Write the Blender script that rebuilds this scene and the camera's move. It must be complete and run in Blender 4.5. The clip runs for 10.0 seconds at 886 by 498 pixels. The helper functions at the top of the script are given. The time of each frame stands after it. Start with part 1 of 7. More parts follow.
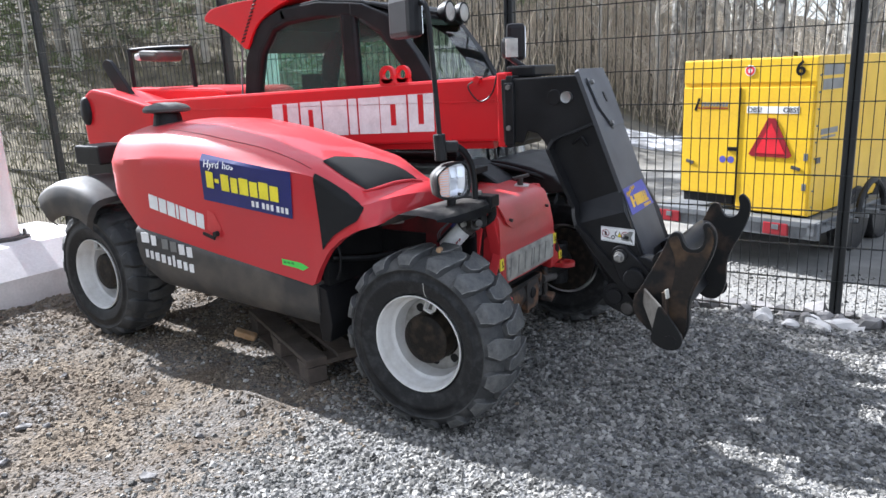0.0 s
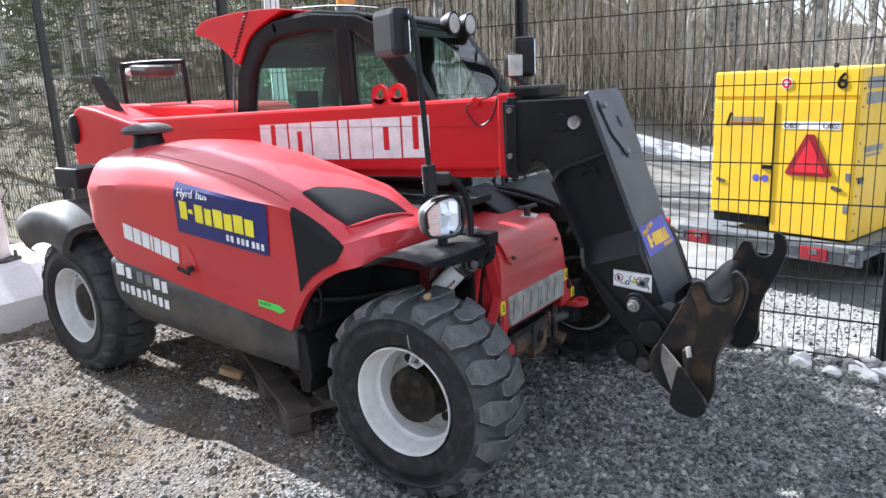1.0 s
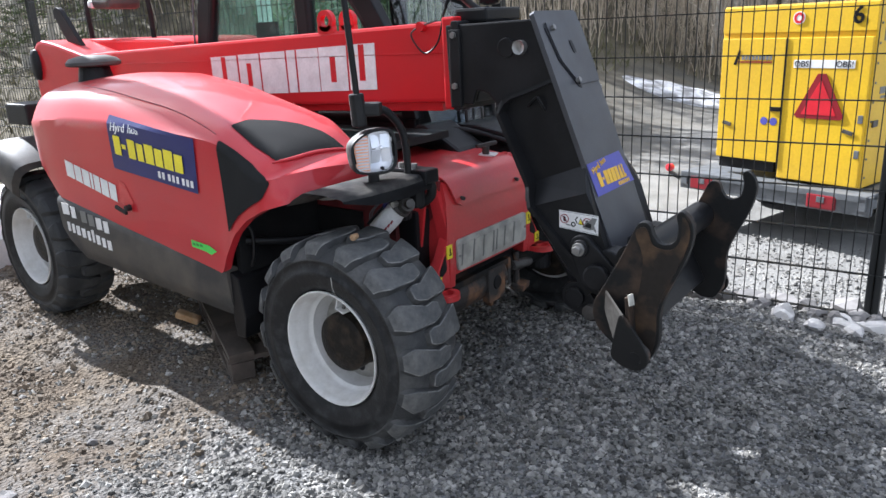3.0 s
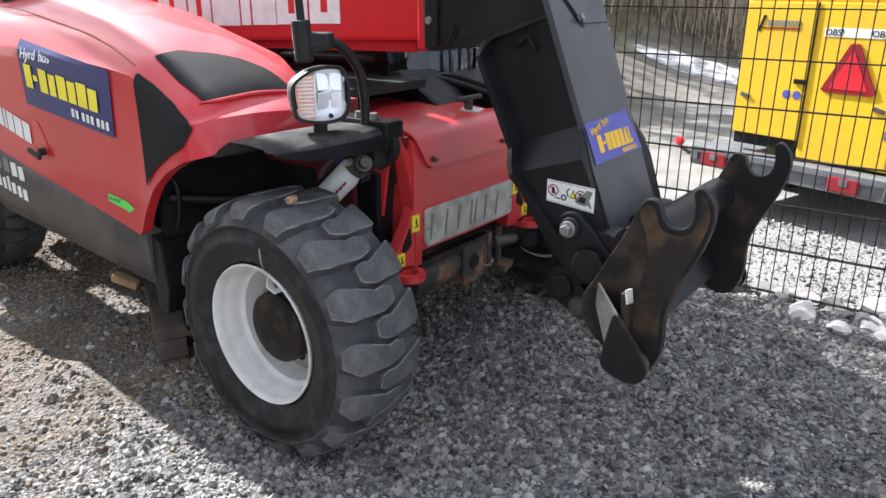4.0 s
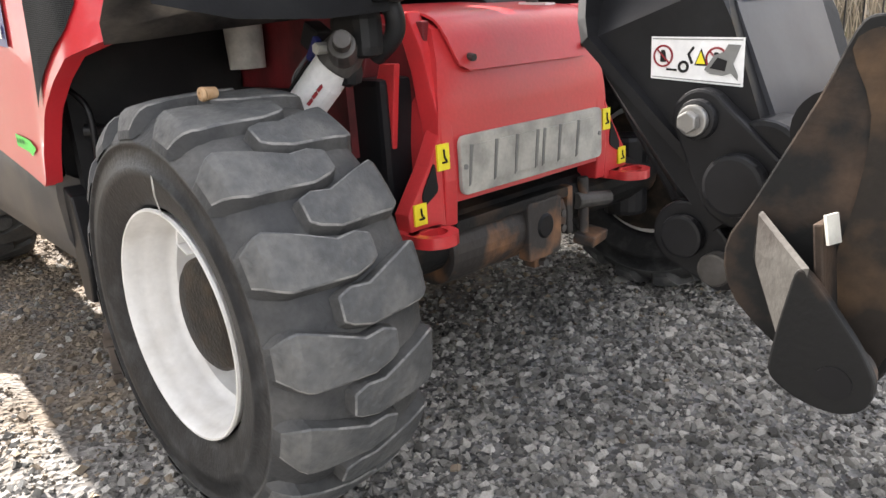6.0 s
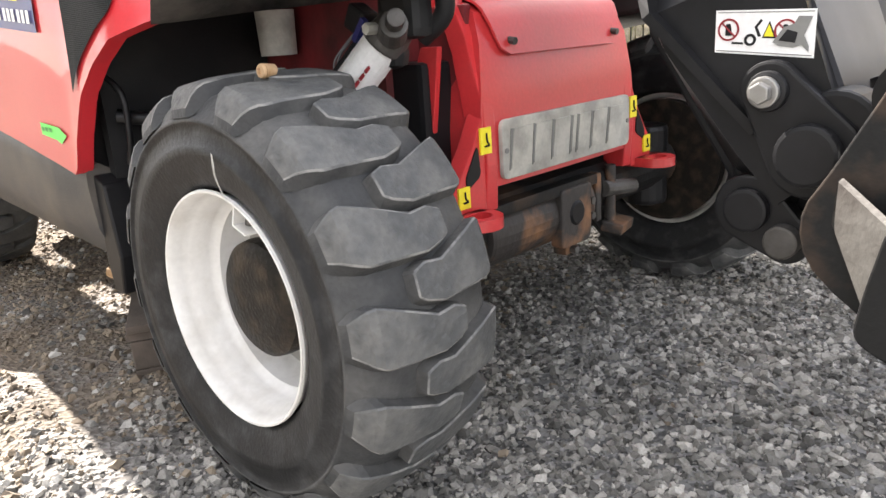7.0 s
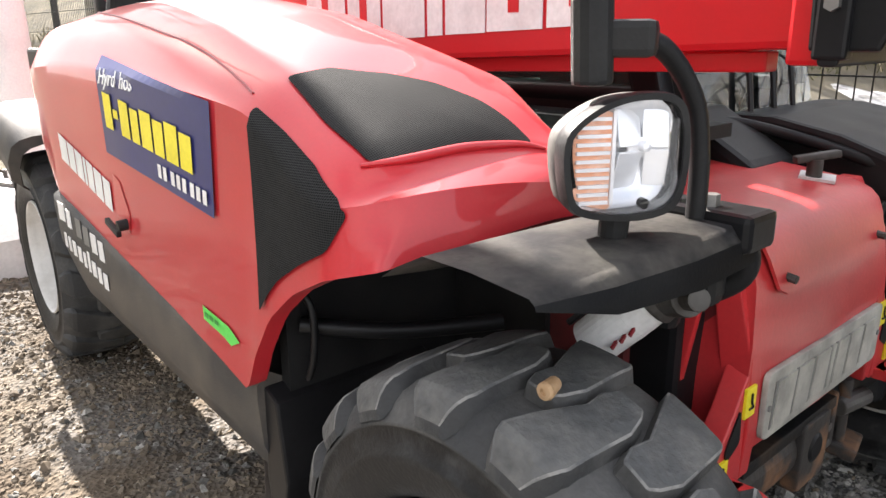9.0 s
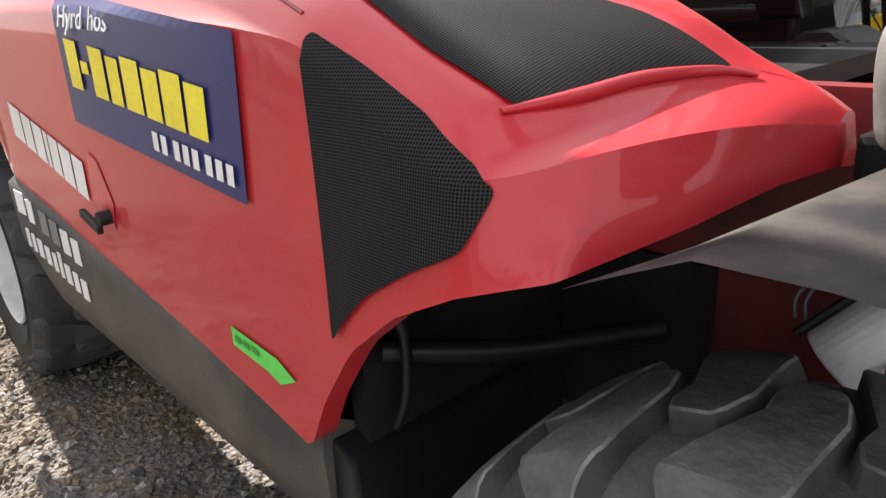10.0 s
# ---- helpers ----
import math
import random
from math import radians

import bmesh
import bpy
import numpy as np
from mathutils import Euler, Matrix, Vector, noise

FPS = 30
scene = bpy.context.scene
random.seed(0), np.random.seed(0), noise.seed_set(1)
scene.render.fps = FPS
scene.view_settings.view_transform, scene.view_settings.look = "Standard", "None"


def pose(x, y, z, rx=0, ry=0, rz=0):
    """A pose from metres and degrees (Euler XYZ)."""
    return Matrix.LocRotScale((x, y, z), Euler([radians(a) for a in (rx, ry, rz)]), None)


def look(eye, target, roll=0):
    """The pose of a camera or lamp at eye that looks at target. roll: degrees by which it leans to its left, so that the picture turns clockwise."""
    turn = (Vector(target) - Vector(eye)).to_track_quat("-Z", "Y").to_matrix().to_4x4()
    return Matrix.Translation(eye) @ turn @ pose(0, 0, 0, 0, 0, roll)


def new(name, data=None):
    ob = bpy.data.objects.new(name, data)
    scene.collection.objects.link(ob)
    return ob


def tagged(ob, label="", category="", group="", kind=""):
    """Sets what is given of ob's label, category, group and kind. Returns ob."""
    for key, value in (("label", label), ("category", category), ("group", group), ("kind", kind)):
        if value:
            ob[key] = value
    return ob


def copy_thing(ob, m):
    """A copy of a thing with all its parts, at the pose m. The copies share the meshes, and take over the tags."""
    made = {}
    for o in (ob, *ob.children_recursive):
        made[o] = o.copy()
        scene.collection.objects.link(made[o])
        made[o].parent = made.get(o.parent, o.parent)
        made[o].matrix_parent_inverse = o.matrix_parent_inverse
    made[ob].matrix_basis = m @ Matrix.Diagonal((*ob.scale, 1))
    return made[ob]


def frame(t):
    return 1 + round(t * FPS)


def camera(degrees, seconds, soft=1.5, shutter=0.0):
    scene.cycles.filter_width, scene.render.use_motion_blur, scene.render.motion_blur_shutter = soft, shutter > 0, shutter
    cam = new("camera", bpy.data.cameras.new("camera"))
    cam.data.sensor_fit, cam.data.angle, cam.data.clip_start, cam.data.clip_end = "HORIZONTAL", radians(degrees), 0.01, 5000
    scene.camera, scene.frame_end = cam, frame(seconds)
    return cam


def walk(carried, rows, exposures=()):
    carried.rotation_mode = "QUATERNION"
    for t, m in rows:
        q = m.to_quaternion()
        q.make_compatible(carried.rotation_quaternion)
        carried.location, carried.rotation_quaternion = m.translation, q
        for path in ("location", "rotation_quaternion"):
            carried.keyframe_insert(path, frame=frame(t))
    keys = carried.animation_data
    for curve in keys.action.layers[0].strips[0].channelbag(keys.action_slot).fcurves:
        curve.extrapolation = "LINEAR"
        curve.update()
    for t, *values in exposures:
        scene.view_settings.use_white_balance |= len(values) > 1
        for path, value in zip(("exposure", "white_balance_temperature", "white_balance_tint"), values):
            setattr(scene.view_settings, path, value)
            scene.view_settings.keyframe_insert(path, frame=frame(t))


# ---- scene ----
cam = camera(62.8, 10.0)
PATH = [
    (0, (1.669, -3.214, 1.5), (0.611, -1.585, 1.026), -2.5),
    (0.5, (1.552, -2.983, 1.552), (0.464, -1.369, 1.092), -3.4),
    (1, (1.588, -2.809, 1.553), (0.461, -1.22, 1.097), -2.6),
    (1.5, (1.74, -2.655, 1.577), (0.495, -1.158, 1.12), -2.2),
    (2, (1.778, -2.589, 1.582), (0.545, -1.081, 1.126), -2.6),
    (2.5, (1.764, -2.557, 1.55), (0.568, -1.043, 1.022), -2.7),
    (2.7, (1.761, -2.524, 1.515), (0.589, -1.006, 0.948), -2.5),
    (3.8, (1.633, -2.154, 1.323), (0.428, -0.682, 0.708), -2.5),
    (4, (1.569, -2.033, 1.324), (0.41, -0.547, 0.653), 0.1),
    (4.5, (1.447, -1.811, 1.292), (0.201, -0.36, 0.707), -1.6),
    (5, (1.326, -1.519, 1.193), (-0.091, -0.228, 0.621), -2.2),
    (5.5, (1.243, -1.34, 1.039), (-0.204, -0.1, 0.432), -2.7),
    (5.7, (1.223, -1.33, 0.958), (-0.195, -0.061, 0.341), -2.9),
    (6.8, (1.124, -1.424, 0.818), (-0.247, -0.073, 0.274), -4.7),
    (7, (1.097, -1.446, 0.833), (-0.253, -0.089, 0.255), -3.9),
    (7.5, (1.046, -1.491, 0.937), (-0.35, -0.191, 0.332), -4.3),
    (8, (0.955, -1.511, 1.015), (-0.498, -0.247, 0.475), -2.6),
    (8.5, (0.779, -1.477, 1.112), (-0.686, -0.206, 0.624), -1.0),
    (9, (0.592, -1.406, 1.202), (-0.854, -0.147, 0.634), -0.5),
    (9.5, (0.391, -1.387, 1.196), (-1.026, -0.115, 0.584), -1.6),
    (10, (0.157, -1.305, 1.118), (-1.217, -0.008, 0.462), -2.8),
]
EXPOSURES = [(0, 2.07, 5790, 10), (1.0, 2.2, 5740, 10), (1.8, 2.05, 5790, 10), (2.7, 1.92, 5790, 10), (4.5, 2.45, 6290, 11), (5.0, 2.77, 6480, 11), (5.5, 2.87, 6700, 12), (7.0, 3.2, 6850, 12), (8.0, 3.22, 6850, 12), (8.5, 2.89, 6860, 12), (9.2, 2.54, 6740, 11), (10.0, 2.2, 6740, 13)]
walk(cam, [(t, look(eye, target, roll)) for t, eye, target, roll in PATH], EXPOSURES)

# ---- sky and sun ----
SUN = Vector((-1.25, 0.12, 1.0)).normalized()
world = bpy.data.worlds.new("sky")
scene.world = world
world.use_nodes = True
wt = world.node_tree
sky = wt.nodes.new("ShaderNodeTexSky")
sky.sky_type = "NISHITA"
sky.sun_disc = False
sky.sun_elevation = math.asin(SUN.z)
sky.sun_rotation = math.atan2(SUN.x, SUN.y)
sky.air_density, sky.dust_density, sky.ozone_density = 1.0, 1.5, 1.0
bg = wt.nodes["Background"]
# broken bright cloud over the blue
tc = wt.nodes.new("ShaderNodeTexCoord")
cl = wt.nodes.new("ShaderNodeTexNoise")
cl.inputs["Scale"].default_value, cl.inputs["Detail"].default_value = 2.6, 7.0
cr = wt.nodes.new("ShaderNodeValToRGB")
cr.color_ramp.elements[0].position, cr.color_ramp.elements[1].position = 0.34, 0.58
mx = wt.nodes.new("ShaderNodeMix")
mx.data_type = "RGBA"
mx.inputs["B"].default_value = (6.0, 6.05, 6.25, 1.0)
wt.links.new(tc.outputs["Generated"], cl.inputs["Vector"])
wt.links.new(cl.outputs["Fac"], cr.inputs["Fac"])
wt.links.new(cr.outputs["Color"], mx.inputs["Factor"])
wt.links.new(sky.outputs["Color"], mx.inputs["A"])
wt.links.new(mx.outputs["Result"], bg.inputs["Color"])
bg.inputs["Strength"].default_value = 0.065
sun = new("sun", bpy.data.lights.new("sun", "SUN"))
sun.data.energy, sun.data.angle, sun.data.color = 4.1, radians(0.55), (1.0, 0.965, 0.925)
sun.matrix_world = look(SUN * 30, (0, 0, 0))

# ---- materials ----
def material(name, base, rough=0.5, metal=0.0, dark=None, scale=6.0, fine=90.0, bump=0.0, coat=0.0, mix=(0.4, 0.65), spec=0.5, coat_rough=0.14, island=0.0, objvar=0.0, fine_amt=0.15):
    """A surface of two tones in large stains and fine grain, with relief."""
    m = bpy.data.materials.new(name)
    m.use_nodes = True
    t = m.node_tree
    n, ln = t.nodes, t.links
    b = n["Principled BSDF"]
    b.inputs["Roughness"].default_value = rough
    b.inputs["Metallic"].default_value = metal
    b.inputs["Coat Weight"].default_value = coat
    b.inputs["Coat Roughness"].default_value = coat_rough
    b.inputs["Specular IOR Level"].default_value = spec
    co = n.new("ShaderNodeTexCoord")
    big = n.new("ShaderNodeTexNoise")
    big.inputs["Scale"].default_value, big.inputs["Detail"].default_value = scale, 6.0
    small = n.new("ShaderNodeTexNoise")
    small.inputs["Scale"].default_value, small.inputs["Detail"].default_value = fine, 4.0
    for k in (big, small):
        ln.new(co.outputs["Object"], k.inputs["Vector"])
    ramp = n.new("ShaderNodeValToRGB")
    ramp.color_ramp.elements[0].position, ramp.color_ramp.elements[1].position = mix
    ramp.color_ramp.elements[0].color = (*base, 1)
    ramp.color_ramp.elements[1].color = (*(dark or [c * 0.8 for c in base]), 1)
    ln.new(big.outputs["Fac"], ramp.inputs["Fac"])
    hsv = n.new("ShaderNodeHueSaturation")
    ln.new(ramp.outputs["Color"], hsv.inputs["Color"])
    val = n.new("ShaderNodeMapRange")
    val.inputs["To Min"].default_value, val.inputs["To Max"].default_value = 1 - fine_amt, 1 + fine_amt
    ln.new(small.outputs["Fac"], val.inputs["Value"])
    out = val.outputs["Result"]
    if island or objvar:
        src = n.new("ShaderNodeNewGeometry").outputs["Random Per Island"] if island else n.new("ShaderNodeObjectInfo").outputs["Random"]
        r = n.new("ShaderNodeMapRange")
        r.inputs["To Min"].default_value, r.inputs["To Max"].default_value = 1 - (island or objvar), 1 + (island or objvar)
        ln.new(src, r.inputs["Value"])
        mul = n.new("ShaderNodeMath")
        mul.operation = "MULTIPLY"
        ln.new(r.outputs["Result"], mul.inputs[0])
        ln.new(out, mul.inputs[1])
        out = mul.outputs["Value"]
    ln.new(out, hsv.inputs["Value"])
    ln.new(hsv.outputs["Color"], b.inputs["Base Color"])
    rr = n.new("ShaderNodeMapRange")
    rr.inputs["To Min"].default_value, rr.inputs["To Max"].default_value = max(0.02, rough - 0.1), min(1.0, rough + 0.12)
    ln.new(big.outputs["Fac"], rr.inputs["Value"])
    ln.new(rr.outputs["Result"], b.inputs["Roughness"])
    if bump:
        bp = n.new("ShaderNodeBump")
        bp.inputs["Strength"].default_value, bp.inputs["Distance"].default_value = min(1.0, bump), 0.004
        ln.new(small.outputs["Fac"], bp.inputs["Height"])
        ln.new(bp.outputs["Normal"], b.inputs["Normal"])
    return m


def glass(name, tint, gloss=1.0, veil=0.0):
    """Clear sheet: what is behind it shows through its tint, and it mirrors at a slant."""
    m = bpy.data.materials.new(name)
    m.use_nodes = True
    t = m.node_tree
    n, ln = t.nodes, t.links
    n.remove(n["Principled BSDF"])
    tr, gl, mx, fr = (n.new("ShaderNode" + k) for k in ("BsdfTransparent", "BsdfGlossy", "MixShader", "Fresnel"))
    tr.inputs["Color"].default_value = (*tint, 1)
    gl.inputs["Roughness"].default_value = 0.02
    fr.inputs["IOR"].default_value = 1.38 + gloss * 0.25
    ln.new(fr.outputs["Fac"], mx.inputs["Fac"])
    ln.new(tr.outputs["BSDF"], mx.inputs[1])
    ln.new(gl.outputs["BSDF"], mx.inputs[2])
    if veil:
        # a thin pale green veil: the sky's reflection painted on as diffuse colour
        df, film = n.new("ShaderNodeBsdfDiffuse"), n.new("ShaderNodeMixShader")
        df.inputs["Color"].default_value = (0.62, 0.72, 0.68, 1)
        film.inputs["Fac"].default_value = veil
        ln.new(mx.outputs["Shader"], film.inputs[1])
        ln.new(df.outputs["BSDF"], film.inputs[2])
        mx = film
    ln.new(mx.outputs["Shader"], n["Material Output"].inputs["Surface"])
    return m


RED = material("red_paint", (0.58, 0.008, 0.014), 0.38, dark=(0.52, 0.012, 0.018), scale=2.5, fine=140, coat=0.25, fine_amt=0.05, spec=0.3)
HOOD_RED = material("sun_faded_red_plastic", (0.50, 0.016, 0.023), 0.44, dark=(0.45, 0.022, 0.030), scale=2.0, fine=160, coat=0.5, coat_rough=0.05, fine_amt=0.08, spec=0.35, bump=0.015)
OLD_RED = material("scuffed_red_paint", (0.54, 0.032, 0.036), 0.36, dark=(0.47, 0.042, 0.042), scale=7, fine=110, coat=0.25, mix=(0.42, 0.75), fine_amt=0.12, bump=0.08)
# darkened copy of the red paint: shade inside the arch put into the colour
SHADED_RED = material("shaded_red_paint", (0.17, 0.014, 0.017), 0.55, dark=(0.06, 0.012, 0.012), scale=9, fine=80, bump=0.2, mix=(0.4, 0.7))
BLACK = material("black_paint", (0.008, 0.008, 0.009), 0.38, dark=(0.014, 0.014, 0.015), scale=5, fine=80, bump=0.05, spec=0.22)
GREY_BLACK = material("dusty_dark_paint", (0.05, 0.052, 0.06), 0.38, dark=(0.035, 0.036, 0.042), scale=4, fine=120, coat=0.2)
PLASTIC = material("black_plastic", (0.011, 0.011, 0.012), 0.5, dark=(0.02, 0.02, 0.02), scale=8, fine=220, bump=0.12, spec=0.22)
DUSTY = material("dust_covered_plate", (0.115, 0.106, 0.094), 0.62, dark=(0.028, 0.027, 0.029), scale=12, fine=90, bump=0.25, mix=(0.36, 0.66), spec=0.4, fine_amt=0.3)
SKIRT = material("dusty_grey_plastic", (0.034, 0.033, 0.033), 0.6, dark=(0.105, 0.090, 0.074), scale=5, fine=200, bump=0.25, mix=(0.44, 0.74), fine_amt=0.2)
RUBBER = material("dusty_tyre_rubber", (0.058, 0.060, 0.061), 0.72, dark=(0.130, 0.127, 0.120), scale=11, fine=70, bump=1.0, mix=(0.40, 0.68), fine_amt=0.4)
EDGE_RUBBER = material("pale_rubber_edge", (0.085, 0.087, 0.088), 0.75, dark=(0.21, 0.205, 0.195), scale=24, fine=120, bump=0.8, mix=(0.42, 0.62), fine_amt=0.35)
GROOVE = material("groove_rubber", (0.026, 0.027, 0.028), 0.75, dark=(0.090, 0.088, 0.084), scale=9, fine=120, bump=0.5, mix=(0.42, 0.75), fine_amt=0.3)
SIDEWALL = material("tyre_sidewall_rubber", (0.013, 0.0132, 0.014), 0.5, dark=(0.044, 0.045, 0.046), scale=24, fine=140, bump=0.3, mix=(0.48, 0.78), spec=0.25, fine_amt=0.3)
RIM = material("white_rim_paint", (0.62, 0.61, 0.59), 0.42, dark=(0.42, 0.395, 0.355), scale=8, fine=90, mix=(0.45, 0.75), fine_amt=0.1)
# rim white with grime, darkened for the shade deep in the barrel
DISC = material("grimy_shaded_disc", (0.42, 0.41, 0.38), 0.55, dark=(0.20, 0.185, 0.16), scale=12, fine=90, mix=(0.4, 0.7))
HUB = material("greasy_black_hub", (0.012, 0.0105, 0.009), 0.45, dark=(0.042, 0.031, 0.022), scale=22, fine=120, bump=0.5, mix=(0.45, 0.7), spec=0.15)
RUST = material("rusty_black_steel", (0.03, 0.026, 0.024), 0.62, dark=(0.27, 0.13, 0.06), scale=9, fine=70, bump=0.35, mix=(0.5, 0.72))
HOOK = material("worn_black_steel", (0.012, 0.012, 0.012), 0.52, dark=(0.13, 0.08, 0.05), scale=7, fine=90, bump=0.25, mix=(0.53, 0.88), spec=0.22)
HOOK_RUST = material("rubbed_rusty_hook_steel", (0.020, 0.016, 0.013), 0.6, dark=(0.095, 0.058, 0.032), scale=11, fine=60, bump=0.3, mix=(0.47, 0.72), spec=0.25, fine_amt=0.3)
STEEL = material("bare_steel", (0.30, 0.295, 0.285), 0.42, 0.8, scale=12)
SCRAPED = material("scraped_worn_steel", (0.060, 0.057, 0.052), 0.55, 0.2, dark=(0.022, 0.018, 0.015), scale=14, fine=80, bump=0.3, mix=(0.45, 0.7))
GALV = material("galvanised_steel", (0.17, 0.18, 0.19), 0.5, 0.4, dark=(0.12, 0.127, 0.135), scale=10)
MESHG = material("perforated_black_grille", (0.022, 0.022, 0.023), 0.75, dark=(0.035, 0.034, 0.033), scale=3, fine=300, spec=0.1)
YELLOW = material("yellow_paint", (0.70, 0.44, 0.010), 0.45, dark=(0.64, 0.39, 0.012), scale=2.5, fine=60, coat=0.15)
BLUE = material("navy_vinyl", (0.012, 0.016, 0.115), 0.38, dark=(0.016, 0.02, 0.13), scale=4)
VIOLET = material("sun_bleached_blue_vinyl", (0.075, 0.075, 0.33), 0.42, dark=(0.09, 0.09, 0.38), scale=6)
STYEL = material("yellow_vinyl", (0.85, 0.72, 0.03), 0.45)
ORYEL = material("orange_yellow_vinyl", (0.85, 0.50, 0.04), 0.45)
WHITE = material("white_vinyl", (0.78, 0.78, 0.77), 0.45, dark=(0.68, 0.67, 0.66), scale=14)
OFFWHITE = material("weathered_grey_white_plate", (0.46, 0.45, 0.40), 0.55, dark=(0.30, 0.29, 0.26), scale=16, fine=120, bump=0.1)
GREYTXT = material("grey_vinyl", (0.20, 0.20, 0.19), 0.5)
GREEN = material("green_label", (0.10, 0.62, 0.09), 0.5)
DKGREEN = material("dark_green_print", (0.03, 0.25, 0.04), 0.5)
REDSIGN = material("red_reflector", (0.68, 0.025, 0.04), 0.3, coat=0.4)
DKRED = material("dark_red_band", (0.26, 0.014, 0.022), 0.35)
ORANGE = material("amber_plastic", (0.85, 0.27, 0.01), 0.25, coat=0.4)
CONCRETE = material("pale_concrete", (0.70, 0.66, 0.64), 0.85, dark=(0.60, 0.56, 0.54), scale=5, fine=60, bump=0.3)
POLE = material("white_painted_steel", (0.80, 0.74, 0.73), 0.5, dark=(0.72, 0.66, 0.65), scale=4)
WOOD = material("weathered_pallet_wood", (0.060, 0.047, 0.038), 0.85, dark=(0.105, 0.082, 0.066), scale=8, fine=60, bump=0.4, objvar=0.2)
PALEWOOD = material("split_pale_wood", (0.46, 0.31, 0.18), 0.8, dark=(0.36, 0.21, 0.10), scale=30, fine=50, bump=0.3)
WINDOW = glass("tinted_window_glass", (0.80, 0.95, 0.90), -0.9, 0.03)
SCREEN = glass("windshield_glass", (0.90, 0.96, 0.97), 1.6)
LENS = glass("clear_lamp_glass", (0.97, 0.98, 1.0), 0.0)
MIRROR = material("mirror_glass", (0.75, 0.77, 0.8), 0.05, 1.0, fine_amt=0.0)
CHROME = material("lamp_reflector", (0.92, 0.92, 0.93), 0.16, 0.35, fine_amt=0.04)
AMBERLENS = material("amber_lens", (0.80, 0.36, 0.20), 0.2, dark=(0.82, 0.55, 0.42), scale=30, coat=0.6)
CAST = material("grimy_cast_metal", (0.10, 0.095, 0.09), 0.55, 0.4, dark=(0.05, 0.045, 0.04), scale=14, bump=0.2)


def perforate(m, axes, pitch=0.0035):
    """Rows of round holes, dark, seen square to the two axes named."""
    t = m.node_tree
    n, ln = t.nodes, t.links
    b = n["Principled BSDF"]
    co, sep, com = n.new("ShaderNodeTexCoord"), n.new("ShaderNodeSeparateXYZ"), n.new("ShaderNodeCombineXYZ")
    v = n.new("ShaderNodeTexVoronoi")
    v.voronoi_dimensions = "2D"
    v.inputs["Scale"].default_value, v.inputs["Randomness"].default_value = 1 / pitch, 0.0
    ln.new(co.outputs["Object"], sep.inputs["Vector"])
    ln.new(sep.outputs[axes[0]], com.inputs["X"])
    ln.new(sep.outputs[axes[1]], com.inputs["Y"])
    ln.new(com.outputs["Vector"], v.inputs["Vector"])
    r = n.new("ShaderNodeValToRGB")
    r.color_ramp.elements[0].position, r.color_ramp.elements[1].position = 0.30, 0.44
    r.color_ramp.elements[0].color, r.color_ramp.elements[1].color = (0.002, 0.002, 0.002, 1), (0.030, 0.030, 0.030, 1)
    ln.new(v.outputs["Distance"], r.inputs["Fac"])
    ln.new(r.outputs["Color"], b.inputs["Base Color"])


MESHT = MESHG.copy()
MESHT.name = "perforated_black_top_grille"
hb = HOOD_RED.node_tree.nodes["Principled BSDF"].inputs
hb["Sheen Weight"].default_value, hb["Sheen Roughness"].default_value, hb["Sheen Tint"].default_value = 0.05, 0.28, (1.0, 0.95, 0.88, 1)
perforate(MESHG, "XZ")
perforate(MESHT, "XY")

# ---- building helpers ----
def part(name, bm, mat, parent=None, label="", smooth=None, bevel=0.0):
    """Links a bmesh as one mesh object under a thing or a part."""
    if bevel:
        edges = [e for e in bm.edges if len(e.link_faces) == 2 and e.calc_face_angle(0) > radians(28)]
        bmesh.ops.bevel(bm, geom=edges, offset=bevel, segments=2, affect="EDGES", profile=0.6, clamp_overlap=True)
    bmesh.ops.recalc_face_normals(bm, faces=bm.faces)
    me = bpy.data.meshes.new(name)
    if smooth is not None:
        for f in bm.faces:
            f.smooth = True
        for e in bm.edges:
            e.smooth = not (len(e.link_faces) == 2 and e.calc_face_angle(0) > radians(smooth))
    bm.to_mesh(me)
    bm.free()
    for m in mat if isinstance(mat, (list, tuple)) else [mat]:
        me.materials.append(m)
    ob = new(name, me)
    if parent is not None:
        ob.parent = parent
    if label:
        tagged(ob, label)
    return ob


def thing(name, label, category, group="", m=None):
    ob = new(name)
    ob.empty_display_size = 0.1
    if m is not None:
        ob.matrix_basis = m
    return tagged(ob, label, category, group)


def box(c, s, rot=None, bm=None):
    bm = bm or bmesh.new()
    m = Matrix.Translation(c) @ (rot.to_4x4() if rot else Matrix()) @ Matrix.Diagonal((*s, 1))
    bmesh.ops.create_cube(bm, size=1.0, matrix=m)
    return bm


def rot(x=0, y=0, z=0):
    return Euler((radians(x), radians(y), radians(z))).to_matrix()


def cyl(a, b, r, r2=None, n=20, bm=None, caps=True):
    """A round bar from a to b."""
    bm = bm or bmesh.new()
    a, b = Vector(a), Vector(b)
    d = b - a
    m = Matrix.Translation((a + b) / 2) @ d.to_track_quat("Z", "Y").to_matrix().to_4x4()
    bmesh.ops.create_cone(bm, cap_ends=caps, segments=n, radius1=r, radius2=r if r2 is None else r2, depth=d.length, matrix=m)
    return bm


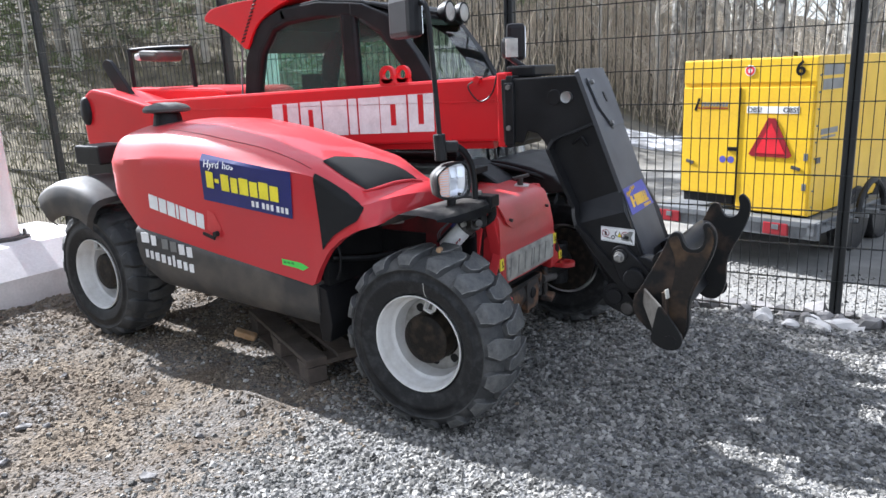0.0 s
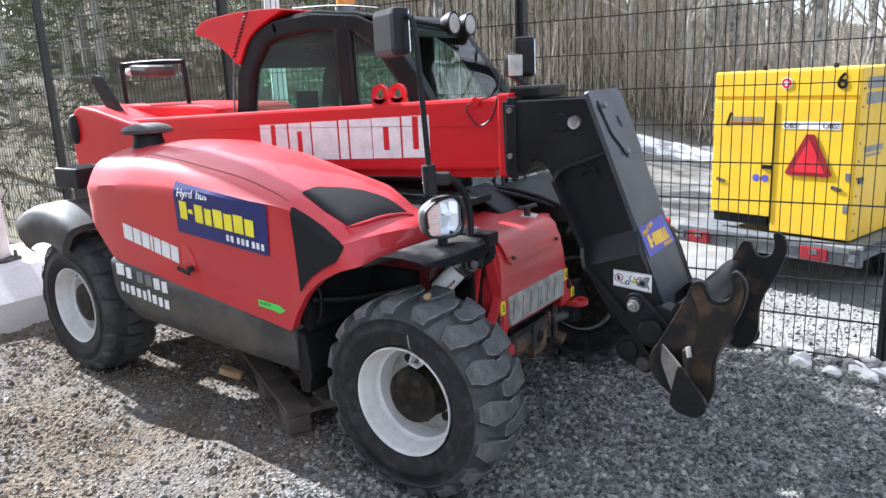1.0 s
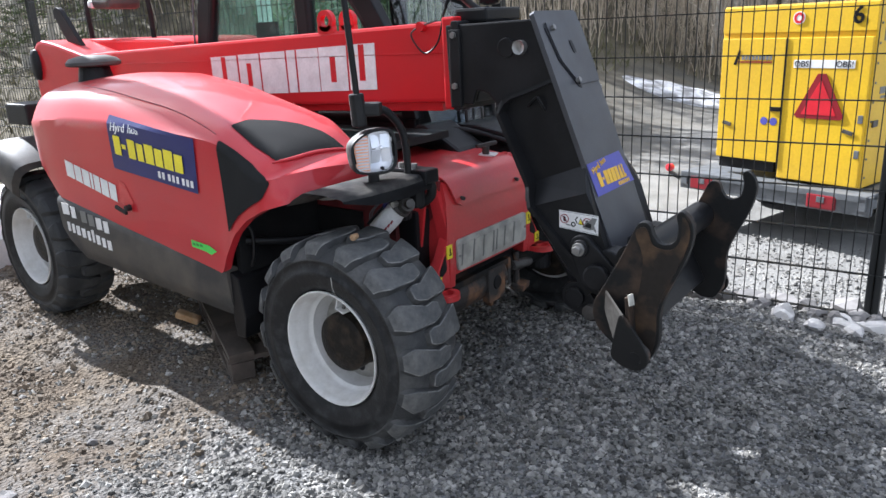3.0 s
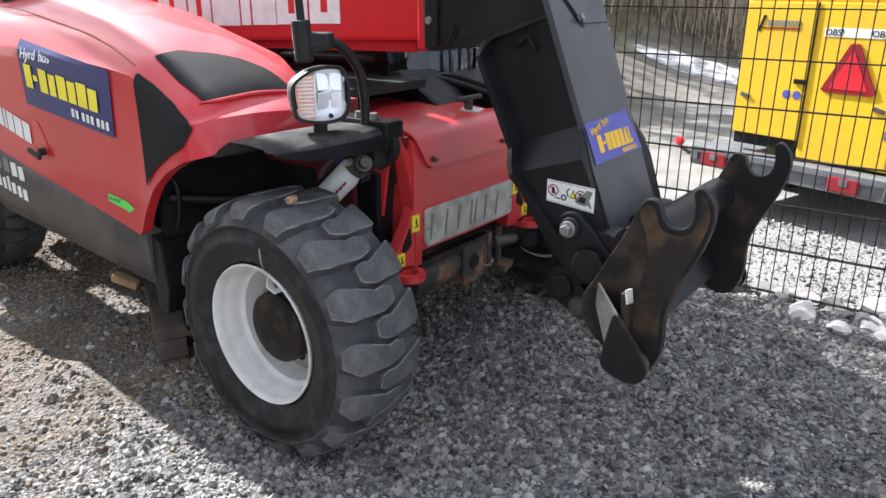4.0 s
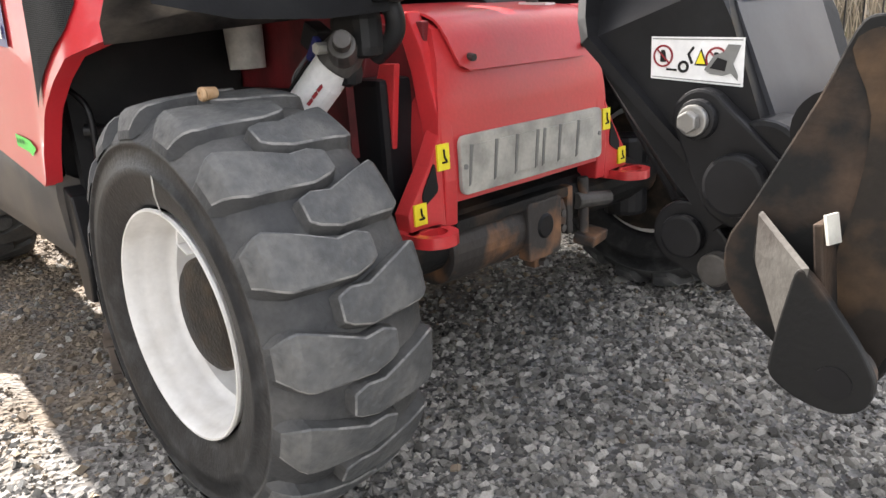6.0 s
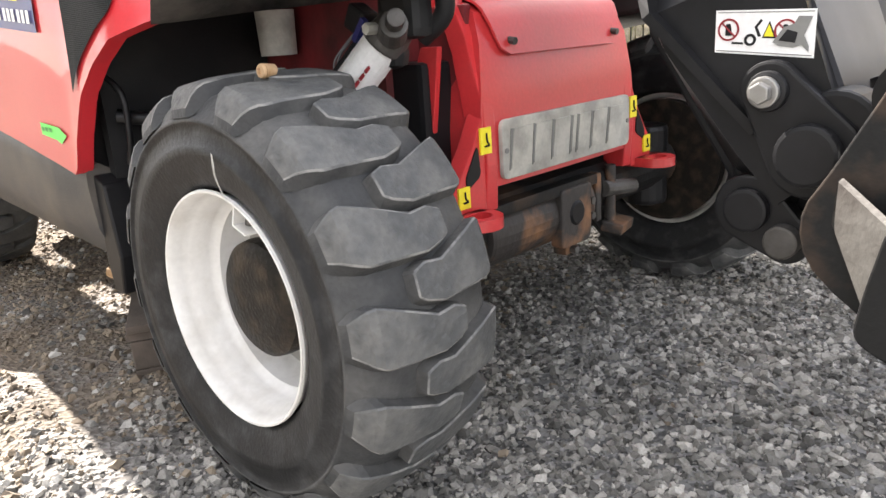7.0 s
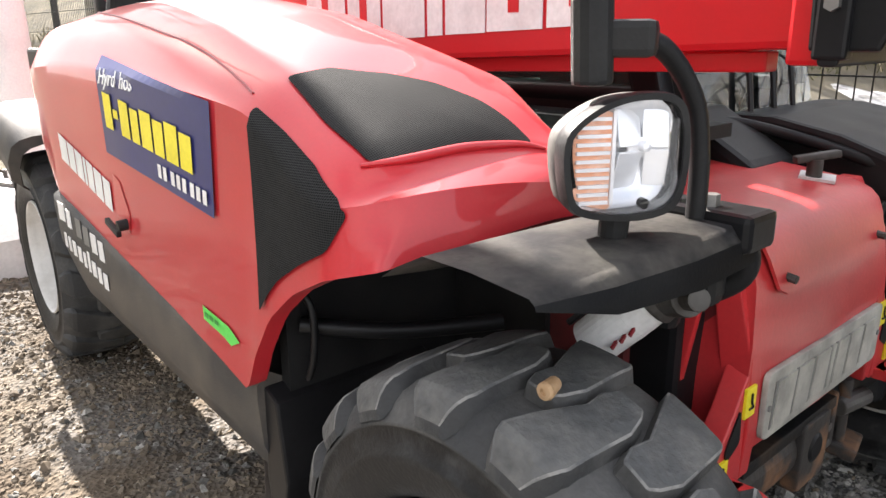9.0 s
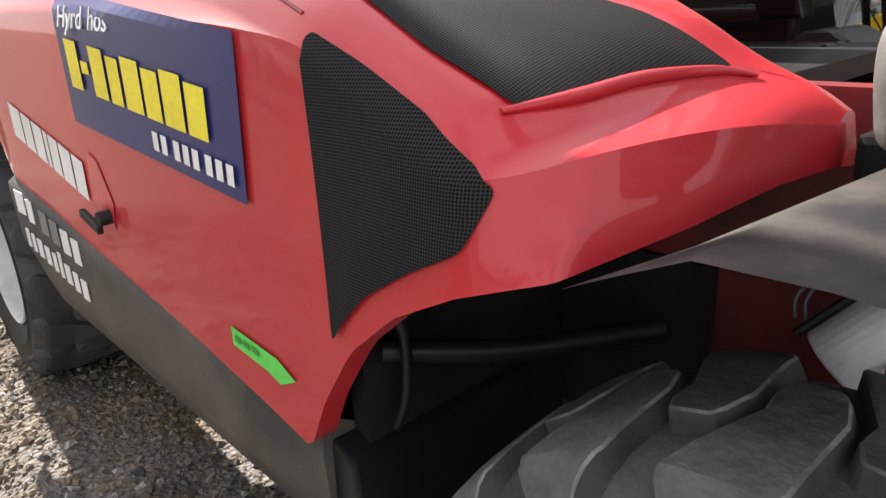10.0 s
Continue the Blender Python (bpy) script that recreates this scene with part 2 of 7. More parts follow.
def prism(pts, a, b, axis="y", bm=None):
    """A flat outline pushed through from a to b along an axis; points are the two other coordinates in order."""
    bm = bm or bmesh.new()
    def at(p, v):
        return {"x": (v, *p), "y": (p[0], v, p[1]), "z": (*p, v)}[axis]
    lo, hi = ([bm.verts.new(at(p, v)) for p in pts] for v in (a, b))
    n = len(pts)
    f1, f2 = bm.faces.new(lo), bm.faces.new(hi[::-1])
    for i in range(n):
        bm.faces.new((lo[i], hi[i], hi[(i + 1) % n], lo[(i + 1) % n]))
    bmesh.ops.recalc_face_normals(bm, faces=bm.faces)
    return bm


def catmull(pts, k=6, closed=False):
    """A smooth line through points."""
    p = [Vector(q) for q in pts]
    n = len(p)
    out = []
    for i in range(n if closed else n - 1):
        if closed:
            a, b, c, d = p[i - 1], p[i], p[(i + 1) % n], p[(i + 2) % n]
        else:
            a, b, c, d = p[max(i - 1, 0)], p[i], p[i + 1], p[min(i + 2, n - 1)]
        for j in range(k):
            u = j / k
            out.append(0.5 * (2 * b + (c - a) * u + (2 * a - 5 * b + 4 * c - d) * u * u + (3 * b - a - 3 * c + d) * u ** 3))
    if not closed:
        out.append(p[-1])
    return out


def tube(pts, r, n=8, bm=None, k=6, caps=True):
    """A bent round bar along a smooth line; r may be a list."""
    bm = bm or bmesh.new()
    line = catmull(pts, k) if k > 1 else [Vector(p) for p in pts]
    m = len(line)
    radii = [r] * m if not isinstance(r, (list, tuple)) else [float(v) for v in np.interp(np.linspace(0, 1, m), np.linspace(0, 1, len(r)), r)]
    up = Vector((0, 0, 1))
    rings = []
    for i, p in enumerate(line):
        d = (line[min(i + 1, m - 1)] - line[max(i - 1, 0)]).normalized()
        if abs(d.dot(up)) > 0.98:
            up = Vector((1, 0, 0))
        s = d.cross(up).normalized()
        up = s.cross(d).normalized()
        rings.append([bm.verts.new(p + radii[i] * (math.cos(2 * math.pi * j / n) * s + math.sin(2 * math.pi * j / n) * up)) for j in range(n)])
    for q, w in zip(rings, rings[1:]):
        for j in range(n):
            bm.faces.new((q[j], q[(j + 1) % n], w[(j + 1) % n], w[j]))
    if caps:
        bm.faces.new(rings[0][::-1])
        bm.faces.new(rings[-1])
    return bm


def lathe(profile, n=48, axis="y", bm=None, centre=(0, 0, 0), closed=False):
    """Turns a profile of (radius, offset along the axis)."""
    bm = bm or bmesh.new()
    rings = []
    for r, o in profile:
        ring = []
        for j in range(n):
            a = 2 * math.pi * j / n
            c, s = r * math.cos(a), r * math.sin(a)
            p = {"y": (c, o, s), "z": (c, s, o), "x": (o, c, s)}[axis]
            ring.append(bm.verts.new(Vector(p) + Vector(centre)))
        rings.append(ring)
    pairs = list(zip(rings, rings[1:])) + ([(rings[-1], rings[0])] if closed else [])
    for q, w in pairs:
        for j in range(n):
            bm.faces.new((q[j], q[(j + 1) % n], w[(j + 1) % n], w[j]))
    return bm


def round_poly(pts, r, k=4):
    """Rounds the corners of a flat outline."""
    out = []
    n = len(pts)
    for i in range(n):
        p, a, b = Vector(pts[i]), Vector(pts[i - 1]), Vector(pts[(i + 1) % n])
        ra = min(r, (a - p).length * 0.45)
        rb = min(r, (b - p).length * 0.45)
        s, e = p + (a - p).normalized() * ra, p + (b - p).normalized() * rb
        for j in range(k + 1):
            u = j / k
            out.append(((1 - u) ** 2 * s + 2 * u * (1 - u) * p + u * u * e)[:])
    return out


def mesh_of(name, verts, faces, mats, parent=None, label="", smooth=False, mat_ids=None):
    me = bpy.data.meshes.new(name)
    me.from_pydata([tuple(v) for v in verts], [], faces)
    for m in mats if isinstance(mats, (list, tuple)) else [mats]:
        me.materials.append(m)
    if smooth:
        me.polygons.foreach_set("use_smooth", [True] * len(me.polygons))
    if mat_ids is not None:
        me.polygons.foreach_set("material_index", mat_ids)
    me.update()
    ob = new(name, me)
    if parent is not None:
        ob.parent = parent
    if label:
        tagged(ob, label)
    return ob


def letters(name, text, size, mat, parent, m, depth=0.0012, bold=0.0):
    """Built-in font, turned into a mesh."""
    cu = bpy.data.curves.new(name, "FONT")
    cu.body, cu.size, cu.extrude, cu.offset = text, size, depth, bold
    cu.resolution_u = 3
    tmp = bpy.data.objects.new(name, cu)
    scene.collection.objects.link(tmp)
    me = bpy.data.meshes.new_from_object(tmp.evaluated_get(bpy.context.evaluated_depsgraph_get()))
    bpy.data.objects.remove(tmp)
    bpy.data.curves.remove(cu)
    me.transform(m)
    me.materials.clear()
    me.materials.append(mat)
    ob = new(name, me)
    ob.parent = parent
    return ob

# ---- ground: one sheet of gravel, falling behind the fence, rising to a wooded hill ----
def rise(x, y):
    """Height of the ground."""
    def step(a, b, v):
        u = min(1.0, max(0.0, (v - a) / (b - a)))
        return u * u * (3 - 2 * u)
    edge = 1.12 - 0.045 * (1.4 - x)
    h = -0.36 * step(edge + 0.2, edge + 1.3, y) * step(-6.5, -2.5, x)
    h += 0.06 * step(0.5, 1.0, y) * (1 - step(edge, edge + 0.5, y)) * step(0.2, 1.1, x)
    # wooded slope behind
    h += 3.6 * step(3.0, 26, y - 0.55 * (x + 5)) * step(-1, -11, x) + 2.6 * step(4, 22, y) * step(-7, -16, x)
    h += 0.8 * step(26, 60, y) + 1.5 * step(60, 200, y)
    d = math.hypot(x + 0.3, y + 0.6)
    if d < 9:
        h += 0.02 * noise.noise((x * 1.3, y * 1.3, 0)) * min(1, max(0, (d - 0.2)))
        h += (0.012 + 0.014 * step(-0.4, -1.2, x)) * noise.noise((x * 5, y * 5, 3))
    else:
        h += min(0.7, 0.03 * (d - 9)) * noise.noise((x * 0.22, y * 0.22, 7))
    h += 0.028 * step(-1.3, -2.1, x) * step(-2.6, -1.3, y) * (1 - step(0.6, 1.0, y))
    # wheel ruts
    if -3.5 < x < -0.3 and -2.4 < y < -1.0:
        h += -0.03 * math.exp(-((y + 1.35 + 0.1 * x) / 0.12) ** 2) + 0.02 * math.exp(-((y + 1.12 + 0.1 * x) / 0.08) ** 2)
    return h


def ground_sheet():
    # dense near the camera's walk, coarse out to the horizon
    near = np.arange(-4.0, 4.001, 0.05)
    far = np.array([5, 6, 7, 8.5, 10, 12, 14, 17, 20, 24, 28, 33, 40, 50, 65, 85, 110, 150, 220, 350, 600, 1100, 2200])
    xs = np.r_[-far[::-1], near, far] - 0.3
    ys = np.r_[-far[::-1], near, far] - 0.6
    verts = [(x, y, rise(x, y)) for y in ys for x in xs]
    n = len(xs)
    faces = [(j * n + i, j * n + i + 1, (j + 1) * n + i + 1, (j + 1) * n + i) for j in range(len(ys) - 1) for i in range(n - 1)]
    m = bpy.data.materials.new("gravel_and_earth")
    m.use_nodes = True
    t = m.node_tree
    nn, ln = t.nodes, t.links
    b = nn["Principled BSDF"]
    b.inputs["Roughness"].default_value = 0.95
    b.inputs["Specular IOR Level"].default_value = 0.2
    co = nn.new("ShaderNodeTexCoord")
    def noisy(scale, detail=6):
        k = nn.new("ShaderNodeTexNoise")
        k.inputs["Scale"].default_value, k.inputs["Detail"].default_value = scale, detail
        ln.new(co.outputs["Object"], k.inputs["Vector"])
        return k.outputs["Fac"]
    def ramp(src, a, b_, ca, cb):
        k = nn.new("ShaderNodeValToRGB")
        k.color_ramp.elements[0].position, k.color_ramp.elements[1].position = a, b_
        k.color_ramp.elements[0].color, k.color_ramp.elements[1].color = (*ca, 1), (*cb, 1)
        ln.new(src, k.inputs["Fac"])
        return k.outputs["Color"]
    def blend(f, a, c):
        k = nn.new("ShaderNodeMix")
        k.data_type = "RGBA"
        ln.new(f, k.inputs["Factor"]); ln.new(a, k.inputs["A"]); ln.new(c, k.inputs["B"])
        return k.outputs["Result"]
    vor = nn.new("ShaderNodeTexVoronoi")
    vor.inputs["Scale"].default_value = 62
    ln.new(co.outputs["Object"], vor.inputs["Vector"])
    sep = nn.new("ShaderNodeSeparateColor")
    ln.new(vor.outputs["Color"], sep.inputs["Color"])
    stone = ramp(sep.outputs["Red"], 0.0, 1.0, (0.06, 0.06, 0.06), (0.24, 0.235, 0.228))
    earth = ramp(noisy(28), 0.3, 0.7, (0.062, 0.048, 0.035), (0.185, 0.147, 0.106))
    damp = ramp(noisy(22), 0.3, 0.7, (0.055, 0.042, 0.03), (0.13, 0.10, 0.073))
    earth = blend(ramp(noisy(1.5, 4), 0.46, 0.58, (0, 0, 0), (1, 1, 1)), earth, damp)
    wood = ramp(noisy(1.4), 0.3, 0.7, (0.07, 0.062, 0.045), (0.17, 0.145, 0.10))
    # earth shows to the rear of the machine, gravel to the front
    xyz = nn.new("ShaderNodeSeparateXYZ")
    ln.new(co.outputs["Object"], xyz.inputs["Vector"])
    def rng(src, a, b_):
        k = nn.new("ShaderNodeMapRange")
        k.inputs["From Min"].default_value, k.inputs["From Max"].default_value = a, b_
        ln.new(src, k.inputs["Value"])
        return k.outputs["Result"]
    def math_(op, a, c):
        k = nn.new("ShaderNodeMath")
        k.operation = op
        for s, v in zip(k.inputs, (a, c)):
            if isinstance(v, (int, float)):
                s.default_value = v
            else:
                ln.new(v, s)
        return k.outputs["Value"]
    patch = ramp(noisy(1.9, 4), 0.42, 0.58, (0, 0, 0), (1, 1, 1))
    fac = math_("MULTIPLY", rng(xyz.outputs["X"], 0.0, -0.8), math_("ADD", math_("MULTIPLY", patch, 0.5), 0.5))
    near_col = blend(fac, stone, earth)
    far_f = math_("MULTIPLY", rng(xyz.outputs["Y"], 3.5, 6.5), rng(math_("ADD", xyz.outputs["X"], math_("MULTIPLY", noisy(0.6), 3.0)), 1.0, -4.0))
    road = ramp(noisy(3), 0.3, 0.7, (0.17, 0.165, 0.155), (0.25, 0.245, 0.23))
    far_w = math_("MAXIMUM", far_f, rng(xyz.outputs["Y"], 12.5, 15.0))
    col = blend(rng(xyz.outputs["Y"], 1.6, 2.6), near_col, road)
    col = blend(far_w, col, wood)
    left = rng(xyz.outputs["X"], -4.8, -6.2)
    col = blend(left, col, wood)
    ln.new(col, b.inputs["Base Color"])
    bp = nn.new("ShaderNodeBump")
    bp.inputs["Strength"].default_value, bp.inputs["Distance"].default_value = 0.9, 0.012
    ln.new(math_("ADD", vor.outputs["Distance"], math_("MULTIPLY", noisy(40), 0.8)), bp.inputs["Height"])
    ln.new(bp.outputs["Normal"], b.inputs["Normal"])
    return tagged(mesh_of("ground", verts, faces, m, smooth=True), "grey crushed gravel with bare brown earth and ruts", "ground", kind="structure")


ground_sheet()

# ---- the red telescopic handler ----
machine = thing("telehandler", "red and black telescopic handler parked on gravel beside a fence", "telehandler")


def side_bars(name, boxes, mat, parent, y, lean=0.0, depth=0.0015):
    """Plain blocks for a mark on a side wall: x, z, width, height."""
    bm = bmesh.new()
    for x, z, w, h in boxes:
        prism([(x, z), (x + w, z), (x + w + lean * h, z + h), (x + lean * h, z + h)], y, y - depth, bm=bm)
    return part(name, bm, mat, parent)


# tyres and wheels -------------------------------------------------------
TYRE_R, TYRE_W = 0.414, 0.30


def tyre_mesh():
    """Carcass with two rows of staggered angled lugs; the outer side is towards -y."""
    h = TYRE_W / 2
    rc = TYRE_R - 0.026
    prof = [(0.218, -h + 0.040), (0.2240, -h + 0.026), (0.232, -h + 0.018), (0.25, -h + 0.011), (0.285, -h + 0.002), (0.30, -h - 0.002), (0.303, -h + 0.003), (0.325, -h + 0.003), (0.338, -h + 0.006), (0.341, -h + 0.001), (0.347, -h + 0.002), (0.352, -h + 0.010),
            (0.368, -h + 0.021), (0.380, -h + 0.034), (rc, -h + 0.06), (rc + 0.004, 0.0)]
    prof = prof + [(r, -o) for r, o in prof[-2::-1]]
    bm = lathe(prof, 72)
    for f in bm.faces:
        c = f.calc_center_median()
        f.material_index = 1 if math.hypot(c.x, c.z) < 0.343 else 0
        f.smooth = True
    return bm


def lug_mesh(side):
    """One tread lug: a boomerang-shaped block from the shoulder past the middle, flat on top with a paler chamfer and
    steep dark flanks.
    """
    bm = bmesh.new()
    up = ((-0.147, -0.134, -0.118, -0.014, 0.020, 0.043, 0.046), (0.052, 0.068, 0.071, 0.027, 0.031, 0.022, 0.018))
    low = ((-0.147, -0.126, -0.110, -0.004, 0.030, 0.043, 0.046), (-0.004, -0.024, -0.031, -0.037, -0.027, -0.019, -0.014))
    top = ((-0.147, -0.134, -0.122, -0.08, 0.0, 0.046), (0.366, 0.392, 0.4025, 0.4100, 0.414, 0.4135))
    floor = ((-0.147, -0.118, -0.09, 0.0, 0.05), (0.352, 0.376, 0.385, 0.388, 0.388))
    ws = (-0.150, -0.147, -0.139, -0.130, -0.119, -0.108, -0.085, -0.060, -0.035, -0.014, -0.004, 0.008, 0.020, 0.030, 0.043, 0.0455, 0.049)
    rows = []
    for i, w in enumerate(ws):
        a, b = float(np.interp(w, *low)), float(np.interp(w, *up))
        r, g = float(np.interp(w, *top)), float(np.interp(w, *floor)) - 0.003
        end = i in (0, len(ws) - 1)
        ring = []
        for k, u in enumerate((a - 0.013, a - 0.0012, a + 0.0022, a + (b - a) * 0.35, a + (b - a) * 0.7, b - 0.0022, b + 0.0012, b + 0.006)):
            q = g if end or k in (0, 7) else r - (0.0025 if k in (1, 6) or i in (1, len(ws) - 2) else 0.0)
            t = u / TYRE_R
            ring.append(bm.verts.new((q * math.cos(t), side * w, q * math.sin(t))))
        rows.append(ring)
    for i, (q, w) in enumerate(zip(rows, rows[1:])):
        for k in range(7):
            f = bm.faces.new((q[k], q[k + 1], w[k + 1], w[k]))
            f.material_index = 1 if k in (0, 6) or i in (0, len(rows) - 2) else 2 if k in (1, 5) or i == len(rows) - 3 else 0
    bmesh.ops.recalc_face_normals(bm, faces=bm.faces)
    crown = max(bm.faces, key=lambda f: math.hypot(*f.calc_center_median().xz))
    if crown.normal.dot(Vector((crown.calc_center_median().x, 0, crown.calc_center_median().z))) < 0:
        bmesh.ops.reverse_faces(bm, faces=bm.faces)
    me = bpy.data.meshes.new("tread_lug")
    for f in bm.faces:
        f.smooth = True
    for e in bm.edges:
        e.smooth = not (len(e.link_faces) == 2 and e.calc_face_angle(0) > radians(18))
    bm.to_mesh(me)
    bm.free()
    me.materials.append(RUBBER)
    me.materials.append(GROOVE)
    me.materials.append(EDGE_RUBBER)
    return me


LUGS = {s: lug_mesh(s) for s in (1, -1)}
# rear lugs wholly in the dark groove tone: shade under the hood put into colour
REAR_LUGS = {s: LUGS[s].copy() for s in (1, -1)}
for _m in REAR_LUGS.values():
    _m.materials[0] = _m.materials[2] = GROOVE


def make_wheel(name, parent, m, label):
    e = part(name, rim_mesh(), RIM, parent, label, smooth=35)
    e.matrix_basis = m
    part("tyre", tyre_mesh(), [GROOVE, SIDEWALL], e, "dusty black tyre with chunky angled lugs")
    for side in (1, -1):
        for i in range(16):
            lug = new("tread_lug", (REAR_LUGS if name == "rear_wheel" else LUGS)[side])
            lug.parent = e
            lug.matrix_basis = Matrix.Rotation((i + (0.5 if side < 0 else 0.0)) * 2 * math.pi / 16, 4, "Y")
    part("brake_drum", lathe([(0.0, 0.10), (0.15, 0.10), (0.165, 0.085), (0.195, 0.08), (0.20, 0.13), (0.0, 0.13)], 36), HUB, e, "dark greasy drum", smooth=40)
    hub = lathe([(0.0, -0.080), (0.06, -0.082), (0.102, -0.080), (0.112, -0.072), (0.115, -0.055), (0.113, 0.02), (0.120, 0.026), (0.120, 0.05), (0.15, 0.075), (0.0, 0.08)], 36)
    part("wheel_disc", lathe([(0.172, 0.012), (0.166, 0.0205), (0.15, 0.0255), (0.104, 0.0255)], 48), DISC, e, "grimy white wheel disc with shade in its colour", smooth=50)
    part("hub", hub, HUB, e, "dirty black hub", smooth=40)
    for i in range(8):
        a = 2 * math.pi * (i + 0.3) / 8
        c = (0.140 * math.cos(a), 0, 0.140 * math.sin(a))
        part("hand_hole", cyl((c[0], 0.036, c[2]), (c[0], 0.0230, c[2]), 0.021, n=16), BLACK, e, "dark round hole")
    # open white cup over the valve, welded under the rim's outer lip
    guard = box((-0.026, -0.100, 0.184), (0.004, 0.040, 0.046))
    box((-0.006, -0.082, 0.184), (0.040, 0.004, 0.046), bm=guard)
    box((-0.006, -0.100, 0.161), (0.040, 0.040, 0.004), bm=guard)
    part("valve_guard", guard, RIM, e, "bent white valve guard", bevel=0.0015)
    part("valve", cyl((-0.004, -0.100, 0.200), (-0.004, -0.102, 0.170), 0.007, n=10), CAST, e, smooth=40)
    return e


def rim_mesh():
    bm = lathe([(0.216, -0.118), (0.2235, -0.133), (0.222, -0.138), (0.218, -0.138), (0.213, -0.130), (0.211, -0.112), (0.208, -0.098), (0.203, -0.090), (0.201, -0.060), (0.196, -0.050), (0.186, -0.044), (0.183, 0.0), (0.168, 0.022), (0.15, 0.028),
                (0.105, 0.028), (0.105, 0.038), (0.16, 0.060), (0.20, 0.065), (0.21, 0.10), (0.222, 0.11)], 56)
    return bm


# hood -------------------------------------------------------------------
# lines along the hood as (x, y, z): foot, shoulder, crease, grille top, crown, inner edge
FOOT = [(-2.15, -0.62, 1.02), (-2.09, -0.78, 0.97), (-2.0, -0.845, 0.915), (-1.82, -0.858, 0.745), (-1.6, -0.86, 0.705), (-1.3, -0.865, 0.672), (-0.9, -0.872, 0.625), (-0.65, -0.884, 0.597),
        (-0.54, -0.892, 0.585), (-0.5, -0.892, 0.665), (-0.44, -0.89, 0.752), (-0.37, -0.882, 0.812), (-0.283, -0.878, 0.856), (-0.20, -0.838, 0.880), (-0.15, -0.70, 0.905), (-0.12, -0.58, 0.925), (-0.098, -0.50, 0.930)]
SHOULDER = [(-2.15, -0.66, 1.09), (-2.09, -0.79, 1.09), (-2.0, -0.85, 1.10), (-1.82, -0.868, 1.12), (-1.6, -0.87, 1.13), (-1.3, -0.87, 1.13), (-0.9, -0.866, 1.115), (-0.65, -0.86, 1.095), (-0.54, -0.853, 1.08),
            (-0.44, -0.85, 1.03), (-0.37, -0.862, 0.99), (-0.283, -0.864, 0.958), (-0.24, -0.832, 0.968), (-0.20, -0.765, 0.984), (-0.15, -0.650, 0.992), (-0.12, -0.560, 0.988), (-0.098, -0.500, 0.975)]
CREASE = [(-2.15, -0.60, 1.14), (-2.09, -0.72, 1.19), (-2.0, -0.78, 1.215), (-1.6, -0.80, 1.235), (-1.3, -0.80, 1.23), (-0.9, -0.80, 1.19), (-0.65, -0.79, 1.15), (-0.54, -0.775, 1.13), (-0.44, -0.784, 1.083),
          (-0.37, -0.794, 1.050), (-0.283, -0.790, 1.014), (-0.262, -0.705, 1.018), (-0.235, -0.60, 1.022), (-0.19, -0.515, 1.022), (-0.15, -0.49, 1.015), (-0.12, -0.48, 1.003), (-0.098, -0.478, 0.985)]
GRILLE_TOP = [(-2.15, -0.55, 1.17), (-2.09, -0.62, 1.228), (-2.0, -0.65, 1.262), (-1.6, -0.66, 1.288), (-1.3, -0.66, 1.285), (-0.9, -0.66, 1.238), (-0.65, -0.63, 1.18), (-0.54, -0.60, 1.15), (-0.44, -0.585, 1.125), (-0.37, -0.575, 1.10),
              (-0.283, -0.555, 1.068), (-0.235, -0.525, 1.045), (-0.19, -0.490, 1.028), (-0.15, -0.475, 1.017), (-0.12, -0.468, 1.004), (-0.098, -0.468, 0.985)]
CROWN = [(-2.15, -0.48, 1.18), (-2.09, -0.50, 1.245), (-2.0, -0.50, 1.282), (-1.6, -0.49, 1.308), (-1.3, -0.48, 1.305), (-0.9, -0.47, 1.255), (-0.65, -0.48, 1.20), (-0.54, -0.48, 1.174), (-0.44, -0.48, 1.148),
         (-0.37, -0.48, 1.122), (-0.283, -0.475, 1.09), (-0.235, -0.470, 1.06), (-0.19, -0.465, 1.032), (-0.15, -0.46, 1.016), (-0.12, -0.456, 1.003), (-0.098, -0.458, 0.984)]
INNER = [(-2.15, -0.36, 1.18), (-2.09, -0.34, 1.24), (-2.0, -0.34, 1.275), (-1.6, -0.34, 1.30), (-1.3, -0.34, 1.295), (-0.9, -0.38, 1.245), (-0.65, -0.41, 1.19), (-0.54, -0.415, 1.165), (-0.44, -0.42, 1.14), (-0.37, -0.42, 1.122),
         (-0.283, -0.445, 1.083), (-0.235, -0.452, 1.052), (-0.19, -0.452, 1.026), (-0.15, -0.45, 1.01), (-0.12, -0.448, 0.998), (-0.098, -0.45, 0.98)]
HOOD_X = np.linspace(-2.15, -0.098, 437)
HOOD_T = np.array([[np.interp(HOOD_X, [p[0] for p in line], [p[i] for p in line]) for i in (1, 2)] for line in (FOOT, SHOULDER, CREASE, GRILLE_TOP, CROWN, INNER)])
_w = np.exp(-0.5 * (np.arange(-18, 19) / 5.0) ** 2)
for _k in range(1, 6):
    for _i in (0, 1):
        HOOD_T[_k, _i] = np.convolve(np.pad(HOOD_T[_k, _i], 18, mode="reflect", reflect_type="odd"), _w / _w.sum(), mode="valid")


def hood_section(x):
    """Foot, shoulder, crease, grille top, crown and inner edge at a station, the lines smoothed along the machine."""
    return [Vector((float(np.interp(x, HOOD_X, HOOD_T[k, 0])), float(np.interp(x, HOOD_X, HOOD_T[k, 1])))) for k in range(6)]


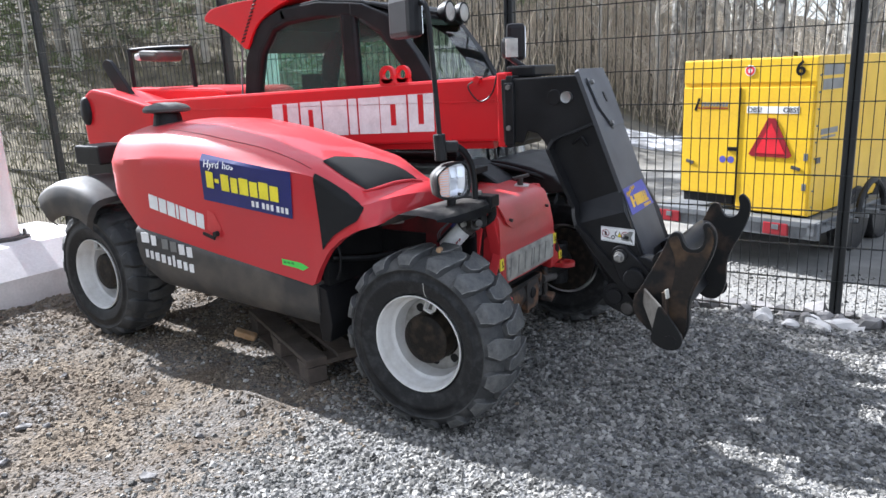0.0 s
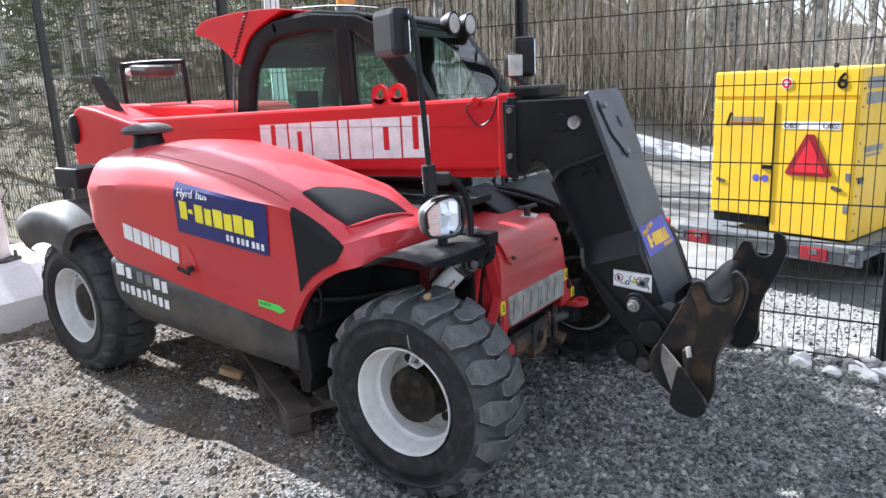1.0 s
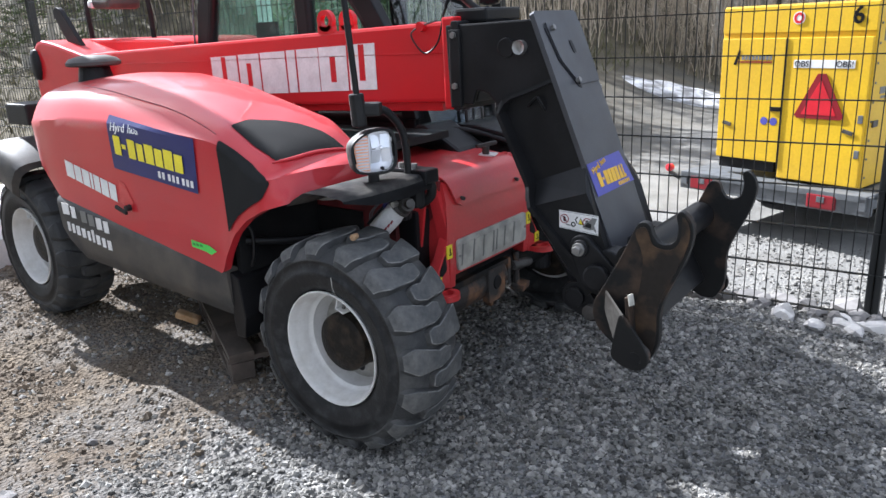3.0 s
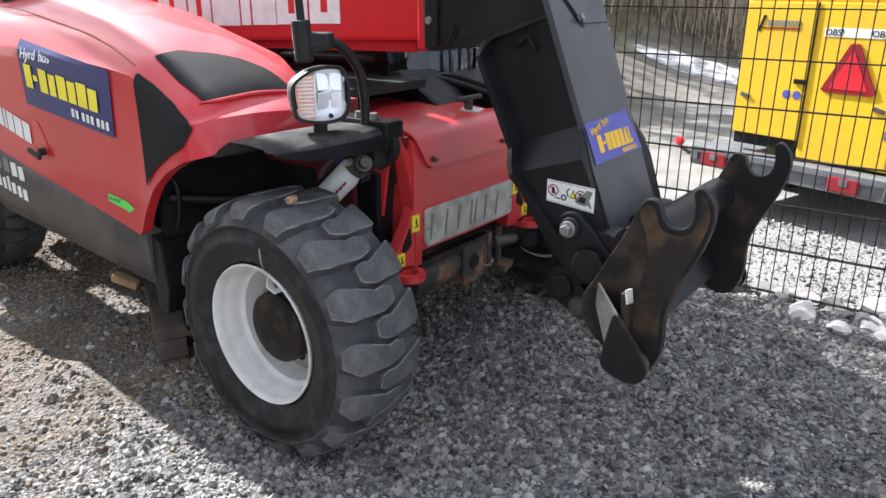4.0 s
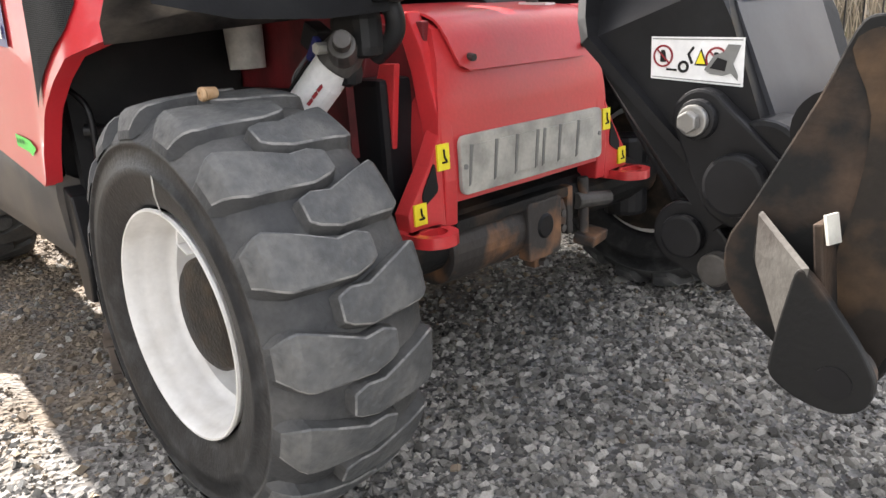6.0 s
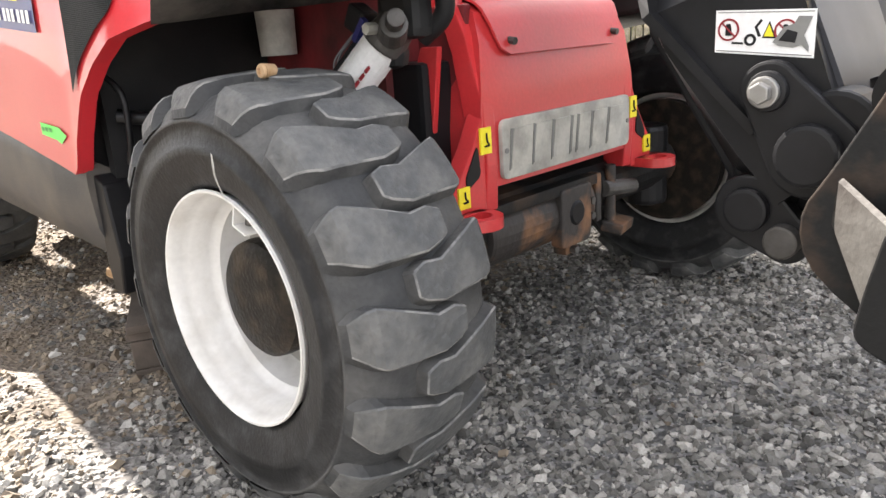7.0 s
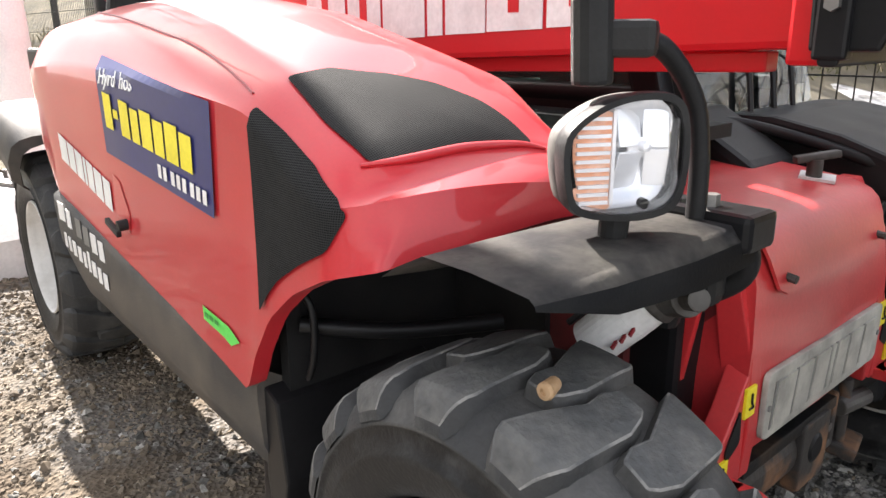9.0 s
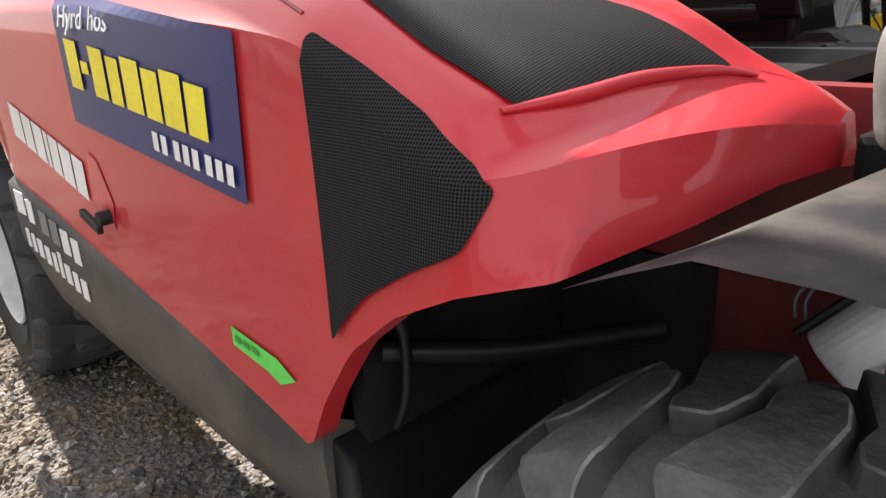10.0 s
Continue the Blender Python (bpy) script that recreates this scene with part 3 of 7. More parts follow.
def hood_line(x, k=5):
    """Points of the section from foot to inner edge."""
    a, b, c, g, d, e = hood_section(x)
    out = [a.lerp(b, i / 8) for i in range(8)]
    out += catmull([b, c, g, d, e], k)
    out += [Vector((e.x + 0.02, e.y - 0.04)), Vector((e.x + 0.02, 0.98 if e.y > 1.05 else e.y - 0.06))]
    return out


def hood_y(x, z):
    """The side wall's y at a height."""
    p = hood_line(x, 10)
    p = [q for q in p if q.x < -0.6] or p
    return float(np.interp(z, [q.y for q in p], [q.x for q in p]))


def hood_z(x, y):
    """The roof's height at y."""
    p = hood_line(x, 10)[8:-2]
    return float(np.interp(y, [q.x for q in p], [q.y for q in p]))


def hood_mesh():
    xs = np.unique(np.r_[np.linspace(-2.15, -1.8, 9), np.linspace(-1.8, -0.6, 20), np.linspace(-0.6, -0.25, 22), np.linspace(-0.25, -0.098, 22)])
    bm = bmesh.new()
    rows = [[bm.verts.new((x, p.x, p.y)) for p in hood_line(x)] for x in xs]
    for q, w in zip(rows, rows[1:]):
        for j in range(len(q) - 1):
            bm.faces.new((q[j], w[j], w[j + 1], q[j + 1]))
    bm.faces.new(rows[0])
    bm.faces.new(rows[-1][::-1])
    # turned-in flange along the foot
    for q, w in zip(rows, rows[1:]):
        a, b = (bm.verts.new(v[0].co + Vector((0, 0.035, 0.0))) for v in (q, w))
        bm.faces.new((q[0], a, b, w[0]))
    bmesh.ops.remove_doubles(bm, verts=bm.verts, dist=1e-5)
    return bm


hood = part("hood", hood_mesh(), HOOD_RED, machine, "sun-faded red engine hood", smooth=32)


def on_side(pts, off, n=18, k=5):
    """A sheet that lies on the hood's side wall inside an outline of (x, z)."""
    bm = bmesh.new()
    line = [Vector(p) for p in pts]
    cx, cz = sum(p[0] for p in line) / len(line), sum(p[1] for p in line) / len(line)
    rings = []
    for s in (1.0, 0.9, 0.8, 0.7, 0.6, 0.5, 0.4, 0.3, 0.2, 0.1):
        rings.append([bm.verts.new((x := cx + (p[0] - cx) * s, hood_y(x, z := cz + (p[1] - cz) * s) - off, z)) for p in line])
    for q, w in zip(rings, rings[1:]):
        for j in range(len(q)):
            bm.faces.new((q[j], q[(j + 1) % len(q)], w[(j + 1) % len(q)], w[j]))
    bm.faces.new(rings[-1])
    return bm


def on_top(pts, off):
    """A sheet on the hood's crown inside an outline of (x, y)."""
    bm = bmesh.new()
    cx, cy = sum(p[0] for p in pts) / len(pts), sum(p[1] for p in pts) / len(pts)
    rings = []
    for s in (1.0, 0.8, 0.6, 0.4, 0.2):
        rings.append([bm.verts.new((x := cx + (p[0] - cx) * s, y := cy + (p[1] - cy) * s, hood_z(x, y) + off + 0.004 * (1 - s))) for p in pts])
    for q, w in zip(rings, rings[1:]):
        for j in range(len(q)):
            bm.faces.new((q[j], q[(j + 1) % len(q)], w[(j + 1) % len(q)], w[j]))
    bm.faces.new(rings[-1])
    return bm


def dense(pts, step=0.03):
    out = []
    for a, b in zip(pts, pts[1:] + pts[:1]):
        a, b = Vector(a), Vector(b)
        n = max(1, int((b - a).length / step))
        out += [a.lerp(b, i / n)[:] for i in range(n)]
    return out


part("side_grille", on_side(dense(round_poly([(-0.531, 1.092), (-0.45, 1.059), (-0.350, 1.016), (-0.255, 0.957), (-0.279, 0.899), (-0.342, 0.868), (-0.41, 0.826), (-0.450, 0.785), (-0.472, 0.755)], 0.012), 0.02), 0.0055), MESHG, hood, "perforated black side grille", smooth=85)
TOP_GRILLE = [(-0.543, -0.770), (-0.40, -0.786), (-0.290, -0.783), (-0.268, -0.705), (-0.243, -0.605), (-0.200, -0.518), (-0.25, -0.518), (-0.32, -0.528), (-0.40, -0.556), (-0.48, -0.605), (-0.545, -0.680)]
part("top_grille", on_top(dense(round_poly(TOP_GRILLE, 0.014), 0.015), 0.004), MESHT, hood, "perforated black top grille", smooth=85)
# raised rounded edge in front of the grille, thin at both ends
lip = [(x, y, hood_z(x, y) + 0.003) for x, y in ((-0.295, -0.795), (-0.268, -0.72), (-0.246, -0.625), (-0.212, -0.540), (-0.180, -0.510))]
part("grille_lip", tube(lip, [0.003, 0.0075, 0.008, 0.006, 0.002], 10), HOOD_RED, hood, "raised rounded red lip", smooth=60)

# blue sticker, marks and latch on the hood
def sticker_on_hood():
    x0, x1 = -1.243, -0.652
    def corner(u, v):
        x = x0 + (x1 - x0) * u
        zt, zb = 1.163 + (1.092 - 1.163) * u, 0.938 + (0.882 - 0.938) * u
        return x, zb + (zt - zb) * v
    bm = bmesh.new()
    g = [[bm.verts.new((*(p := corner(i / 20, j / 14))[:1], hood_y(*p) - 0.005, p[1])) for j in range(15)] for i in range(21)]
    for i in range(20):
        for j in range(14):
            bm.faces.new((g[i][j], g[i + 1][j], g[i + 1][j + 1], g[i][j + 1]))
    st = part("sticker", bm, BLUE, hood, "navy blue rental sticker with yellow blocks")
    def mark(name, u, v, w, h, mat, shapes=None):
        b = bmesh.new()
        for a, c, e, d in shapes or [(0, 0, 1, 1)]:
            q = [corner(u + w * s, v + h * r) for s, r in ((a, c), (e, c), (e, d), (a, d))]
            b.faces.new([b.verts.new((x, hood_y(x, z) - 0.0085, z)) for x, z in q])
        return part(name, b, mat, st)
    # name drawn as plain yellow blocks
    bx = [(0.06, 0.085), (0.155, 0.05), (0.225, 0.09), (0.33, 0.075), (0.42, 0.10), (0.53, 0.085), (0.625, 0.10), (0.735, 0.09)]
    for i, (u, w) in enumerate(bx):
        u *= 1.06
        if i == 1:
            mark("yellow_block", u, 0.44, w, 0.09, STYEL)
        else:
            mark("yellow_block", u, 0.30, w, 0.36 - (0.03 if i % 2 else 0), STYEL)
    for i in range(8):
        mark("number_bar", 0.57 + i * 0.047 + (0.02 if i > 1 else 0) + (0.015 if i > 4 else 0), 0.085, 0.03, 0.13, WHITE)
    p0, p1, p2 = (Vector((p[0], hood_y(*p) - 0.0105, p[1])) for p in (corner(0.045, 0.735), corner(0.45, 0.735), corner(0.045, 0.93)))
    ex = (p1 - p0).normalized()
    nz = ex.cross(p2 - p0).normalized()
    ez = nz.cross(ex)
    m = Matrix(((ex.x, ez.x, nz.x, p0.x), (ex.y, ez.y, nz.y, p0.y), (ex.z, ez.z, nz.z, p0.z), (0, 0, 0, 1))) @ Matrix.Rotation(radians(4), 4, "Z")
    letters("slogan_word", "Hyrd", 0.052, WHITE, st, m)
    letters("slogan_word", "hos", 0.052, WHITE, st, m @ Matrix.Translation((0.130, 0, 0)))


sticker_on_hood()


def hood_marks():
    # white lettering drawn as blocks that follow the hood's foot
    x = -1.695
    for i, w in enumerate((0.072, 0.058, 0.06, 0.020, 0.05, 0.060, 0.056)):
        bm = bmesh.new()
        zc = 0.868 - 0.197 * (x + 1.70)
        q = [(x, zc), (x + w, zc - 0.197 * w), (x + w + 0.006, zc + 0.076 - 0.197 * w), (x + 0.006, zc + 0.076)]
        bm.faces.new([bm.verts.new((px, hood_y(px, pz) - 0.003, pz)) for px, pz in q])
        part("white_block", bm, WHITE, hood, "white block mark")
        x += w + 0.008
    # green label with an arrow point
    q = [(-0.738, 0.662), (-0.640, 0.655), (-0.607, 0.648), (-0.568, 0.667), (-0.615, 0.683), (-0.741, 0.690)]
    bm = bmesh.new()
    bm.faces.new([bm.verts.new((px, hood_y(px, pz) - 0.003, pz)) for px, pz in q])
    lab = part("green_label", bm, GREEN, hood, "bright green arrow label")
    bm = bmesh.new()
    for px in (-0.728, -0.703, -0.678):
        bm.faces.new([bm.verts.new((a, hood_y(a, c) - 0.005, c)) for a, c in ((px, 0.672), (px + 0.018, 0.670), (px + 0.018, 0.679), (px, 0.681))])
    part("print", bm, DKGREEN, lab)
    # recessed latch
    bm = bmesh.new()
    q = [(-1.25, 0.785), (-1.16, 0.748), (-1.145, 0.80), (-1.19, 0.872), (-1.235, 0.885)]
    bm.faces.new([bm.verts.new((px, hood_y(px, pz) - 0.002, pz)) for px, pz in q])
    part("latch_recess", bm, OLD_RED, hood, "shaded red latch recess")
    bm = cyl((-1.175, -0.866, 0.772), (-1.175, -0.893, 0.770), 0.014, n=12)
    box((-1.215, -0.891, 0.760), (0.085, 0.012, 0.016), rot(0, 14, 0), bm)
    part("latch", bm, PLASTIC, hood, "black plastic latch", bevel=0.003)
    # vent cap on the crown
    bm = lathe([(0, 0.115), (0.06, 0.112), (0.11, 0.098), (0.128, 0.080), (0.128, 0.066), (0.115, 0.060), (0.06, 0.058), (0.055, 0.0), (0.0, 0.0)], 28, axis="z", centre=(-1.87, -0.55, 1.285))
    part("intake_cap", bm, SKIRT, hood, "grey plastic intake cap", smooth=40)
    part("cap_base", cyl((-1.87, -0.55, 1.27), (-1.87, -0.55, 1.345), 0.085, 0.07, 24), PLASTIC, hood, "black cap neck", bevel=0.006)
    # fine seam along the crown
    line = [(x, y, hood_z(x, y) + 0.0005) for x, y in zip(np.linspace(-1.62, -0.56, 24), np.interp(np.linspace(0, 1, 24), (0, 0.3, 0.8, 1), (-0.735, -0.775, -0.80, -0.825)))]
    part("seam", tube(line, 0.0026, 5, k=2), DKRED, hood, "dark shut line")


hood_marks()


def skirt():
    bm = bmesh.new()
    xs = np.linspace(-1.835, -0.545, 20)
    rows = []
    for x in xs:
        zt = float(np.interp(x, [-1.835, -1.30, -0.545], [0.742, 0.672, 0.585]))
        zb = float(np.interp(x, [-1.835, -1.70, -0.545], [0.50, 0.425, 0.36]))
        prof = [(-0.845, zt + 0.02), (-0.872, zt), (-0.874, zt - 0.03), (-0.868, zb + 0.10), (-0.845, zb + 0.03), (-0.80, zb), (-0.70, zb - 0.015), (-0.45, zb - 0.015)]
        rows.append([bm.verts.new((x, *p)) for p in prof])
    for q, w in zip(rows, rows[1:]):
        for j in range(len(q) - 1):
            bm.faces.new((q[j], w[j], w[j + 1], q[j + 1]))
    bm.faces.new(rows[0])
    bm.faces.new(rows[-1][::-1])
    sk = part("side_skirt", bm, SKIRT, machine, "dusty dark grey lower side panel", smooth=50)
    # model and dealer marks as plain bars
    def slope(x):
        return float(np.interp(x, [-1.835, -1.30, -0.545], [0.742, 0.672, 0.585]))
    x = -1.79
    for w in (0.07, 0.045, 0.0, 0.055, 0.055, 0.05, 0.045):
        if w:
            z = slope(x) - 0.062
            side_bars("mark_bar", [(x, z, w * 0.9, 0.055)], GREYTXT if w == 0.055 else WHITE, sk, -0.8745)
        x += w + 0.012 if w else 0.03
    x = -1.77
    for w in (0.03, 0.03, 0.04, 0.04, 0.03, 0.025, 0.04, 0.035, 0.04):
        z = slope(x) - 0.142
        side_bars("mark_bar", [(x, z, w * 0.82, 0.045 if w != 0.025 else 0.06)], WHITE, sk, -0.8735)
        x += w + 0.010


skirt()

# frame under the hood, wheel arches and nose ------------------------------------------
bm = box((-1.15, -0.02, 0.62), (2.3, 0.70, 0.30))
part("frame", bm, BLACK, machine, "black main frame", bevel=0.015)
part("arch_liner", box((-0.53, -0.61, 0.66), (0.03, 0.42, 0.50)), PLASTIC, machine, "black inner wheel arch")
# inner wall and frame side use the red with shade in its colour
part("arch_liner", box((-0.31, -0.37, 0.80), (0.44, 0.04, 0.40)), SHADED_RED, machine, "red inner arch wall with shade in its colour")
part("arch_liner", box((-0.40, -0.38, 0.60), (0.28, 0.05, 0.30)), PLASTIC, machine, "black inner wheel arch")
part("engine_deck", box((-1.10, -0.15, 0.995), (1.80, 0.56, 0.03)), PLASTIC, machine, "black deck between hood and boom")
part("hood_underside", box((-1.22, -0.60, 0.74), (1.24, 0.46, 0.5)), PLASTIC, machine)
part("arch_liner", box((-1.85, -0.59, 0.76), (0.03, 0.50, 0.46)), PLASTIC, machine, "black inner rear arch")
part("frame_side", box((-0.07, -0.275, 0.68), (0.24, 0.02, 0.40)), SHADED_RED, machine, "red side of the frame", bevel=0.004)
part("arch_flap", prism([(-0.545, 0.58), (-0.50, 0.56), (-0.48, 0.40), (-0.50, 0.31), (-0.55, 0.31), (-0.56, 0.38)], -0.86, -0.50), BLACK, machine, "black rubber mud flap", bevel=0.006)
part("arch_pipe", tube([(-0.50, -0.80, 0.70), (-0.40, -0.66, 0.68), (-0.28, -0.50, 0.69)], 0.016, 10), BLACK, machine, "black pipe in the wheel arch", smooth=40)
part("arch_hose", tube([(-0.50, -0.83, 0.80), (-0.46, -0.80, 0.75), (-0.455, -0.80, 0.66), (-0.48, -0.80, 0.60)], 0.007, 10), BLACK, machine, "black hose", smooth=40)
part("reservoir", cyl((-0.40, -0.44, 0.90), (-0.40, -0.44, 0.80), 0.045, 0.042, 24), OFFWHITE, machine, "white plastic reservoir", smooth=40)


def nose():
    """Front of the frame: red steel cover with a plate and tow eyes."""
    # sloping front, wider at the foot
    zs = [0.50, 0.66, 0.70, 0.80, 0.862, 0.885]
    fx = [0.098, 0.098, 0.097, 0.085, 0.060, 0.02]
    half = [0.31, 0.305, 0.30, 0.285, 0.27, 0.262]
    bm = bmesh.new()
    rows = []
    for z, x, h in zip(zs, fx, half):
        rows.append([bm.verts.new((x, -h, z)), bm.verts.new((x + 0.006, 0, z)), bm.verts.new((x, h, z))])
    back = [[bm.verts.new((-0.38, -h, z)) for h in (half[-1], 0, -half[-1])] for z in (0.93,)]
    b0 = back[0]
    for q, w in zip(rows, rows[1:]):
        for j in (0, 1):
            bm.faces.new((q[j], q[j + 1], w[j + 1], w[j]))
    for j in (0, 1):
        bm.faces.new((rows[-1][j], rows[-1][j + 1], b0[j + 1], b0[j]))
    for j, s in ((0, 0), (2, 2)):
        low = bm.verts.new((-0.38, b0[j].co.y, 0.50))
        bm.faces.new([r[j] for r in rows] + [b0[j], low])
    body = part("nose_cover", bm, OLD_RED, machine, "scuffed red nose cover", smooth=30)
    # lid bent over the top and the front, with rounded lower corners and two bolts
    line = [(-0.24, 0.925, 0.262), (-0.10, 0.912, 0.262), (0.0, 0.900, 0.262), (0.032, 0.894, 0.260), (0.056, 0.884, 0.258), (0.073, 0.868, 0.256), (0.086, 0.842, 0.250), (0.095, 0.813, 0.242), (0.101, 0.788, 0.232), (0.104, 0.774, 0.205)]
    bm = bmesh.new()
    rows = [[bm.verts.new((x, h * u, z)) for u in np.linspace(-1, 1, 9)] for x, z, h in line]
    for q, w in zip(rows, rows[1:]):
        for j in range(8):
            bm.faces.new((q[j], w[j], w[j + 1], q[j + 1]))
    bmesh.ops.recalc_face_normals(bm, faces=bm.faces)
    bmesh.ops.solidify(bm, geom=bm.faces[:], thickness=0.006)
    panel = part("access_lid", bm, OLD_RED, body, "red bonnet lid bent over the nose", smooth=30)
    for y in (-0.20, 0.205):
        part("bolt", cyl((0.090, y, 0.803), (0.113, y, 0.800), 0.008, n=8), CAST, panel)
    # ribs that sweep out to the foot on each side
    for s in (-1, 1):
        rib = prism([(0.098, 0.45), (0.105, 0.55), (0.098, 0.68), (0.06, 0.82), (0.02, 0.90), (-0.02, 0.90), (0.02, 0.78), (0.045, 0.64), (0.035, 0.45)], s * 0.262, s * 0.30)
        part("side_rib", rib, OLD_RED, body, "red side rib", bevel=0.004)
        wing = prism([(s * 0.30, 0.445), (s * 0.40, 0.445), (s * 0.405, 0.50), (s * 0.34, 0.59), (s * 0.30, 0.66)], 0.055, 0.10, axis="x")
        w = part("lifting_wing", wing, OLD_RED, body, "red wing with a dark slot", bevel=0.004)
        part("slot", prism(round_poly([(s * 0.318, 0.535), (s * 0.362, 0.51), (s * 0.366, 0.535), (s * 0.325, 0.60)], 0.012), 0.098, 0.103, axis="x"), BLACK, w, "dark lifting slot")
        eye = lathe([(0.030, -0.012), (0.052, -0.012), (0.052, 0.012), (0.030, 0.012)], 20, axis="z", centre=(0.135, s * 0.37, 0.452), closed=True)
        box((0.085, s * 0.37, 0.452), (0.07, 0.10, 0.024), bm=eye)
        part("tow_eye", eye, OLD_RED, body, "red tow eye", smooth=30)
        part("inner_plate", prism([(0.0, 0.62), (0.03, 0.80), (-0.02, 0.80), (-0.10, 0.62)], s * 0.335, s * 0.35), OLD_RED, body, bevel=0.003)
        part("side_gusset", prism([(s * 0.24, 0.46), (s * 0.36, 0.46), (s * 0.36, 0.74), (s * 0.34, 0.78), (s * 0.30, 0.90), (s * 0.24, 0.90)], -0.12, -0.09, axis="x"), SHADED_RED, body, bevel=0.004)
        for y, z, h in ((s * 0.30, 0.605, 0.055), (s * 0.375, 0.497, 0.045)):
            lab = part("warning_label", prism([(y - 0.017, z - h / 2), (y + 0.017, z - h / 2), (y + 0.017, z + h / 2), (y - 0.017, z + h / 2)], 0.1005, 0.1055, axis="x"), STYEL, body, "yellow label with a black hook")
            part("hook_mark", tube([(0.107, y, z + h * 0.3), (0.107, y + 0.001, z), (0.107, y + 0.007, z - h * 0.18), (0.107, y - 0.006, z - h * 0.2)], 0.0022, 5), BLACK, lab)
    # pale name plate with raised dark-edged blocks
    pl = part("name_plate", prism(round_poly([(-0.255, 0.512), (0.268, 0.512), (0.268, 0.642), (-0.255, 0.642)], 0.02), 0.100, 0.112, axis="x"), OFFWHITE, body, "weathered pale name plate", bevel=0.003)
    y = -0.225
    for w in (0.075, 0.065, 0.068, 0.02, 0.055, 0.068, 0.065):
        part("raised_block", prism([(y - 0.006, 0.535), (y + w - 0.012, 0.535), (y + w, 0.62), (y + 0.006, 0.62)], 0.1125, 0.1165, axis="x"), OFFWHITE, pl)
        part("block_edge", prism([(y - 0.011, 0.531), (y - 0.006, 0.535), (y + 0.006, 0.62), (y - 0.002, 0.621)], 0.1125, 0.1145, axis="x"), GREYTXT, pl)
        y += w + 0.006
    for yy in (-0.243, 0.256):
        part("screw", cyl((0.111, yy, 0.575), (0.115, yy, 0.575), 0.006, n=8), GREYTXT, pl)


nose()


def axle():
    bm = cyl((0.0, -0.62, 0.40), (0.0, 0.62, 0.40), 0.075, n=20)
    box((-0.05, 0.0, 0.40), (0.10, 0.50, 0.16), bm=bm)
    part("front_axle", bm, HOOK, machine, "rusty black front axle", bevel=0.01)
    bm = cyl((0.0, -0.27, 0.375), (0.0, 0.15, 0.375), 0.088, n=28)
    part("axle_beam", bm, RUST, machine, "rusty black axle housing", bevel=0.012)
    part("axle_shelf", prism(round_poly([(-0.26, 0.425), (0.15, 0.425), (0.15, 0.452), (-0.26, 0.452)], 0.008), -0.04, 0.090, axis="x"), HOOK, machine, "dark shelf under the nose", bevel=0.004)
    part("axle_plate", prism(round_poly([(-0.020, 0.290), (0.105, 0.290), (0.112, 0.325), (0.112, 0.440), (-0.020, 0.440)], 0.014), 0.060, 0.096, axis="x"), RUST, machine, "dark bolted axle pad", bevel=0.005)
    part("axle_ring", lathe([(0.0, 0.004), (0.026, 0.004), (0.032, 0.0), (0.034, -0.01), (0.0, -0.01)], 24, axis="x", centre=(0.0965, 0.046, 0.372)), BLACK, machine, "black round recess in the pad", smooth=30)
    for y, z in ((0.128, 0.385), (0.128, 0.345), (0.05, 0.272)):
        part("axle_bolt", cyl((0.070, y, z), (0.092, y, z), 0.011, n=6), CAST, machine)
    part("axle_lug", box((0.055, 0.05, 0.275), (0.04, 0.05, 0.03)), RUST, machine, bevel=0.004)
    part("end_plate", box((0.02, 0.165, 0.385), (0.13, 0.025, 0.13)), RUST, machine, "rusty end plate", bevel=0.006)
    for s in (-1, 1):
        part("knuckle", cyl((0.0, s * 0.56, 0.28), (0.0, s * 0.56, 0.52), 0.065, n=18), BLACK, machine, "black steering knuckle", bevel=0.015)
        part("tie_rod", cyl((-0.10, s * 0.20, 0.40), (-0.12, s * 0.58, 0.38), 0.018, n=10), BLACK, machine, "black steering rod")
    part("hanging_rod", cyl((0.075, 0.235, 0.28), (0.075, 0.235, 0.46), 0.015, n=12), RUST, machine, "rusty hanging rod", bevel=0.004)
    part("rod_tube", cyl((0.075, 0.20, 0.40), (0.085, 0.335, 0.385), 0.022, n=14), CAST, machine, "grimy cross tube", bevel=0.004)
    part("rod_clip", box((0.085, 0.255, 0.292), (0.06, 0.10, 0.030), rot(0, 10, 12)), RUST, machine, "rusty rod clip", bevel=0.006)
    bm = cyl((-2.3, -0.62, 0.42), (-2.3, 0.62, 0.42), 0.075, n=16)
    box((-2.3, 0.0, 0.42), (0.22, 0.5, 0.22), bm=bm)
    part("rear_axle", bm, BLACK, machine, "black rear axle", bevel=0.01)


axle()
STEER = 0.5
for name, x, y, z, turn, spin, lab in (("front_wheel", 0.0, -0.743, 0.393, STEER, 20, "white rimmed front wheel"), ("front_wheel", 0.0, 0.79, 0.393, STEER + 180, 50, "white rimmed front wheel"),
                                  ("rear_wheel", -2.33, -0.700, 0.418, -2, 5, "white rimmed rear wheel"), ("rear_wheel", -2.33, 0.775, 0.418, 178, 33, "white rimmed rear wheel")):
    make_wheel(name, machine, Matrix.Translation((x, y, z)) @ Matrix.Rotation(radians(turn), 4, "Z") @ Matrix.Rotation(radians(spin), 4, "Y") @ Matrix.Diagonal((0.955, 1.0, 0.955, 1.0)), lab)

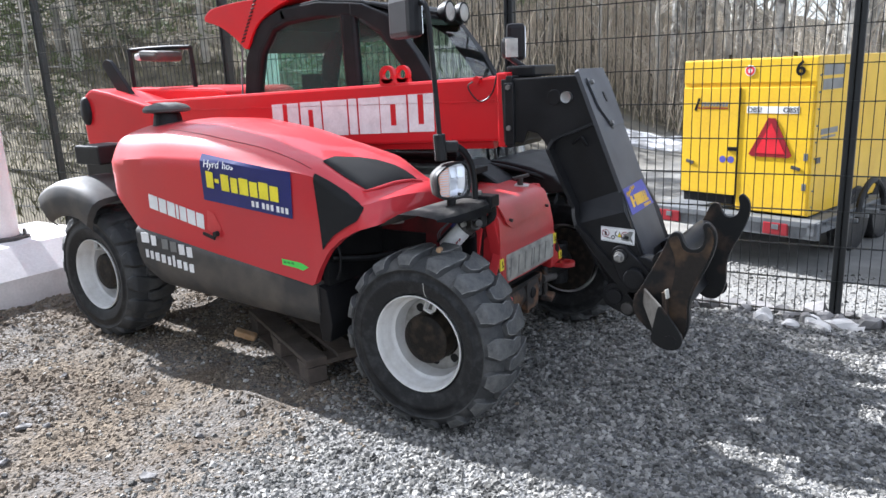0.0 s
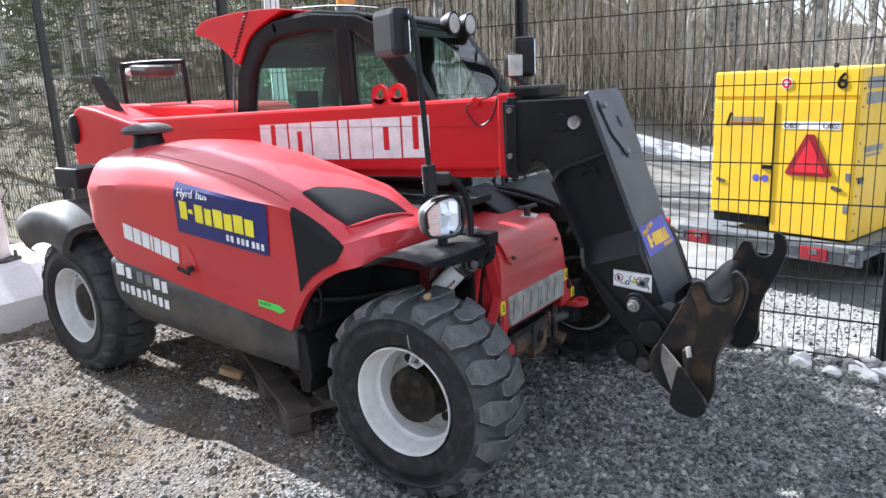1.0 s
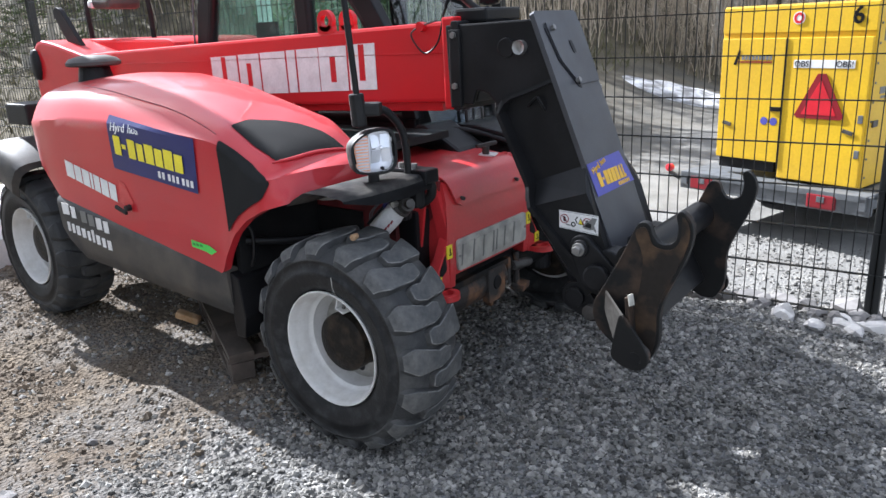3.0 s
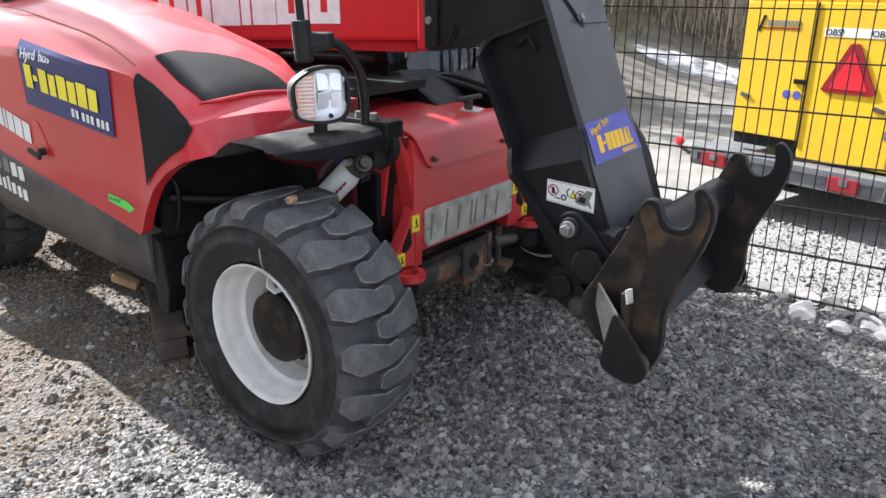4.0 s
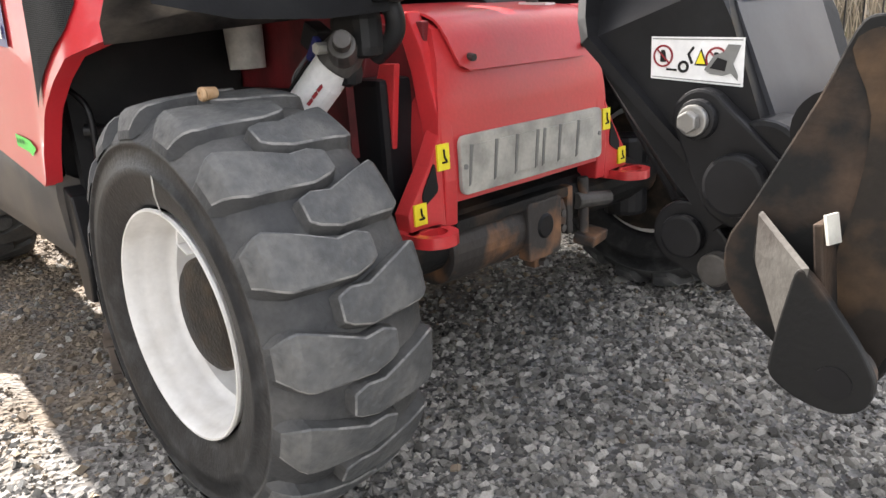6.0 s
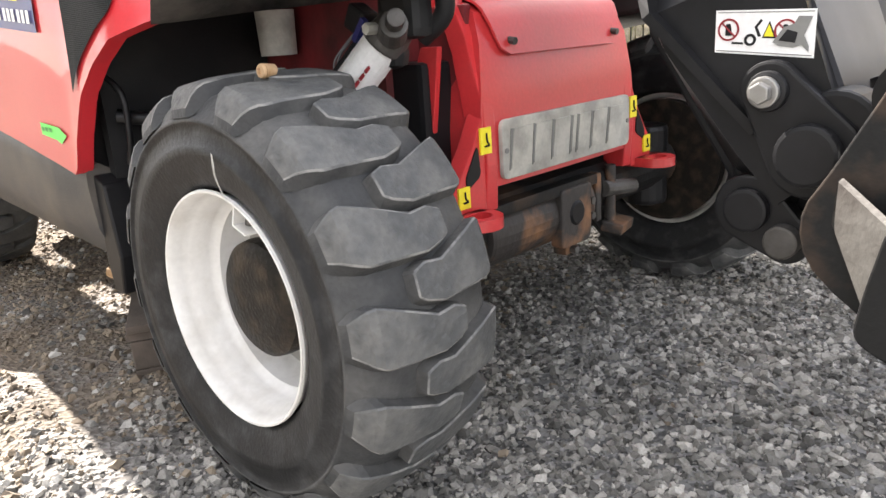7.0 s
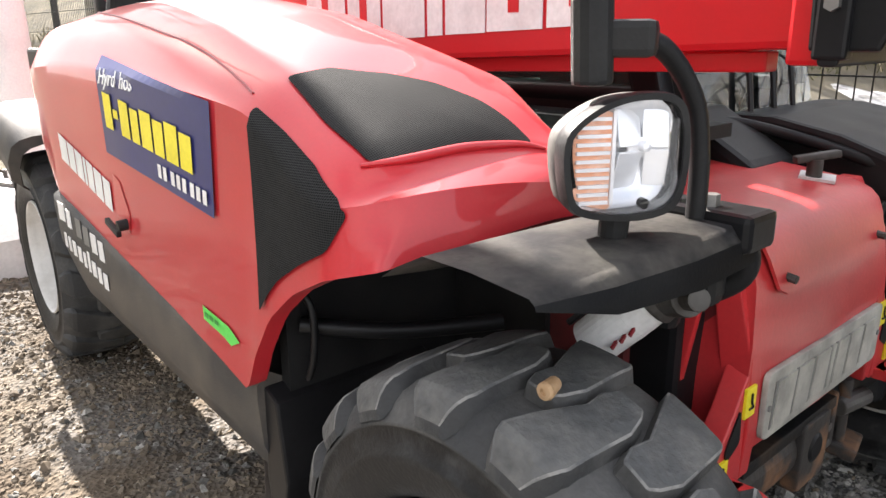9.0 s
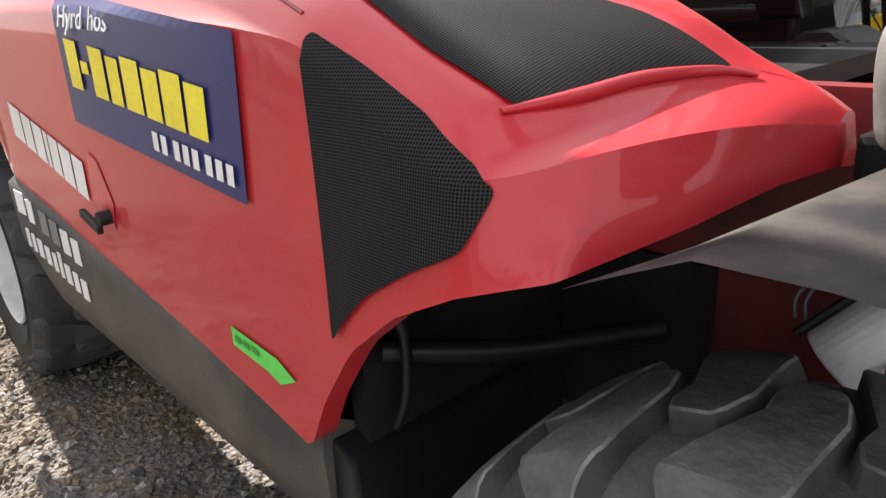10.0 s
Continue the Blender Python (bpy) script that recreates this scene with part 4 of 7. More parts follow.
part("chalk_scratch", tube([(0.056, -0.8935, 0.674), (0.060, -0.8955, 0.655), (0.061, -0.8955, 0.636), (0.074, -0.8940, 0.608)], [0.0008, 0.0018, 0.0014, 0.0008], 5, k=3), OFFWHITE, machine, "pale scratch on the tyre wall")


def boom():
    top = lambda x: 1.47 + 0.029 * x
    bot = lambda x: 1.172 + 0.03 * x
    b = part("boom", prism([(-3.0, 1.06), (0.085, bot(0.085)), (0.085, top(0.085)), (-3.0, top(-3.0))], -0.20, 0.0), RED, machine, "red telescopic boom", bevel=0.014)
    part("boom_flange", prism([(0.06, 1.15), (0.115, 1.15), (0.115, 1.485), (0.06, 1.485)], -0.232, 0.032), RED, b, bevel=0.008)
    part("boom_rib", prism([(-2.4, 1.33), (0.06, 1.355), (0.06, 1.361), (-2.4, 1.336)], -0.2035, -0.20), RED, b, bevel=0.002)
    part("under_rail", prism([(-1.6, 1.09), (0.0, 1.135), (0.0, 1.17), (-1.6, 1.14)], -0.165, -0.12), RED, b, bevel=0.004)
    # big white lettering drawn as blocks
    x = -1.40
    for i, (w, gap) in enumerate(((0.20, 0.015), (0.15, 0.012), (0.17, 0.012), (0.055, 0.012), (0.135, 0.006), (0.165, 0.012), (0.15, 0))):
        z1 = 1.36 + 0.04 * (x + 1.4)
        z0 = z1 - 0.185
        part("white_block", prism([(x, z0), (x + w, z0 + 0.03 * w), (x + w, z1 + 0.03 * w), (x, z1)], -0.2012, -0.2035), WHITE, b, "white block mark on the boom")
        if i in (0, 1, 5, 6):
            c = x + w / 2
            part("red_gap", prism([(c - 0.016, z0 + 0.04), (c + 0.016, z0 + 0.04), (c + 0.016, z1 - (0.0 if i in (0, 6) else 0.04)), (c - 0.016, z1 - (0.0 if i in (0, 6) else 0.04))], -0.2035, -0.205), RED, b)
        x += w + gap
    for y in (-0.19, -0.06):
        bm = lathe([(0.025, -0.012), (0.045, -0.012), (0.045, 0.012), (0.025, 0.012)], 18, axis="y", centre=(-0.58, y, 1.497), closed=True)
        box((-0.58, y, 1.462), (0.09, 0.024, 0.03), bm=bm)
        part("lifting_lug", bm, RED, b, "red lifting eye", smooth=30)
    # loose lynch pin and wire at the end of the boom
    part("wire", tube([(0.02, -0.20, 1.475), (-0.04, -0.212, 1.46), (-0.10, -0.215, 1.43), (-0.06, -0.215, 1.37), (-0.02, -0.215, 1.36), (0.03, -0.215, 1.40), (0.055, -0.215, 1.48), (0.07, -0.20, 1.56)], 0.0035, 6), BLACK, b, "loose black wire")
    part("pin_stub", cyl((-0.05, -0.20, 1.455), (-0.05, -0.225, 1.455), 0.018, n=12), RED, b)
    return b


boom()


def ribbon(line, outs, inner, th):
    """A flange along a line of (x, z) that stands out sideways from y = inner to outs."""
    bm = bmesh.new()
    rows = []
    for i, (p, o) in enumerate(zip(line, outs)):
        a, b = Vector(line[max(i - 1, 0)]), Vector(line[min(i + 1, len(line) - 1)])
        d = (b - a).normalized()
        n = Vector((d.y, -d.x)) * th / 2
        p = Vector(p)
        rows.append([bm.verts.new(v) for v in ((p.x + n.x, inner, p.y + n.y), (p.x + n.x, o, p.y + n.y), (p.x - n.x, o, p.y - n.y), (p.x - n.x, inner, p.y - n.y))])
    for q, w in zip(rows, rows[1:]):
        for k in range(4):
            bm.faces.new((q[k], q[(k + 1) % 4], w[(k + 1) % 4], w[k]))
    bm.faces.new(rows[0])
    bm.faces.new(rows[-1][::-1])
    return bm


def capsule(a, ra, b, rb, n=12):
    """Outline round two circles in the x-z plane."""
    a, b = Vector(a), Vector(b)
    d = (b - a).normalized()
    t = math.atan2(d.y, d.x)
    out = [(a.x + ra * math.cos(t + math.pi / 2 + math.pi * i / n), a.y + ra * math.sin(t + math.pi / 2 + math.pi * i / n)) for i in range(n + 1)]
    out += [(b.x + rb * math.cos(t - math.pi / 2 + math.pi * i / n), b.y + rb * math.sin(t - math.pi / 2 + math.pi * i / n)) for i in range(n + 1)]
    return out


HEAD_Y = -0.10


def boom_head():
    side = [(0.09, 1.455), (0.44, 1.462), (0.47, 1.45), (0.57, 1.21), (0.67, 0.96), (0.79, 0.66), (0.80, 0.575), (0.70, 0.50), (0.60, 0.56), (0.52, 0.68), (0.445, 0.80), (0.43, 0.90), (0.335, 1.12), (0.30, 1.18), (0.27, 1.215), (0.22, 1.225), (0.20, 1.172), (0.10, 1.172)]
    inner = prism([(0.09, 1.45), (0.44, 1.455), (0.78, 0.62), (0.62, 0.60), (0.45, 0.90), (0.31, 1.19), (0.22, 1.23), (0.20, 1.178), (0.10, 1.178)], HEAD_Y - 0.131, HEAD_Y + 0.131)
    h = part("boom_head", inner, BLACK, machine, "black steel boom head bent downwards", bevel=0.012)
    part("end_collar", prism(round_poly([(0.118, 1.15), (0.150, 1.15), (0.150, 1.47), (0.118, 1.47)], 0.01), HEAD_Y - 0.155, HEAD_Y + 0.155), BLACK, h, "black collar at the end of the boom", bevel=0.006)
    for s in (-1, 1):
        def out(d):
            return HEAD_Y + s * d
        part("cheek_plate", prism(side, out(0.13), out(0.148)), BLACK, h, "black cheek plate", bevel=0.006)
        # lower housing that slopes out below the fold
        ring_in = [(0.44, 0.905), (0.655, 0.985), (0.70, 0.87), (0.80, 0.61), (0.70, 0.52), (0.61, 0.57), (0.46, 0.80)]
        ring_out = [(0.478, 0.832), (0.690, 0.900), (0.715, 0.85), (0.797, 0.62), (0.70, 0.54), (0.635, 0.61), (0.505, 0.775)]
        bm = bmesh.new()
        lo = [bm.verts.new((x, out(0.146), z)) for x, z in ring_in]
        hi = [bm.verts.new((x, out(0.205), z)) for x, z in ring_out]
        bm.faces.new(lo)
        bm.faces.new(hi[::-1])
        for i in range(7):
            bm.faces.new((lo[i], hi[i], hi[(i + 1) % 7], lo[(i + 1) % 7]))
        part("lower_housing", bm, BLACK, h, "black lower housing with a sloping fold", bevel=0.005)
        part("rear_flange", ribbon([(0.358, 1.190), (0.340, 1.15), (0.395, 1.035), (0.462, 0.902), (0.470, 0.865), (0.484, 0.832), (0.53, 0.787), (0.60, 0.715), (0.66, 0.650)], [out(d) for d in (0.19, 0.20, 0.20, 0.205, 0.22, 0.232, 0.230, 0.225, 0.212)], out(0.145), 0.016), BLACK, h, "black flange along the rear edge", bevel=0.005)
        part("top_flange", ribbon([(0.358, 1.188), (0.388, 1.207), (0.45, 1.228), (0.53, 1.262)], [out(d) for d in (0.19, 0.188, 0.175, 0.152)], out(0.145), 0.012), BLACK, h, "black flange over the recess", bevel=0.004)
        part("pivot_pin", lathe([(0, 0), (0.018, 0.0), (0.024, s * 0.004), (0.024, s * -0.018), (0, s * -0.018)], 20, axis="y", centre=(0.412, out(0.166), 1.372)), STEEL, h, "bright pivot pin", smooth=40)
        part("pin_boss", cyl((0.352, out(0.146), 1.372), (0.352, out(0.155), 1.372), 0.034, n=24), BLACK, h, "round black boss", bevel=0.004)
        part("pivot_boss", cyl((0.685, out(0.20), 0.715), (0.685, out(0.245), 0.715), 0.030, n=24), BLACK, h, bevel=0.006)
        part("link_arm", prism(capsule((0.685, 0.715), 0.044, (0.750, 0.625), 0.068), out(0.206), out(0.232)), BLACK, h, "black link arm", bevel=0.005)
        part("link_boss", cyl((0.750, out(0.230), 0.625), (0.750, out(0.258), 0.625), 0.046, n=24), BLACK, h, "round black link boss", bevel=0.007)
        part("rear_boss", cyl((0.775, out(0.14), 0.655), (0.775, out(0.222), 0.655), 0.062, n=24), BLACK, h, bevel=0.008)
        low = part("lower_link", prism(capsule((0.652, 0.525), 0.056, (0.712, 0.482), 0.040), out(0.17), out(0.20)), BLACK, h, "black lower link plate", bevel=0.005)
        part("link_ring", cyl((0.652, out(0.20), 0.525), (0.652, out(0.216), 0.525), 0.036, n=24), BLACK, low, "round black boss", bevel=0.006)
        part("link_pin", cyl((0.712, out(0.195), 0.482), (0.712, out(0.222), 0.482), 0.027, n=20), CAST, low, "grey link pin", bevel=0.004)
    part("link_web", prism([(0.60, 0.60), (0.79, 0.62), (0.83, 0.52), (0.74, 0.45), (0.62, 0.50)], HEAD_Y - 0.16, HEAD_Y + 0.16), BLACK, h, "black link between the cheeks", bevel=0.01)
    part("hydraulic_ram", cyl((0.54, HEAD_Y + 0.02, 0.60), (0.66, HEAD_Y + 0.02, 0.54), 0.030, n=18), STEEL, h, "bright tilt cylinder rod", smooth=40)
    part("pivot_washer", cyl((0.685, -0.345, 0.715), (0.685, -0.356, 0.715), 0.023, n=28), STEEL, h, "bright round washer", bevel=0.003)
    part("pivot_nut", cyl((0.685, -0.356, 0.715), (0.685, -0.372, 0.715), 0.0165, n=6), STEEL, h, "bright hexagon nut", bevel=0.003)
    part("bracket", tube([(0.440, -0.252, 1.175), (0.455, -0.266, 1.185), (0.482, -0.266, 1.206), (0.495, -0.266, 1.190), (0.505, -0.252, 1.165)], 0.005, 6, k=3), BLACK, h, "small bent black bracket")
    # front plate, dusty grey, with an oval-slotted cover plate above and a sticker below
    def front(u, v, off=0.0):
        """u across (-1 to 1), v down (0 to 1)."""
        a, b = Vector((0.450, 0, 1.462)), Vector((0.795, 0, 0.60))
        p = a.lerp(b, v)
        return Vector((p.x + 0.92 * off, HEAD_Y + 0.152 * u, p.z + 0.39 * off))
    def sheet(q, off, th):
        bm = bmesh.new()
        lo = [bm.verts.new(front(u, v, off)) for u, v in q]
        hi = [bm.verts.new(front(u, v, off + th)) for u, v in q]
        bm.faces.new(lo)
        bm.faces.new(hi[::-1])
        for i in range(len(q)):
            bm.faces.new((lo[i], hi[i], hi[(i + 1) % len(q)], lo[(i + 1) % len(q)]))
        return bm
    fp = part("front_plate", sheet([(-1, -0.012), (-0.9, -0.022), (0.9, -0.022), (1, -0.012), (1, 0.70), (0.93, 0.875), (-0.25, 0.875), (-0.42, 0.90), (-0.55, 1.0), (-1.05, 1.0), (-1.12, 0.70), (-1.0, 0.56)], 0.0, 0.018), GREY_BLACK, h, "dusty dark grey front plate", bevel=0.004)
    cv = part("cover_plate", sheet(round_poly([(-0.70, 0.025), (0.96, 0.025), (0.96, 0.27), (-0.05, 0.27), (-0.55, 0.17)], 0.05), 0.019, 0.006), GREY_BLACK, h, "bolted dark cover plate", bevel=0.002)
    part("groove", sheet([(-0.72, 0.045), (-0.76, 0.045), (-0.62, 0.17), (-0.10, 0.278), (0.02, 0.284), (0.02, 0.274), (-0.08, 0.268), (-0.58, 0.165)], 0.0185, 0.0015), BLACK, cv, "dark cut round the cover")
    part("slot", sheet(round_poly([(0.06, 0.10), (0.20, 0.10), (0.26, 0.15), (0.12, 0.15)], 0.04), 0.0255, 0.002), BLACK, cv, "dark slot")
    for u, v in ((-0.15, 0.255), (-0.5, 0.05)):
        part("bolt", cyl(front(u, v, 0.024), front(u, v, 0.038), 0.010, n=6), STEEL, cv)
    for v in (0.20, 0.29):
        part("edge_bolt", cyl(front(1.0, v, 0.004), front(1.12, v, 0.004), 0.011, n=6), STEEL, fp, "bright bolt on the edge")
    st = part("sticker", sheet([(-1.0, 0.563), (0.72, 0.555), (1.0, 0.685), (-0.98, 0.688)], 0.0205, 0.001), VIOLET, fp, "sun-bleached blue sticker with yellow blocks")
    bx = [(-0.72, 0.17, 0), (-0.53, 0.10, 1), (-0.40, 0.18, 0), (-0.20, 0.15, 0), (-0.03, 0.19, 0), (0.18, 0.15, 0), (0.35, 0.18, 2), (0.55, 0.13, 3)]
    for u, w, k in bx:
        z0, z1 = (0.628, 0.638) if k == 1 else (0.607, 0.660)
        if k == 2:
            q = [(u, z1), (u + w, z1), (u + w * 0.72, z0), (u + w * 0.28, z0)]
        elif k == 3:
            q = [(u, z1), (u + w, z1), (u + w, z1 - 0.013), (u + w * 0.5, z1 - 0.013), (u + w * 0.5, z0), (u, z0)]
        else:
            q = [(u, z1), (u + w, z1), (u + w, z0), (u, z0)]
        part("yellow_block", sheet(q, 0.0222, 0.001), ORYEL, st)
    for i in range(7):
        u = 0.16 + i * 0.09
        part("number_bar", sheet([(u, 0.681), (u + 0.055, 0.681), (u + 0.055, 0.667), (u, 0.667)], 0.0222, 0.001), ORYEL, st)
    o, ex, ez = front(-0.86, 0.606, 0.0228), Vector((0, 1, 0)), (front(0, 0) - front(0, 1)).normalized()
    nn_ = ex.cross(ez)
    m = Matrix(((ex.x, ez.x, nn_.x, o.x), (ex.y, ez.y, nn_.y, o.y), (ex.z, ez.z, nn_.z, o.z), (0, 0, 0, 1)))
    tilt = m @ Matrix.Rotation(radians(14), 4, "Z")
    letters("slogan_word", "Hyrd", 0.030, ORYEL, st, tilt)
    letters("slogan_word", "hos", 0.030, ORYEL, st, tilt @ Matrix.Translation((0.075, 0, 0)))
    # safety label on the housing
    def lab_at(u, v):
        return (0.590 + 0.146 * u, 0.771 - 0.012 * u + 0.062 * v + 0.006 * u * v)
    def on_label(name, q, mat, par, k=1):
        return part(name, prism([lab_at(*p) for p in q], -0.3060 - 0.001 * k, -0.3064 - 0.001 * k), mat, par)
    lab = on_label("warning_label", [(0, 0), (1, 0), (1, 1), (0, 1)], WHITE, h, 0)
    tagged(lab, "white safety label with pictograms")
    on_label("border", [(0.02, 0.04), (0.98, 0.04), (0.98, 0.06), (0.02, 0.06)], GREYTXT, lab)
    on_label("border", [(0.02, 0.94), (0.98, 0.94), (0.98, 0.96), (0.02, 0.96)], GREYTXT, lab)
    for u, v, r in ((0.14, 0.55, 0.0165), (0.72, 0.55, 0.0165)):
        x, z = lab_at(u, v)
        part("red_ring", lathe([(r - 0.0028, -0.3066), (r, -0.3066), (r, -0.3078), (r - 0.0028, -0.3078)], 22, centre=(x, 0, z), closed=True), DKRED, lab)
        part("red_bar", prism([(x - 0.011, z + 0.0095), (x - 0.0095, z + 0.011), (x + 0.011, z - 0.0095), (x + 0.0095, z - 0.011)], -0.3066, -0.3082), DKRED, lab)
        part("figure", prism(round_poly([(x - 0.005, z - 0.009), (x + 0.006, z - 0.009), (x + 0.003, z + 0.009), (x - 0.004, z + 0.009)], 0.003), -0.3066, -0.3074), BLACK, lab)
    x, z = lab_at(0.37, 0.33)
    part("wheel_print", lathe([(0.005, -0.3066), (0.009, -0.3066), (0.009, -0.3076), (0.005, -0.3076)], 16, centre=(x, 0, z), closed=True), BLACK, lab)
    on_label("line_print", [(0.18, 0.22), (0.30, 0.22), (0.30, 0.27), (0.18, 0.27)], BLACK, lab)
    on_label("line_print", [(0.41, 0.62), (0.47, 0.80), (0.49, 0.76), (0.44, 0.62), (0.48, 0.42), (0.45, 0.40)], BLACK, lab)
    on_label("triangle_print", [(0.49, 0.38), (0.63, 0.38), (0.56, 0.76)], BLACK, lab)
    on_label("triangle_face", [(0.51, 0.42), (0.61, 0.42), (0.56, 0.69)], STYEL, lab, 2)
    on_label("machine_print", [(0.60, 0.30), (0.66, 0.22), (0.80, 0.20), (0.88, 0.26), (0.95, 0.12), (0.95, 0.24), (0.90, 0.46), (0.97, 0.85), (0.84, 0.86), (0.80, 0.70), (0.70, 0.62)], GREYTXT, lab, 2)
    on_label("machine_print", [(0.66, 0.34), (0.82, 0.30), (0.84, 0.52), (0.74, 0.58)], BLACK, lab, 3)
    # top bracket with a work lamp and hydraulic couplings
    part("top_bracket", box((0.155, -0.06, 1.487), (0.14, 0.24, 0.05)), BLACK, h, "black top bracket", bevel=0.01)
    part("coupling_block", box((0.135, -0.245, 1.30), (0.05, 0.03, 0.28)), BLACK, h, bevel=0.006)
    for z in (1.24, 1.42):
        part("bolt", cyl((0.135, -0.258, z), (0.135, -0.270, z), 0.012, n=6), STEEL, h)
    return h


boom_head()


def fork_carriage():
    c = tagged(new("carriage"), "worn black quick-hitch carriage")
    c.parent = machine
    out = [(0.765, 0.55), (0.80, 0.62), (0.87, 0.755), (0.905, 0.835), (0.925, 0.852), (0.948, 0.845), (0.96, 0.815), (0.978, 0.793), (1.005, 0.790), (1.03, 0.81), (1.036, 0.85), (1.03, 0.885),
           (1.047, 0.898), (1.075, 0.87), (1.082, 0.82), (1.06, 0.74), (1.01, 0.63), (0.992, 0.56), (0.992, 0.47), (0.965, 0.40), (0.925, 0.385), (0.88, 0.40), (0.785, 0.475)]
    line = [v[:2] for v in catmull([(a, b, 0) for a, b in out], 3, closed=True)]
    for y, s in ((-0.387, -1), (0.285, 1)):
        p = part("hook_plate", prism(line, y - 0.014, y + 0.014), HOOK, c, "worn black hook plate with rusty edges", bevel=0.003)
        face = ((0.905, 0.815), (0.930, 0.838), (0.945, 0.825), (0.962, 0.785), (1.0, 0.775), (1.03, 0.785), (1.047, 0.82), (1.048, 0.88), (1.066, 0.865), (1.073, 0.82), (1.05, 0.742), (1.0, 0.63), (0.983, 0.56), (0.983, 0.47), (0.958, 0.41), (0.925, 0.395), (0.90, 0.42), (0.905, 0.54), (0.925, 0.64), (0.932, 0.74))
        part("rusty_face", prism([v[:2] for v in catmull([(a, b, 0) for a, b in face], 3, closed=True)], y + s * 0.0135, y + s * 0.0165), HOOK_RUST, p, "rubbed rusty face")
        part("pin_ring", lathe([(0.020, -0.028), (0.036, -0.028), (0.036, 0.012), (0.020, 0.012)], 24, centre=(0.940, y + s * 0.045, 0.425), closed=True), RUST, p, "rusty locking ring", smooth=40)
        # angled bracket round the locking pin: scraped web and outer ear
        web = bmesh.new()
        q = [(0.806, y + s * 0.012, 0.606), (0.892, y + s * 0.078, 0.562), (0.876, y + s * 0.064, 0.470), (0.862, y + s * 0.050, 0.445), (0.803, y + s * 0.012, 0.550)]
        f = [web.verts.new(v) for v in q]
        k = [web.verts.new((v[0] + 0.010, v[1] + s * 0.004, v[2] + 0.004)) for v in q]
        web.faces.new(f)
        web.faces.new(k[::-1])
        for i in range(5):
            web.faces.new((f[i], k[i], k[(i + 1) % 5], f[(i + 1) % 5]))
        part("scraped_web", web, SCRAPED, p, "scraped bare steel web", bevel=0.002)
        part("ear", prism(round_poly([(0.886, 0.566), (0.905, 0.556), (0.965, 0.478), (0.988, 0.435), (0.978, 0.398), (0.945, 0.382), (0.900, 0.388), (0.858, 0.412), (0.868, 0.48)], 0.02), y + s * 0.066, y + s * 0.080), HOOK, p, "black outer ear", bevel=0.003)
        part("ear_hole", cyl((0.940, y + s * 0.0795, 0.425), (0.940, y + s * 0.0812, 0.425), 0.022, n=20), BLACK, p, "dark pin hole")
        part("gusset", box((0.908, y + s * 0.035, 0.530), (0.012, 0.050, 0.17), rot(0, -6, 0)), HOOK, p, "rusty upright gusset", bevel=0.003)
        part("tape", box((0.9165, y + s * 0.060, 0.612), (0.004, 0.022, 0.036), rot(0, -12, s * 18)), OFFWHITE, p, "pale tape strip")
    part("cross_tube", cyl((0.885, -0.38, 0.715), (0.885, 0.28, 0.715), 0.052, n=24), BLACK, c, "black cross tube", smooth=40)
    part("back_plate", prism([(0.80, 0.62), (0.84, 0.62), (0.92, 0.46), (0.88, 0.44)], -0.37, 0.27), BLACK, c, bevel=0.006)


fork_carriage()

